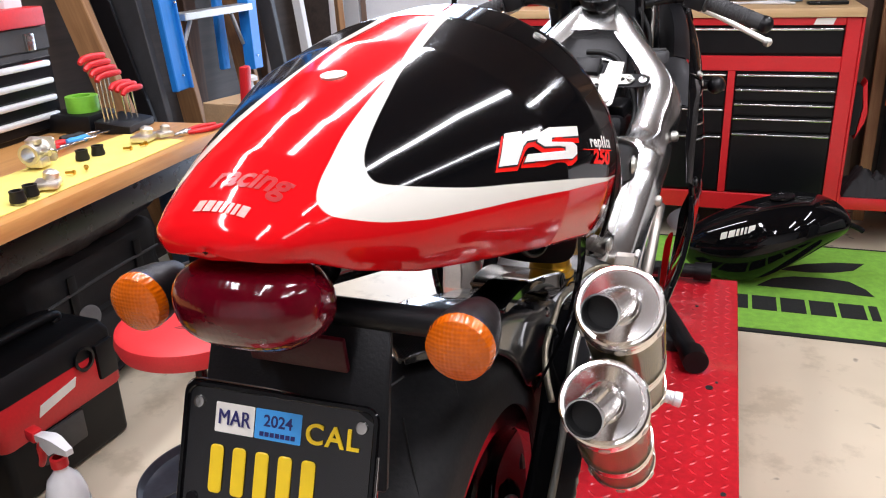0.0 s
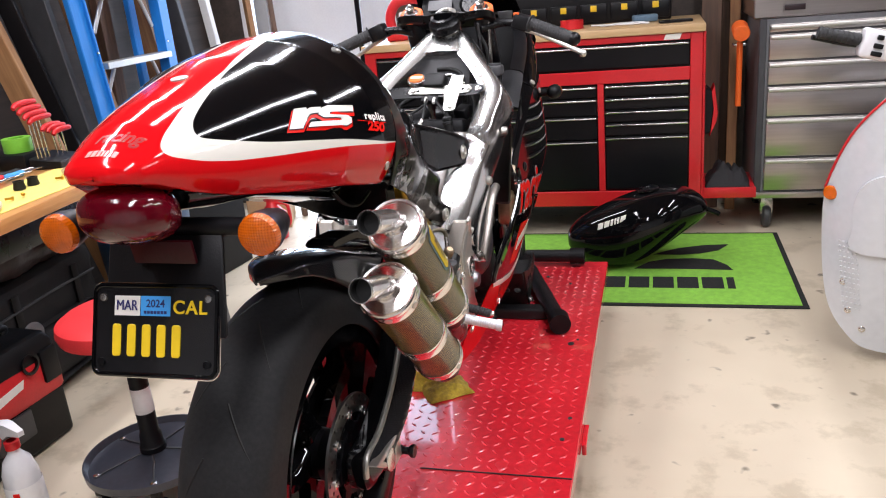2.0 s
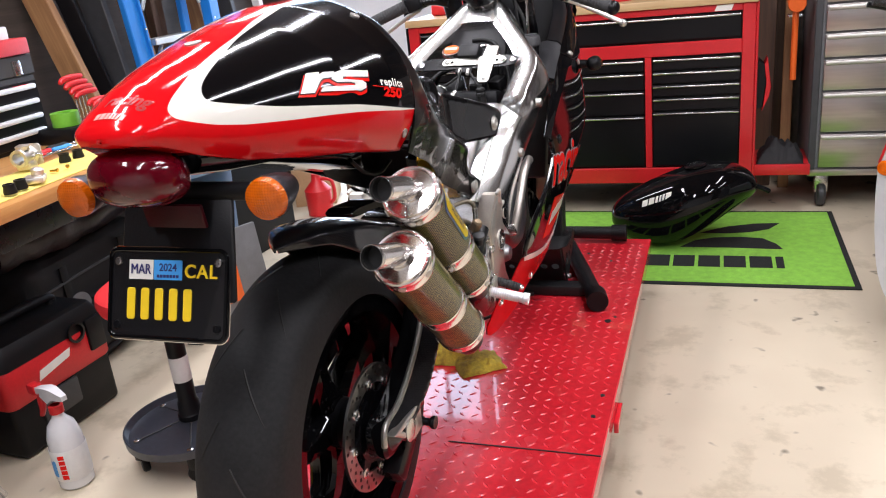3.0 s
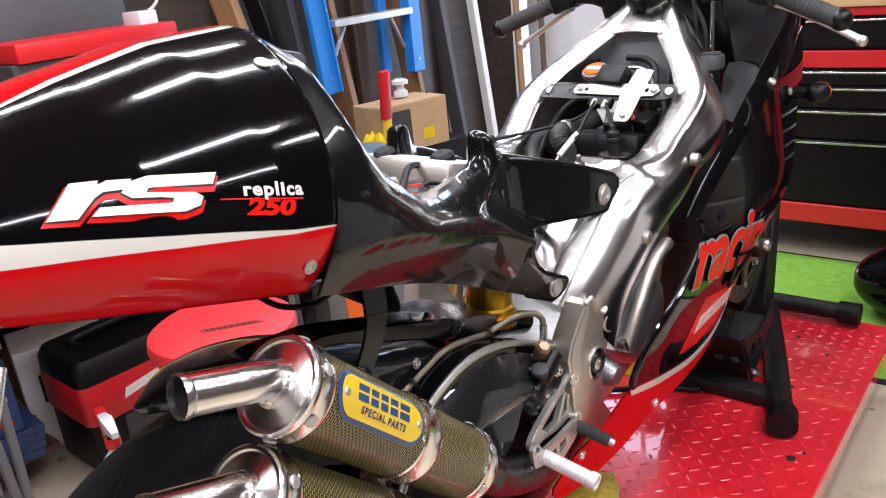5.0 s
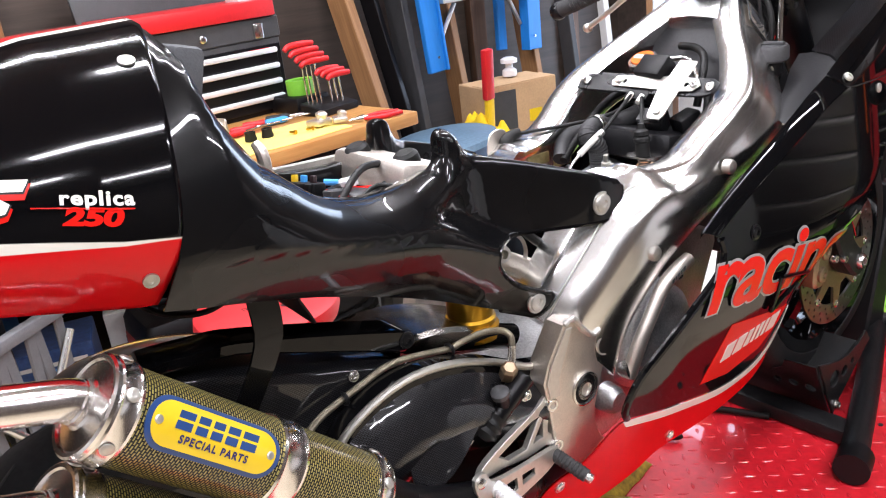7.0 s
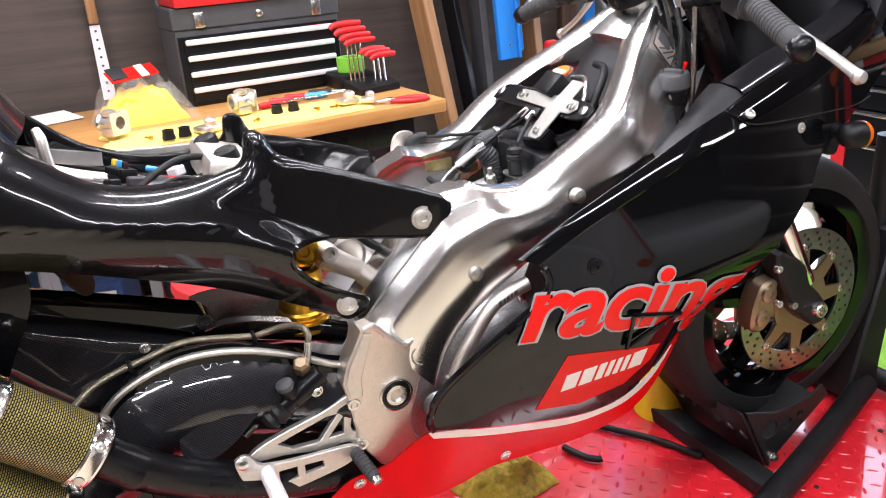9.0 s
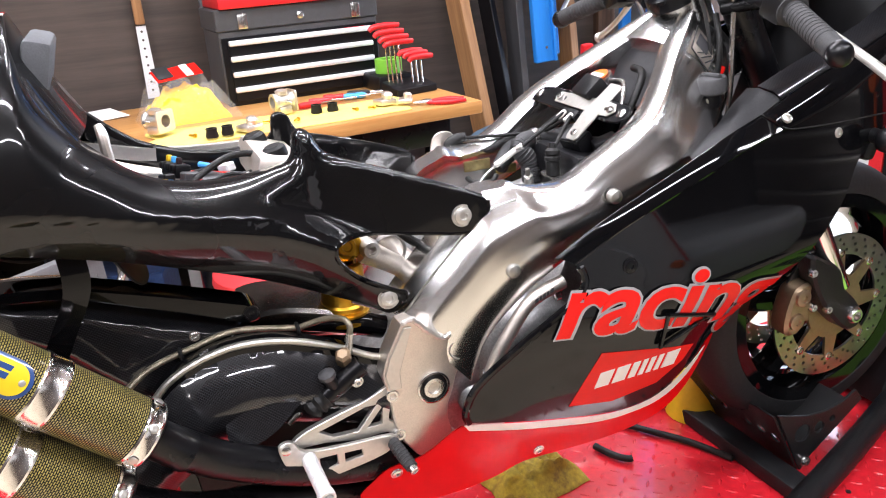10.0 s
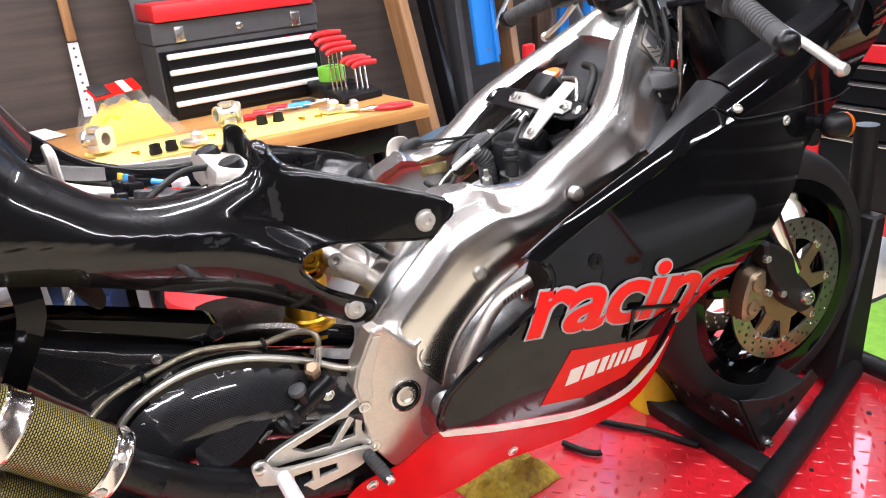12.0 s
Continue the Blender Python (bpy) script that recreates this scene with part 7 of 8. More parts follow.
for u, v in ((.165, .578), (.330, .576)):
    part("cable_tie", lathe([(.008, -.003), (.010, 0), (.008, .003)], (.099, u, v), (0, 1, .1), 14), M["hose"], bike)

# ---- rear lights and plate ----
tl = []
for k in range(15):
    t = -1 + 2 * k / 14
    y = -.404 + .048 * t
    s = math.sqrt(max(0.02, 1 - abs(t) ** 2.6))
    tl.append([(.004 + .060 * s * np.sign(math.cos(a)) * abs(math.cos(a)) ** .75, y, .869 - .006 * t + .036 * s * np.sign(math.sin(a)) * abs(math.sin(a)) ** .85) for a in np.linspace(0, 2 * math.pi, 32, endpoint=False)])
tail = part("tail_light", skin(tl), M["lens_red"], bike, "dark red tail light lens", 60)
part("reflector", box((.090, .006, .032), pose(.008, -.362, .807, 8), .002), M["lens_dim"], bike, "dark red reflector")
part("plate_bracket", slab([(-.082, .838), (.082, .838), (.090, .70), (-.090, .70)], .008, lambda u, v, h: (u, -.338 - h - (.815 - v) * .35, v), bevel=.002), M["black_plastic"], bike)
part("stalk", tube([(-.125, -.335, .832), (.125, -.335, .832)], .012, 14, 1), M["black_plastic"], bike)
for sx, px_ in ((1, .150), (-1, -.140)):
    ind = part("rear_indicator", lathe([(.010, .052), (.016, .047), (.022, .03), (.0265, .008), (.0265, 0)], (px_, -.362, .832), (0, 1, .05), 28), M["black_plastic"], bike, "black rear indicator with an amber lens")
    part("lens", lathe([(.0265, 0), (.027, -.004), (.025, -.011), (.016, -.016), (0, -.018)], (px_, -.362, .832), (0, 1, .05), 28), M["lens_amber"], ind, "ribbed amber lens")
TILT = 22
pl = Matrix.Translation((-.0105, -.385, .708)) @ pose(0, 0, 0, 0, 0, 1.5) @ pose(0, 0, 0, 90 - TILT) @ Matrix.Scale(.945, 4)


def plate_to(u, v, h):
    return pl @ Vector((u, v, h))


np_ = part("number_plate", slab(rounded(.186, .118, .010), .003, plate_to, bevel=.0008), M["plate_black"], bike, "black number plate with yellow characters")
rim_o, rim_i = rounded(.194, .126, .013), rounded(.183, .115, .009)
part("plate_rim", slab(rim_o, .006, lambda u, v, h: plate_to(u, v, h - .0005), [rim_i], .0012), M["black_gloss"], np_, "glossy black plate surround")
part("chrome_edge", tube([plate_to(u, v, .0005) for u, v in [*rounded(.1955, .1275, .0135), rounded(.1955, .1275, .0135)[0]]], .0014, 8, 1), M["chrome"], np_, "thin bright edge")
part("month_sticker", slab(rounded(.040, .027, .001), .0004, lambda u, v, h: plate_to(u - .043, v + .033, h + .0033)), M["decal_white"], np_, "white month sticker")
part("year_sticker", slab(rounded(.046, .027, .001), .0004, lambda u, v, h: plate_to(u + .001, v + .033, h + .0033)), M["sticker_blue"], np_, "light blue year sticker")
for shift in (-.00045, 0, .00045):
    part("month_text", text_bm("MAR", .0200, lambda u, v, h: plate_to(u * .82 - .043 + shift, v + .033, h + .0046 + shift * .2), 0, 0, 0, 1.0), M["ink_navy"], np_)
part("year_text", text_bm("2024", .0145, lambda u, v, h: plate_to(u + .001, v + .036, h + .0040), 0, 0, .0003), M["ink_navy"], np_)
part("year_bars", bars_bm([.004] * 7, .004, .0012, lambda u, v, h: plate_to(u + .001, v + .0245, h + .0040), .0002), M["ink_navy"], np_)
part("state_text", text_bm("CAL", .0255, lambda u, v, h: plate_to(u + .054, v + .031, h + .0042), .0008, 0, .0004, 1.15), M["yellow_paint"], np_)
for k in range(5):
    part("character_bar", slab(rounded(.0135, .044, .004, 4), .0022, lambda u, v, h: plate_to(u - .058 + k * .023, v - .014, h + .0030), bevel=.0008), M["yellow_paint"], np_, "raised yellow bar in place of a character")
for sx, sv in ((-1, 1), (1, 1), (-1, -1), (1, -1)):
    part("plate_screw", lathe([(.0055, 0), (.005, .002), (.002, .0025), (0, .002)], plate_to(sx * .081, sv * .044, .0032), pl.to_3x3() @ Vector((0, 0, 1)), 16), M["steel"] if sv > 0 else M["black_metal"], np_)

# ---- front wheel chock on the lift ----
def wheel_chock():
    ob = empty("wheel_chock", pose(0, 0, 0))
    tagged(ob, "black powder-coated steel front wheel chock on the lift", "wheel chock")
    k = M["black_wrinkle"]
    part("base_bar", box((.46, .055, .035), pose(-.015, 1.253, .0185), .005), k, ob)
    for side in (1, -1):
        cx = -.006
        part("leg", tube([(cx + side * .262, 1.135, .036), (cx + side * .16, 1.43, .036), (cx + side * .06, 1.70, .040)], .027, 20), k, ob)
        part("foot_cap", tube([(cx + side * .268, 1.115, .036), (cx + side * .255, 1.165, .036)], .034, 20, 1), M["black_plastic"], ob, "black plastic end cap")
        part("cradle_plate", slab([(1.303, .016), (1.327, .043), (1.461, .139), (1.440, .168), (1.405, .150), (1.36, .142), (1.31, .146), (1.262, .160), (1.226, .172)], .006, lambda u, v, h: (cx + side * (.138 + h), u, v), [circle(1.299, .108, .020, 18), circle(1.345, .108, .013, 14), circle(1.380, .118, .008, 12)], .001), k, ob)
        part("pivot_bolt", bolt_bm((cx + side * .145, 1.313, .036), (side, 0, 0), .010, .008), M["steel"], ob)
    part("rear_plate", slab([(-.138, 0), (.138, 0), (.138, .170), (.070, .165), (.055, .130), (.03, .112), (-.03, .112), (-.055, .130), (-.070, .165), (-.138, .170)], .006, lambda u, v, h: (cx + u, 1.303 - v * .46 - h, .016 + v * .90), [circle(.112, .085, .012, 14), circle(.074, .085, .011, 14), circle(.036, .080, .009, 12), circle(-.036, .080, .009, 12), circle(-.074, .085, .011, 14)], .001), k, ob)
    part("cradle_floor", box((.272, .15, .006), pose(cx, 1.385, .088, 36), .002), k, ob)
    part("post", tube([(.0, 1.715, .03), (.0, 1.735, .20), (.0, 1.742, .46), (.0, 1.742, .62)], .026, 20), k, ob)
    part("front_bar", tube([(-.27, 1.755, .036), (.27, 1.755, .036)], .024, 20, 1), k, ob)
    for side in (1, -1):
        part("foot_cap", tube([(side * .23, 1.755, .036), (side * .285, 1.755, .036)], .031, 20, 1), M["black_plastic"], ob, "black plastic end cap")
    part("wheel_stop", slab([(1.60, .02), (1.70, .02), (1.73, .42), (1.69, .42)], .12, lambda u, v, h: (-.06 + h, u + .03, v), bevel=.006), k, ob)
    return ob


wheel_chock()

# loose things on the deck
def crumple(name, cx, cy, cz, w, d, h, mat, label, cat, seed, n=26, sag=0.0, rot=0):
    """A creased cloth, bag or roll that lies on its support."""
    bm = bmesh.new()
    rnd = random.Random(seed)
    off = Vector((rnd.random() * 9, rnd.random() * 9, rnd.random() * 9))
    rows = []
    for i in range(n + 1):
        row = []
        for j in range(n + 1):
            u, v = 2 * i / n - 1, 2 * j / n - 1
            edge = max(abs(u), abs(v))
            dome = max(0.0, 1 - edge ** 3)
            f = noise.noise(Vector((u * 2.2, v * 2.2, 0)) + off)
            g = noise.noise(Vector((u * 6, v * 6, 3)) + off)
            wob = 1 + .10 * noise.noise(Vector((math.atan2(v, u) * 2, 7, 0)) + off)
            z = h * (dome * (.72 + .45 * f + .20 * g)) + .002
            row.append(bm.verts.new((u * w / 2 * wob, v * d / 2 * wob, max(.0012, z))))
        rows.append(row)
    for a, b in zip(rows, rows[1:]):
        for j in range(n):
            bm.faces.new((a[j], b[j], b[j + 1], a[j + 1]))
    rim = [e for e in bm.edges if e.is_boundary]
    ext = bmesh.ops.extrude_edge_only(bm, edges=rim)
    for g in ext["geom"]:
        if isinstance(g, bmesh.types.BMVert):
            g.co.z = 0
    bmesh.ops.recalc_face_normals(bm, faces=bm.faces)
    ob = part(name, bm, mat, None, label, 50)
    ob.matrix_world = pose(cx, cy, cz, 0, 0, rot)
    return tagged(ob, category=cat)


crumple("cleaning_cloth", -.02, .735, 0.001, .13, .11, .030, M["yellow_dirty"], "stained yellow cloth crumpled on the red deck", "cloth", 3, rot=35)
crumple("cleaning_cloth", -.20, 1.52, 0.001, .12, .11, .07, M["yellow_cloth"], "clean yellow cloth bundled behind the front wheel", "cloth", 8, rot=20)
crumple("cleaning_cloth", -.115, .815, 0.001, .15, .19, .060, M["yellow_dirty"], "stained yellow cloth crumpled under the belly fairing", "cloth", 5, rot=10)
ho = part("rubber_hose", tube([(-.20, 1.085, .010), (-.126, 1.134, .010), (-.056, 1.180, .010), (.036, 1.220, .010)], .0075, 12), M["hose"], None, "black rubber hose lying on the red deck")
tagged(ho, category="hose")
ho = part("rubber_hose", tube([(-.145, .99, .010), (-.118, .998, .010), (-.088, 1.010, .011), (-.070, 1.026, .011), (-.066, 1.034, .013)], .0075, 12), M["hose"], None, "short bent black hose lying on the red deck")
tagged(ho, category="hose")
wd = part("yellow_wedge", lathe([(0, .12), (.035, .11), (.055, .06), (.065, .0), (0, 0)], (-.16, 1.28, .0012), (0, 0, 1), 28), M["yellow_plastic"], None, "small yellow plastic funnel standing on the deck behind the wheel")
tagged(wd, category="funnel")

# ---- workbench ----
BN = pose(-1.165, 1.255, .599, 0, 0, 3.5)
bench = empty("workbench", BN @ pose(0, 0, -.599 + FLOOR_Z))
tagged(bench, "workbench with a thick oiled wood top on black legs", "workbench")
HB_ = .599 - FLOOR_Z
part("bench_top", box((.78, 2.6, .042), pose(-.39, -1.30, HB_ - .0212), .006, 2), M["bench_wood"], bench)
for lx in (-.10, -.72):
    for ly in (-.12, -1.3, -2.48):
        part("leg", box((.07, .07, HB_ - .044), pose(lx, ly, (HB_ - .044) / 2), .006), M["black_metal"], bench)
part("apron", box((.04, 2.4, .09), pose(-.08, -1.3, HB_ - .09), .004), M["black_metal"], bench)
part("back_rail", box((.03, 2.4, .12), pose(-.73, -1.3, .35), .004), M["black_metal"], bench)


def at_bench(x, y, z=0.0, rz=0):
    """A pose on the bench top: x from its front edge, y from its end."""
    return BN @ pose(x, y, z + .0006, 0, 0, rz)


# open tool box
def tool_box():
    ob = empty("tool_box", at_bench(-.53, -.40))
    tagged(ob, "black steel tool box with four bright-edged drawers and its lid up", "tool box")
    w, d, h = .565, .225, .245
    part("body", box((d, w, h), pose(-d / 2, 0, h / 2), .004, 1), M["dark_grey"], ob)
    part("front_frame", box((.006, w - .01, h - .02), pose(.002, 0, h / 2 - .01), .002, 1), M["chest_black"], ob)
    for k in range(4):
        z = .030 + k * .051
        dr = part("drawer", box((.014, w - .05, .047), pose(.006, 0, z + .008), .002, 1), M["chest_black"], ob)
        part("pull", box((.020, w - .052, .018), pose(.012, 0, z + .023), .006, 2), M["bright_strip"], dr, "bright drawer pull")
    part("badge", box((.003, .075, .013), pose(.0145, .19, h - .035), .001), M["red_vinyl"], ob, "small red badge")
    part("box_rim", box((d + .01, w + .01, .07), pose(-d / 2, 0, h + .035), .004, 1), M["dark_grey"], ob)
    for sy in (-1, 1):
        part("latch", box((.014, .034, .05), pose(.010, sy * .20, h + .028), .004, 2), M["steel"], ob, "steel draw latch")
    part("lock", lathe([(.012, 0), (.012, .006), (.008, .008), (0, .008)], (.006, 0, h + .030), (1, 0, 0), 20), M["steel"], ob)
    part("tray", box((d + .02, w - .02, .055), pose(-d / 2 + .01, 0, h + .098), .006, 2), M["red_plastic"], ob, "red plastic tray across the open top")
    part("lid", box((.012, w, .26), pose(-d - .03, 0, h + .19, 0, -14), .004, 2), M["dark_grey"], ob, "raised dark lid with rivets")
    for sy in (-.2, -.15, .15, .2):
        part("rivet", lathe([(.004, 0), (.003, .002), (0, .0025)], (-d - .018, sy, h + .22), (1, 0, .2), 10), M["steel"], ob)
    part("clear_box", box((.09, .07, .06), pose(-d / 2 + .05, .20, h + .137), .006, 2), M["white_gloss"], ob, "small clear parts box in the tray")
    return ob


tool_box()

# T-handle hex keys in a stand
def key_stand():
    ob = empty("hex_key_stand", at_bench(-.31, -.115, 0, 8))
    tagged(ob, "black stand holding seven red T-handle hex keys", "tool stand")
    part("block", slab([(-.055, -.075), (.055, -.075), (.055, .085), (-.055, .085)], .030, lambda u, v, h: (u, v, h * (1.35 if u < 0 else .8)), bevel=.003), M["black_plastic"], ob)
    for k, (x, y, hgt) in enumerate(((-.030, -.055, .222), (-.024, -.042, .202), (-.018, -.028, .183), (-.012, -.015, .166), (.0, .022, .132), (.010, .036, .124), (.020, .050, .112))):
        key = part("hex_key", tube([(x, y, .012), (x - .004, y - .002, hgt)], .0030, 8, 1), M["steel"], ob)
        n = .85 if k > 3 else 1.05
        part("handle", tube([(x - .012, y - .052 * n, hgt - .008), (x - .010, y - .038 * n, hgt + .002), (x - .004, y - .002, hgt + .005), (x + .002, y + .034 * n, hgt + .004), (x + .004, y + .050 * n, hgt + .003)], [.0075, .0095, .0105, .0095, .0080], 12), M["red_plastic"], key, "red plastic T-handle")
    return ob


key_stand()
bx = part("parts_case", box((.17, .13, .055), pose(0, 0, .0275), .006, 2), M["black_plastic"], None, "flat black plastic case on the bench")
bx.matrix_world = at_bench(-.455, -.13)
tagged(bx, category="case")
tp = part("tape_roll", lathe([(.026, 0), (.0475, 0), (.048, .002), (.048, .046), (.0475, .048), (.026, .048), (.026, 0)], (0, 0, 0), (0, 0, 1), 40), M["green_tape"], None, "roll of green masking tape on a black case")
tp.matrix_world = at_bench(-.44, -.125, .0556)
tagged(tp, category="tape")

# packet of yellow cloths
pk = crumple("cloth_packet", 0, 0, 0, .19, .24, .125, M["yellow_cloth"], "clear packet of folded yellow cloths with a red label", "packet", 11, 30)
pk.matrix_world = at_bench(-.44, -.84, 0, 5)
wrap = crumple("packet_film", 0, 0, 0, .23, .29, .165, M["film"], "clear wrinkled plastic film", "", 12, 30)
wrap.parent, wrap.matrix_world = pk, pk.matrix_world
for nm, mt, w, y0, z0 in (("packet_label", "decal_red", .15, -.01, .140), ("label_band", "ink_black", .05, -.055, .1445), ("label_mark", "decal_white", .025, .02, .1445)):
    lb = part(nm, box((.06, w, .003), pose(0, 0, 0), .001), M[mt], pk)
    lb.matrix_local = pose(.005, y0, z0 + .008, 4, 28, 10)

cl = crumple("bench_cloth", 0, 0, 0, .24, .78, .010, M["yellow_pale"], "pale yellow microfibre cloth spread on the bench", "cloth", 21, 34)
cl.matrix_world = at_bench(-.155, -.60, 0, -2)


def carburettor(x, y, rz, label):
    ob = empty("carburettor", at_bench(x, y, .010, rz))
    tagged(ob, label, "carburettor", "carburettor parts on the cloth")
    part("throat", lathe([(.018, -.034), (.026, -.034), (.027, -.026), (.022, -.02), (.022, .02), (.027, .026), (.027, .034), (.018, .034), (.018, -.034)], (0, 0, .040), (1, 0, 0), 28), M["alu_mill"], ob)
    part("flange", slab(rounded(.072, .064, .010), .005, lambda u, v, h: (.030 + h, u, .040 + v), [circle(0, 0, .018, 20)], .001), M["alu_cast"], ob)
    part("float_bowl", box((.042, .048, .024), pose(0, 0, .014), .006, 2), M["alu_cast"], ob)
    part("cap", lathe([(.019, 0), (.020, .012), (.012, .016), (0, .016)], (0, 0, .060), (0, 0, 1), 22), M["alu_cast"], ob)
    part("choke_arm", tube([(0, -.026, .04), (-.004, -.045, .046), (.004, -.055, .040)], .004, 10), M["steel"], ob)
    return ob


carburettor(-.225, -.585, 100, "aluminium carburettor body standing on the yellow cloth")
carburettor(-.215, -.965, 40, "aluminium carburettor body standing at the end of the cloth")
for i, (x, y, rz, s) in enumerate(((-.07, -.735, 30, 1.0), (-.125, -.285, 10, 1.0), (-.10, -.225, 60, .8))):
    fb = part("float_bowl", join(box((.055, .060, .018), pose(0, 0, .009), .005, 2), lathe([(.016, 0), (.018, .018), (.010, .024), (0, .024)], (.008, .004, .016), (.2, 0, 1), 20)), M["alu_cast"], None, "cast aluminium float bowl on the yellow cloth")
    fb.matrix_world = at_bench(x, y, .010, rz)
    fb.scale = (s, s, s)
    tagged(fb, category="float bowl", group="carburettor parts on the cloth")
for i, (x, y, rz) in enumerate(((-.16, -.50, 0), (-.15, -.45, 20), (-.055, -.845, 10), (-.06, -.80, -10))):
    sl = part("rubber_mount", lathe([(.010, 0), (.017, 0), (.018, .005), (.015, .018), (.016, .026), (.010, .026), (.010, 0)], (0, 0, 0), (0, 0, 1), 20), M["hose"], None, "small black rubber mount on the yellow cloth")
    sl.matrix_world = at_bench(x, y, .010, rz)
    tagged(sl, category="rubber mount", group="small parts on the cloth")
for i, (x, y, rz) in enumerate(((-.10, -.64, 20), (-.13, -.68, 70), (-.07, -.60, 130), (-.11, -.40, 15), (-.085, -.36, 80), (-.10, -.90, 40))):
    jt = part("jet_screw", lathe([(0, 0), (.0035, .001), (.0035, .018), (.006, .019), (.006, .024), (0, .024)], (0, 0, .0065), (1, 0, 0), 10), M["gold"], None, "tiny brass jet on the yellow cloth")
    jt.matrix_world = at_bench(x, y, .010, rz)
    tagged(jt, category="jet", group="small parts on the cloth")
for i, (x, y, rz, mt, lab) in enumerate(((-.335, -.42, 75, "red_plastic", "red-handled screwdriver lying on the bench"), (-.36, -.36, 60, "red_plastic", "red-handled screwdriver beside the tool box"), (-.33, -.30, 80, "sticker_blue", "blue-handled screwdriver beside the tool box"), (-.30, -.47, 95, "red_plastic", "red-handled driver at the cloth edge"), (-.37, -.27, 70, "ink_black", "black-handled driver beside the tool box"))):
    ob = empty("screwdriver", at_bench(x, y, .0115, rz))
    tagged(ob, lab, "screwdriver", "hand tools on the bench")
    part("handle", lathe([(0, -.045), (.009, -.043), (.011, -.03), (.0095, -.005), (.011, .02), (.008, .03), (.005, .034)], (0, 0, 0), (1, 0, 0), 14), M[mt], ob)
    part("blade", tube([(.03, 0, 0), (.115, 0, 0)], .003, 8, 1), M["steel"], ob)
pli = empty("pliers", at_bench(-.06, -.155, .008, 70))
tagged(pli, "red-handled pliers lying on the bench corner", "pliers", "hand tools on the bench")
for s in (1, -1):
    part("handle", tube([(-.012, s * .006, 0), (.02, s * .018, 0), (.06, s * .026, 0), (.11, s * .016, 0)], [.005, .0075, .008, .006], 12), M["red_plastic"], pli)
part("jaw", tube([(-.055, 0, 0), (-.03, 0, 0), (-.012, 0, 0), (.004, 0, 0)], [.004, .008, .011, .008], 12), M["steel"], pli)
pp = part("leaflet", slab(rounded(.20, .26, .002), .0015, lambda u, v, h: (u, v, .001 + h + .02 * max(0, v) ** 2 * 8)), M["paper"], None, "white printed leaflet on the bench")
pp.matrix_world = at_bench(-.70, -1.14, .0, 12)
tagged(pp, category="leaflet")
part("print_bars", bars_bm([.05, .03, .04], .02, .01, lambda u, v, h: (u, v - .02, .0032 + h), .0004), M["decal_red"], pp)
bn = part("parts_bin", box((.16, .22, .07), pose(0, 0, .035), .008, 2), M["white_gloss"], None, "white plastic tray with red labels on the bench")
bn.matrix_world = at_bench(-.60, -1.42, 0, 4)
tagged(bn, category="tray")
ru = empty("folding_rule", pose(-2.055, .335, .60))
tagged(ru, "white perforated metal strip with wooden handle on the wall", "strip")
part("blade", slab([(-.022, 0), (.022, 0), (.017, .26), (-.017, .26)], .004, lambda u, v, h: (h, u, v), [circle(0, .03 + .03 * k, .0045, 8) for k in range(8)]), M["white_gloss"], ru)
part("handle", box((.022, .034, .26), pose(.006, 0, .395), .006, 2), M["stud"], ru)
cable = part("white_cable", tube([(-2.07, 1.30, 1.35), (-2.05, 1.32, 1.15), (-2.04, 1.28, 1.02), (-2.05, 1.16, .98), (-2.06, 1.05, 1.0)], .006, 10), M["white_gloss"], None, "white power cable looped on the dark wall")
tagged(cable, category="cable")

# ---- under and beside the bench ----
def ruffle(bm, amount, scale, seed):
    """Creases a mesh along its normals."""
    bm.normal_update()
    for v in bm.verts:
        q = v.co * scale + Vector((seed, seed * 2, 0))
        v.co += v.normal * amount * (noise.noise(q) + .5 * noise.noise(q * 2.7))
    return bm


def soft_box(size, m, bulge, seed, cuts=9):
    """A stuffed fabric box: rounded, swollen and creased."""
    bm = box(size, pose(0, 0, size[2] / 2), .05, 3)
    bmesh.ops.triangulate(bm, faces=bm.faces)
    for _ in range(4):
        long = [e for e in bm.edges if e.calc_length() > .05]
        if long:
            bmesh.ops.subdivide_edges(bm, edges=long, cuts=1)
            bmesh.ops.triangulate(bm, faces=bm.faces)
    ruffle(bm, bulge, 9.0, seed)
    for v in bm.verts:
        v.co.z = max(0.0, v.co.z)
    bmesh.ops.transform(bm, matrix=m, verts=bm.verts)
    return bm


rl = part("leather_roll", ruffle(tube([(0, -.36, 0), (0, -.2, .006), (0, 0, 0), (0, .2, .006), (0, .33, 0)], [.070, .082, .086, .082, .066], 40), .012, 14, 3), M["maroon"], None, "dark maroon leather bundle lying on a black bag")
rl.matrix_world = pose(-1.575, .94, .352, 0, 0, 3)
tagged(rl, category="bundle")
tb = empty("tool_bag", pose(-1.735, .975, FLOOR_Z + .001, 0, 0, 3.5))
tagged(tb, "black nylon tool bag with pockets under the bench", "bag")
part("bag_body", soft_box((.40, .62, .462), pose(0, 0, 0), .012, 5), M["black_cloth"], tb)
part("pocket", soft_box((.05, .44, .22), pose(.205, .02, .05), .006, 8), M["black_cloth"], tb)
part("zip", tube([(.212, -.27, .36), (.216, 0, .368), (.212, .27, .36)], .005, 8), M["dark_grey"], tb)
for y in (-.16, .16):
    part("strap", box((.006, .035, .40), pose(.214, y, .22), .002), M["hose"], tb)
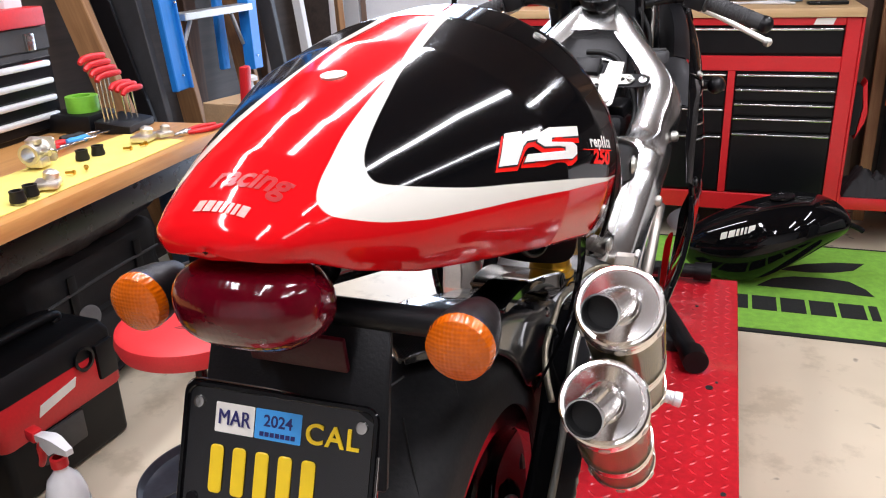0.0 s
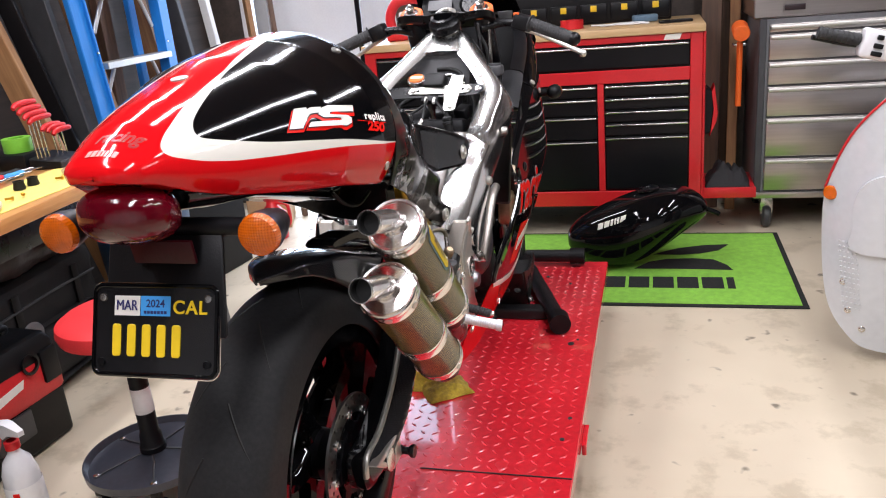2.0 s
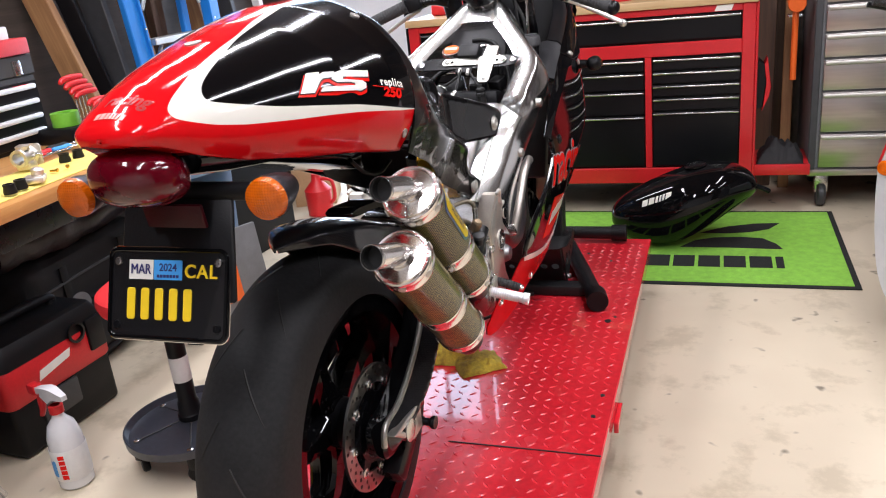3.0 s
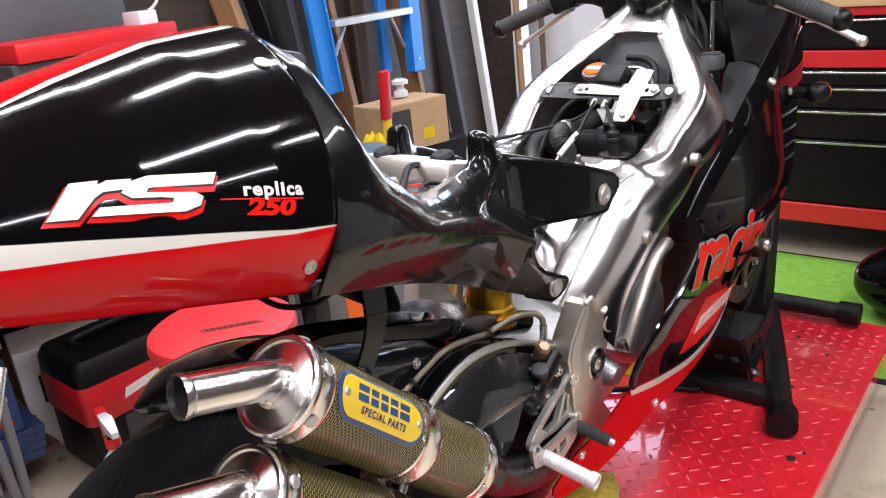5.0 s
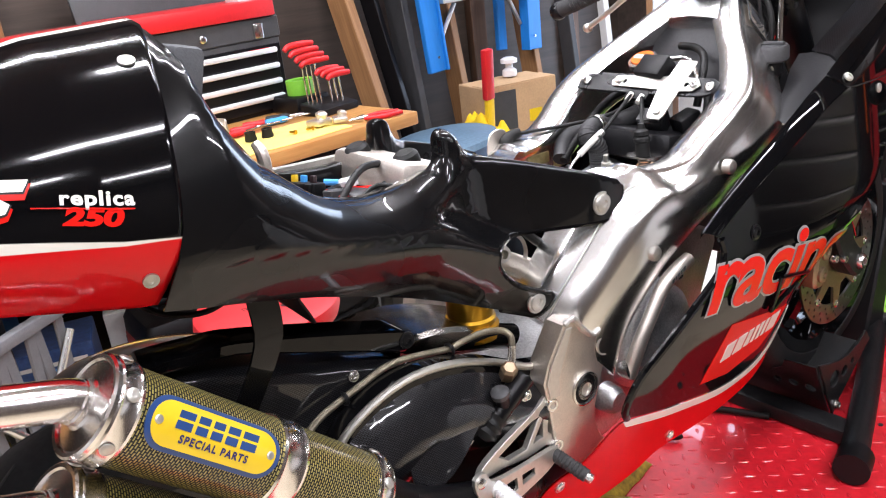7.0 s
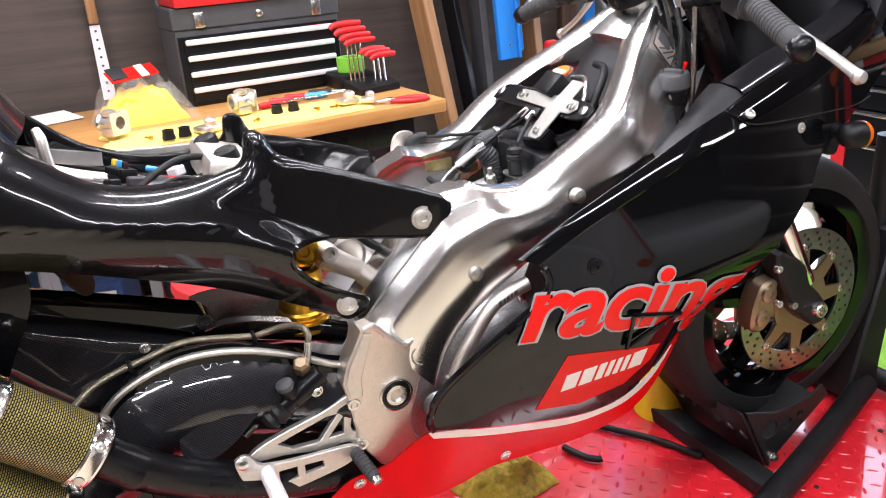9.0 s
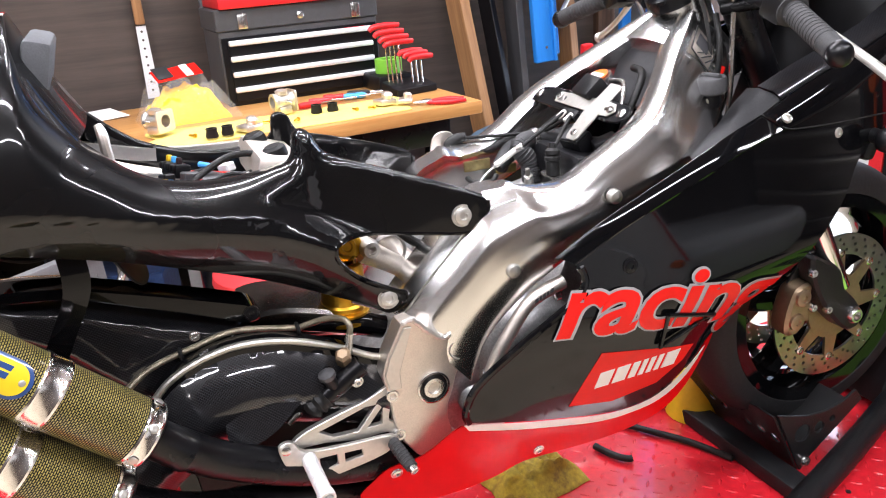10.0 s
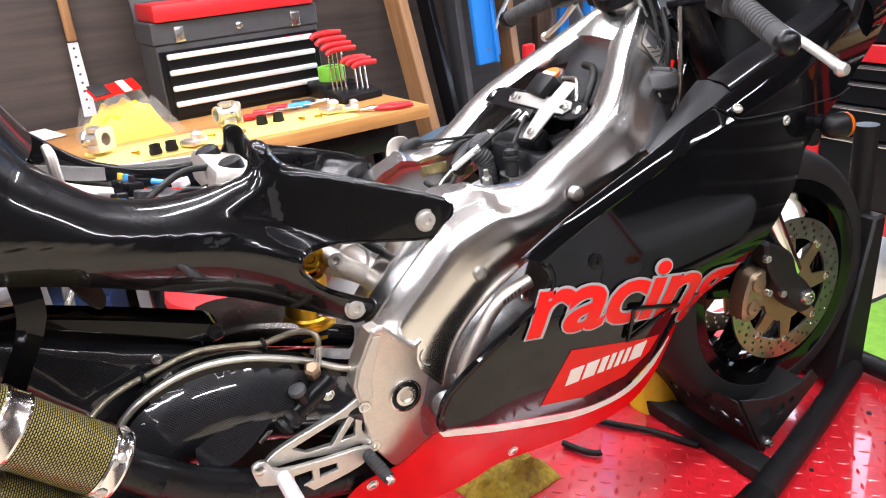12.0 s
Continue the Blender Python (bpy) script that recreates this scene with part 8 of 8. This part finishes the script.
db = part("duffel_bag", soft_box((.36, .5, .36), pose(0, 0, 0), .015, 12), M["black_cloth"], None, "black nylon duffel bag under the bench")
db.matrix_world = pose(-1.78, -.52, FLOOR_Z + .001)
tagged(db, category="bag")
rg = part("bag_badge", lathe([(0, .004), (.032, .004), (.036, .002), (.038, 0)], (-1.500, .86, .075), (1, -.25, .1), 28), M["grey_plastic"], None, "round grey badge on the black bag")
tagged(rg, category="badge")


def carton(name, m, size, mat, label, face=None, cat="box"):
    ob = empty(name, m)
    tagged(ob, label, cat)
    w, d, h = size
    part("carton_body", box((w, d, h), pose(0, 0, h / 2 + .001), .003, 1), mat, ob)
    part("carton_flap", box((w * .49, d * .98, .003), pose(w * .25, 0, h + .0032), .001, 1), mat, ob)
    for fm, y, z, fw, fh in face or ():
        part("printed_panel", box((.002, fw, fh), pose(w / 2 + .0012, y, z), .0005, 1), fm, ob)
    return ob


SH = FLOOR_Z + .12
carton("carton", pose(-1.69, .46, FLOOR_Z, 0, 0, -18), (.20, .26, .325), M["paper"], "white printed carton under the bench", ((M["ink_black"], 0, .20, .16, .09), (M["decal_yellow"], .05, .26, .05, .04)))
carton("carton", pose(-1.94, .56, FLOOR_Z, 0, 0, -10), (.25, .30, .41), M["cardboard"], "brown cardboard carton under the bench")
for k in range(4):
    bk = part("magazine", box((.22, .29, .022), pose(0, 0, .011), .002, 1), M["blue_box"], None, "blue printed magazine in a stack under the bench")
    bk.matrix_world = pose(-1.56 + .008 * k, .14 - .006 * k, -.085 + .0225 * k, 0, 0, -20 + 5 * k)
    tagged(bk, category="magazine", group="magazines under the bench")
bb = carton("battery_carton", pose(-1.56, .12, .006, 0, 0, -18), (.20, .26, .14), M["blue_box"], "dark blue printed carton on the magazines", ((M["paper"], .0, .10, .22, .012), (M["decal_red"], 0, .03, .22, .010), (M["sticker_blue"], .05, .07, .08, .03)))
pl_ = structure("shelf_mid", box((.55, .55, .018), pose(-1.72, .02, -.095), .003), M["stud_dark"], "dark shelf board under the bench")
dr = part("drum", lathe([(0, 0), (.13, 0), (.135, .01), (.13, .02), (.13, .28), (.136, .29), (.136, .31), (.10, .33), (0, .33)], (0, 0, 0), (0, 0, 1), 40), M["bucket_blue"], None, "blue plastic drum under the bench")
dr.matrix_world = pose(-1.84, -.02, -.085)
tagged(dr, category="drum")
yb = part("oil_can", box((.16, .20, .30), pose(0, 0, .15), .02, 3), M["yellow_plastic"], None, "yellow plastic can on the floor")
yb.matrix_world = pose(-1.25, -.28, FLOOR_Z + .001, 0, 0, 10)
tagged(yb, category="can")


def folding_trestle():
    ob = empty("folding_trestle", pose(-1.10, -.02, FLOOR_Z + .001, 0, 0, 35))
    tagged(ob, "grey steel slatted folding trestle beside the bench", "trestle")
    for k in range(7):
        part("slat", box((.010, .030, .54), pose(0, -.15 + k * .048, .28, 6 * (k % 2) - 3, 0, 0), .003, 1), M["grey_plastic"], ob)
    for s in (1, -1):
        part("cross_bar", tube([(.015, -.17, .28 + s * .2), (.020, .16, .28 - s * .22)], .010, 10, 1), M["steel"], ob)
    part("top_bar", box((.03, .36, .03), pose(.006, 0, .555), .004), M["grey_plastic"], ob)
    part("foot_bar", box((.03, .36, .02), pose(.006, 0, .0105), .004), M["grey_plastic"], ob)
    return ob


folding_trestle()


def shop_vac():
    ob = empty("wet_dry_vacuum", pose(-1.435, .535, FLOOR_Z + .001, 0, 0, -3) @ Matrix.Scale(.98, 4))
    tagged(ob, "red and black boxy wet and dry vacuum on the floor", "vacuum")
    part("tank", box((.26, .40, .20), pose(0, 0, .10), .02, 3), M["black_plastic"], ob)
    part("red_band", skin([[(x, y, z) for x, y in rounded(.272 - t, .412 - t, .025)] for z, t in ((.17, .01), (.18, 0), (.285, 0), (.295, .01))]), M["red_plastic"], ob, "red housing band")
    part("lid", skin([[(x, y, z) for x, y in rounded(.27 - t, .41 - t, .03)] for z, t in ((.294, .0), (.34, .005), (.365, .03), (.372, .06))]), M["black_plastic"], ob, "black top lid")
    part("handle", tube([(0, -.13, .365), (0, -.12, .392), (0, .12, .392), (0, .13, .365)], .015, 12), M["black_plastic"], ob)
    part("logo", slab([(-.07, -.018), (.055, .004), (.065, .030), (-.060, .012)], .002, lambda u, v, h: (.1365 + h, u - .02, .235 + v)), M["decal_white"], ob, "white slanted logo")
    part("latch", box((.022, .07, .11), pose(.135, .155, .265), .008, 2), M["black_plastic"], ob)
    part("front_panel", box((.012, .15, .09), pose(.133, -.03, .12), .008, 2), M["dark_grey"], ob)
    part("port", lathe([(.030, 0), (.034, .015), (.026, .016), (.024, -.01), (0, -.01)], (.13, .08, .30), (1, 0, 0), 24), M["black_metal"], ob)
    return ob


shop_vac()


def spray_bottle():
    ob = empty("spray_bottle", pose(-1.088, .280, FLOOR_Z + .001, 0, 0, 165) @ Matrix.Scale(1.03, 4))
    tagged(ob, "white plastic spray bottle with a red trigger on the floor", "bottle")
    part("bottle", lathe([(0, 0), (.040, 0), (.045, .006), (.046, .10), (.044, .15), (.034, .185), (.018, .205), (.014, .215), (.014, .225)], (0, 0, 0), (0, 0, 1), 36), M["white_gloss"], ob)
    part("collar", lathe([(.014, .218), (.0185, .219), (.0185, .240), (.012, .242)], (0, 0, 0), (0, 0, 1), 24), M["red_plastic"], ob)
    part("head", skin([[(x, y * w, z) for x, y, z in ((.03 * a + b, -1, c), (.03 * a + b, 1, c), (.03 * a + b, 1, c - d), (.03 * a + b, -1, c - d))] for a, b, c, d, w in ((-1, -.025, .280, .014, .008), (0, -.01, .292, .03, .013), (0, .012, .292, .045, .014), (1, .03, .282, .018, .010), (1, .045, .278, .012, .008))]), M["white_gloss"], ob)
    part("nozzle", box((.036, .028, .030), pose(.082, 0, .272), .006), M["red_plastic"], ob)
    part("trigger", tube([(.045, 0, .268), (.062, 0, .245), (.068, 0, .215), (.082, 0, .190)], [.012, .011, .009, .007], 10), M["red_plastic"], ob)
    part("label", lathe([(.0465, .03), (.0472, .032), (.0472, .12), (.0465, .122)], (0, 0, 0), (0, 0, 1), 36), M["paper"], ob)
    part("label_bars", bars_bm([.012, .012, .012, .012, .012], .016, .003, lambda u, v, h: ((.0476 + h) * math.cos(v / .047 + 2.15), (.0476 + h) * math.sin(v / .047 + 2.15), .075 + u), .001), M["decal_red"], ob, "red bars on the label")
    part("label_blue", panel(rounded(.05, .05, .004), lambda u, v, d: ((.0478 - d) * math.cos(u / .047 + 1.2), (.0478 - d) * math.sin(u / .047 + 1.2), .07 + v), .01, .0005), M["sticker_blue"], ob)
    return ob


spray_bottle()


def stool():
    ob = empty("rolling_stool", pose(-.815, .475, FLOOR_Z))
    tagged(ob, "rolling stool with round red vinyl seat and black tray base", "stool")
    zs = .345 - FLOOR_Z
    part("seat", lathe([(0, 0), (.150, 0), (.168, -.012), (.172, -.032), (.165, -.052), (.140, -.062), (0, -.062)], (0, 0, zs), (0, 0, 1), 56), M["red_vinyl"], ob, "red vinyl seat")
    part("seat_print", slab(rounded(.14, .030, .002), .0006, lambda u, v, h: (.05 + v * .7 + u * .6, u * .75 - .01, zs + .0002 + h), [rounded(.135, .025, .002)]), M["ink_black"], ob, "thin black printed frame")
    part("print_bars", bars_bm([.010] * 9, .014, .004, lambda u, v, h: (.05 + v * .7 + u * .6, u * .75 - .01, zs + .0004 + h), .0005), M["ink_black"], ob)
    part("seat_pan", lathe([(.11, -.062), (.09, -.078), (.03, -.085)], (0, 0, zs), (0, 0, 1), 32), M["black_metal"], ob)
    part("piston", tube([(0, 0, zs - .08), (0, 0, .32)], .014, 18, 1), M["black_metal"], ob)
    part("sleeve", lathe([(.014, .38), (.025, .378), (.026, .36), (.026, .18), (.030, .17), (.032, .14), (.036, .135), (.036, .12), (0, .12)], (0, 0, 0), (0, 0, 1), 28), M["black_plastic"], ob)
    part("paper_band", lathe([(.0264, .24), (.0268, .241), (.0268, .315), (.0264, .316)], (0, 0, 0), (0, 0, 1), 28), M["paper"], ob, "pale paper label round the sleeve")
    part("tray", lathe([(0, .110), (.03, .118), (.17, .098), (.178, .098), (.186, .116), (.190, .116), (.188, .092), (.17, .085), (0, .085)], (0, 0, 0), (0, 0, 1), 56), M["tray_dark"], ob, "round dark tray base")
    for k in range(5):
        a = 2 * math.pi * k / 5 + .25
        part("rib", box((.13, .006, .004), pose(.10 * math.cos(a), .10 * math.sin(a), .111, 0, 7, math.degrees(a)), .001, 1), M["dark_grey"], ob)
        part("tray_bolt", lathe([(.009, 0), (.009, .006), (.004, .008), (0, .008)], (.158 * math.cos(a), .158 * math.sin(a), .100), (0, 0, 1), 12), M["steel"], ob)
        part("castor", lathe([(0, -.010), (.022, -.010), (.026, -.005), (.026, .005), (.022, .010), (0, .010)], (.158 * math.cos(a), .158 * math.sin(a) + .01, .026), (math.cos(a), math.sin(a), 0), 20), M["black_plastic"], ob)
        part("castor_fork", box((.024, .026, .04), pose(.158 * math.cos(a), .158 * math.sin(a), .064), .005), M["black_metal"], ob)
    return ob


stool()

# ---- behind the bench end ----
bin_ = part("storage_bin", lathe([(0, 0), (.17, 0), (.20, .55), (.205, .56), (.19, .56), (0, .54)], (0, 0, 0), (0, 0, 1), 40), M["bucket_blue"], None, "tall dark blue storage bin beside the bench")
bin_.matrix_world = pose(-1.55, 1.62, FLOOR_Z + .001)
tagged(bin_, category="bin")
lid = part("lid", lathe([(.0, .050), (.10, .046), (.19, .030), (.215, .02), (.222, .0), (.21, -.004), (0, .0)], (0, 0, 0), (0, 0, 1), 40), M["lid_blue"], bin_, "pale grey blue lid")
lid.matrix_basis = pose(.05, -.02, .566, 4, -3)

cb_ = carton("carton", pose(-1.62, 2.08, .315, 0, 0, -12), (.22, .34, .20), M["cardboard"], "brown cardboard carton with a dark printed corner", ((M["dark_grey"], -.09, .10, .12, .16), (M["decal_yellow"], .06, .06, .06, .05)))
st = carton("crate_stack", pose(-1.70, 2.08, FLOOR_Z, 0, 0, -8), (.36, .60, .51), M["black_plastic"], "black storage crates stacked by the wall", (), "crate")
bt = part("small_bottle", lathe([(0, 0), (.030, 0), (.032, .01), (.030, .025), (.016, .035), (.016, .05), (.036, .055), (.036, .07), (.02, .078), (0, .078)], (0, 0, 0), (0, 0, 1), 28), M["white_gloss"], None, "white capped bottle on the cardboard carton")
bt.matrix_world = pose(-1.65, 2.13, .5225)
tagged(bt, category="bottle")
lv = empty("spirit_level", pose(-1.56, 1.90, FLOOR_Z))
tagged(lv, "yellow and red spirit level standing by the bench", "level")
part("beam", box((.022, .036, .72), pose(0, 0, .36, 3, 7), .003), M["yellow_plastic"], lv)
part("grip_end", box((.030, .046, .20), pose(.052, -.025, .78, 3, 7), .008, 2), M["red_plastic"], lv)
crumple("yellow_packet", -1.60, 1.90, .315, .22, .16, .12, M["yellow_cloth"], "yellow packet on the black crates", "packet", 41)
crumple("red_glove", -1.60, 1.83, .312, .14, .10, .05, M["red_vinyl"], "red rubber glove on the crates", "glove", 42)

sg = empty("hours_sign", pose(-1.24, 1.30, FLOOR_Z + .001, 0, 0, -25))
tagged(sg, "grey board with an orange notice leaning beside the bench", "board")
part("board", box((.02, .42, .36), pose(0, 0, .18, 0, -8), .003), M["grey_plastic"], sg)
part("notice", box((.004, .12, .24), pose(.012, .02, .20, 0, -8), .001), M["orange"], sg, "orange paper notice")
part("notice_bars", bars_bm([.05, .07, .04], .018, .012, lambda u, v, h: (.0155 + h, .02 + v * 3, .20 + u), .001), M["ink_black"], sg)
carton("carton", pose(-1.66, 2.98, FLOOR_Z, 0, 0, 20), (.24, .30, .22), M["cardboard"], "pale brown cardboard carton on the floor by the doorway")
rj = part("red_jug", join(lathe([(0, 0), (.07, 0), (.075, .14), (.03, .19), (.025, .23), (0, .23)], (0, 0, 0), (0, 0, 1), 28), tube([(.02, 0, .2), (.09, 0, .19), (.10, 0, .10), (.07, 0, .06)], .010, 10)), M["red_plastic"], None, "red plastic jug on the floor")
rj.matrix_world = pose(-1.50, 2.68, FLOOR_Z + .007)
tagged(rj, category="jug")

# ---- removed black fuel tank on the mat ----
def fuel_tank():
    ob = empty("fuel_tank", pose(.47, 2.285, FLOOR_Z + .010, 0, 0, 6))
    tagged(ob, "gloss black motorcycle fuel tank standing on the green mat", "fuel tank")
    rings = []
    for x, w, zl, zh, sh_ in ((-.305, .03, .11, .155, 0), (-.29, .065, .075, .185, 0), (-.24, .105, .035, .225, 0), (-.17, .135, .010, .262, 0), (-.10, .155, .0, .293, 0), (-.03, .170, .006, .320, 0), (.04, .175, .035, .338, 0), (.11, .170, .080, .350, 0), (.17, .150, .125, .352, 0), (.23, .120, .170, .335, 0), (.275, .085, .200, .305, 0), (.30, .04, .225, .27, 0)):
        zm, hh = (zl + zh) / 2, (zh - zl) / 2
        rings.append([(x, w * np.sign(math.cos(a)) * abs(math.cos(a)) ** .8 * (1 if math.sin(a) > 0 else 1 - .42 * min(1, max(0, x + .12) / .2) * abs(math.sin(a))), zm + hh * np.sign(math.sin(a)) * abs(math.sin(a)) ** .9) for a in np.linspace(0, 2 * math.pi, 36, endpoint=False)])
    body = part("shell", skin([spline_ring for spline_ring in rings]), M["black_gloss"], ob, "", 80)
    sub = body.modifiers.new("smooth", "SUBSURF")
    sub.levels = sub.render_levels = 1
    part("filler_cap", lathe([(.045, 0), (.045, .006), (.038, .010), (.02, .011), (.018, .008), (0, .008)], (.05, 0, .340), (-.15, 0, 1), 32), M["black_metal"], ob)
    part("mount", tube([(.29, 0, .245), (.335, 0, .225), (.35, 0, .215)], .010, 10), M["black_metal"], ob)
    part("logo", bars_bm([.022, .022, .010, .008, .008, .022], .022, .005, lambda u, v, h: (-.115 + u, -.128 - .10 * u + .5 * v, .236 + v + .35 * u + h), .001, .2), M["decal_white"], ob, "white block logo")
    return ob


fuel_tank()

# ---- pale grey scooter parked to the side ----
def scooter():
    o = Vector((1.078, 1.429, 0))
    e = Vector((.975, -.22, 0)).normalized()
    n = Vector((.22, .975, 0))
    ob = empty("scooter", pose(1.5, 1.4, FLOOR_Z))
    tagged(ob, "pale grey step-through scooter parked beside the lift", "scooter")
    base = Vector((1.5, 1.4, FLOOR_Z))

    def to(u, v, d):
        return o + e * u + n * (d + .55 * max(0, .12 - u) ** 2 * 8 + .06 * (v - .3) ** 2) + Vector((0, 0, v)) - base
    edge = [(.18, .70), (.10, .62), (.045, .54), (.005, .44), (-.018, .36), (-.020, .22), (-.006, .06), (.02, -.04), (.07, -.11), (.14, -.16), (.30, -.17), (.62, -.17), (.70, .0), (.66, .40), (.55, .66), (.36, .74)]
    part("leg_shield", panel(spline(edge, 4, True), to, .04, .012), M["scooter"], ob, "pale grey leg shield")
    part("red_piping", tube([to(u, v, -.002) for u, v in edge[0:5]], .004, 8, 3), M["red_plastic"], ob, "red edge piping")
    part("side_panel", panel(spline([(.075, .36), (.13, .42), (.30, .44), (.52, .42), (.50, .20), (.10, .17), (.07, .26)], 4, True), lambda u, v, d: to(u, v, d - .012), .04, .01), M["scooter"], ob)
    part("reflector", lathe([(0, .010), (.020, .008), (.024, 0)], to(.0, .349, -.004), (-.5, -.85, 0), 24), M["lens_amber"], ob, "round amber reflector")
    for k in range(14):
        for j in range(5):
            part("grip_stud", lathe([(.004, 0), (.003, .002), (0, .0025)], to(.035 + j * .012 + k * .002, .20 - k * .017, -.001), (-.22, -.97, 0), 6), M["scooter"], ob)
    for u, v in ((.055, .065), (.075, -.03), (.12, -.09)):
        part("floor_screw", bolt_bm(to(u, v, -.001), (-.22, -.97, .1), .009), M["steel"], ob)
    part("body", box((.55, .9, .5), pose(.12, .60, .32), .10, 4), M["scooter"], ob)
    for y in (-.15, 1.25):
        part("wheel", lathe([(.12, -.03), (.20, -.05), (.235, -.03), (.24, 0), (.235, .03), (.20, .05), (.12, .03), (.12, -.03)], (.28, y, .24), (1, 0, .0), 40), M["rubber"], ob)
    part("steering_column", tube([(.12, .02, .35), (.05, .05, .95), (.04, .05, .84 - FLOOR_Z)], .035, 16), M["scooter"], ob)
    zb = .80 - FLOOR_Z
    hb = part("handlebar", tube([(.30, .10, zb - .02), (.0, .05, zb - .03), (-.30, .05, zb + .01), (-.47, .05, zb + .05)], .011, 14), M["black_metal"], ob)
    part("grip", tube([(-.368, .05, zb + .024), (-.483, .05, zb + .053)], .0175, 20, 1), M["grip"], hb, "black rubber grip")
    for k in range(8):
        q = k / 7
        part("grip_ring", lathe([(.0172, -.003), (.0190, 0), (.0172, .003)], (-.375 - .10 * q, .05, zb + .0255 + .0255 * q), (-.97, 0, .25), 20), M["grip"], hb)
    sw = part("switch_box", box((.085, .07, .085), pose(-.325, .05, zb + .008, 0, 15, 0), .012, 3), M["white_gloss"], hb, "pale switch housing")
    for dz, w in ((.022, .018), (-.002, .026), (-.024, .030)):
        part("switch", box((w, .010, .014), pose(-.325 + dz * .2, .012, zb + .008 + dz, 0, 15, 0), .003), M["black_plastic"], sw)
    part("lever", tube([(-.34, .10, zb + .0), (-.40, .115, zb + .01), (-.49, .10, zb + .035)], .008, 10), M["black_metal"], hb)
    return ob


scooter()

# ---- things on and beside the tool chest ----
TOPZ = .775 + .0365
red_roll = part("tape_roll", lathe([(.035, 0), (.055, 0), (.055, .04), (.035, .04), (.035, 0)], (0, 0, 0), (0, 0, 1), 32), M["red_plastic"], None, "roll of red tape on the chest top")
red_roll.matrix_world = pose(.16, 2.83, TOPZ + .001)
tagged(red_roll, category="tape")
org = empty("bin_rack", pose(-.05, 3.12, TOPZ + .001))
tagged(org, "black parts rack with small yellow labels on the chest top", "rack")
part("rack_body", box((1.35, .16, .22), pose(0, 0, .11), .006), M["black_plastic"], org)
for k in range(9):
    part("bin_front", box((.13, .012, .085), pose(-.60 + k * .15, -.086, .055), .004), M["chest_black"], org)
    part("bin_label", box((.03, .003, .03), pose(-.60 + k * .15, -.0935, .075), .001), M["yellow_plastic"], org)
for k, (x, mt) in enumerate(((-.45, "red_plastic"), (-.2, "orange"), (.02, "red_plastic"), (.28, "sticker_blue"), (.42, "red_plastic"), (.58, "orange"))):
    dv = part("power_driver", join(box((.07, .12, .06), pose(0, 0, .03), .012, 2), tube([(0, .02, .05), (0, .0, .12), (0, -.05, .15)], [.022, .024, .03], 14)), M[mt], None, ("red" if "red" in mt else "orange" if mt == "orange" else "blue") + " cordless driver on the parts rack")
    dv.matrix_world = pose(x, 3.12, TOPZ + .2225, 0, 0, 20 * k)
    tagged(dv, category="driver", group="drivers on the rack")
for k, (pts, lab) in enumerate((([(.30, 2.80, 0), (.36, 2.84, 0), (.44, 2.81, 0), (.50, 2.86, 0), (.42, 2.90, 0)], "white cable lying on the chest top"), ([(.25, 2.87, 0), (.33, 2.83, 0), (.40, 2.88, 0), (.52, 2.80, 0)], "white cable lying on the chest top"))):
    wc = part("white_cable", tube([(x, y, TOPZ + .006) for x, y, z in pts], .005, 8), M["white_gloss"], None, lab)
    tagged(wc, category="cable", group="cables on the chest")
tl_ = part("teal_tool", box((.12, .05, .035), pose(0, 0, .018), .010, 2), M["lid_blue"], None, "teal plastic tool on the chest top")
tl_.matrix_world = pose(.50, 2.94, TOPZ + .001, 0, 0, 15)
tagged(tl_, category="tool")
ph = part("black_tool", box((.15, .05, .012), pose(0, 0, .006), .003), M["black_metal"], None, "flat black tool at the chest edge")
ph.matrix_world = pose(.64, 2.80, TOPZ + .001, 0, 0, 5)
tagged(ph, category="tool")
saw = empty("band_saw", pose(-.66, 2.90, TOPZ + .001, 0, 0, 10))
tagged(saw, "red portable work light with an arched handle on the chest", "work light")
part("handle_arch", tube([(-.10, 0, .03), (-.11, 0, .12), (-.06, 0, .19), (.06, 0, .19), (.11, 0, .12), (.10, 0, .03)], .026, 16), M["red_plastic"], saw)
part("base", box((.26, .14, .06), pose(0, 0, .03), .015, 2), M["red_plastic"], saw)
part("lamp_head", box((.12, .05, .08), pose(0, -.03, .10), .01, 2), M["white_gloss"], saw)
sc = crumple("mesh_cap", .885, 2.80, -.158 + .20, .20, .22, .11, M["black_cloth"], "black mesh cap on the red side shelf", "cap", 51)
hm_ = empty("dead_blow_hammer", pose(.93, 2.86, .40))
tagged(hm_, "orange dead-blow hammer hung head up between the cabinets", "hammer")
part("shaft", tube([(0, 0, 0), (0, 0, .30)], .014, 14, 1), M["orange"], hm_)
part("head", lathe([(0, -.05), (.034, -.05), (.038, -.045), (.038, .045), (.034, .05), (0, .05)], (0, -.02, .35), (0, 1, .2), 24), M["orange"], hm_)
part("hook", box((.06, .06, .012), pose(0, .03, .285), .003), M["steel"], hm_)
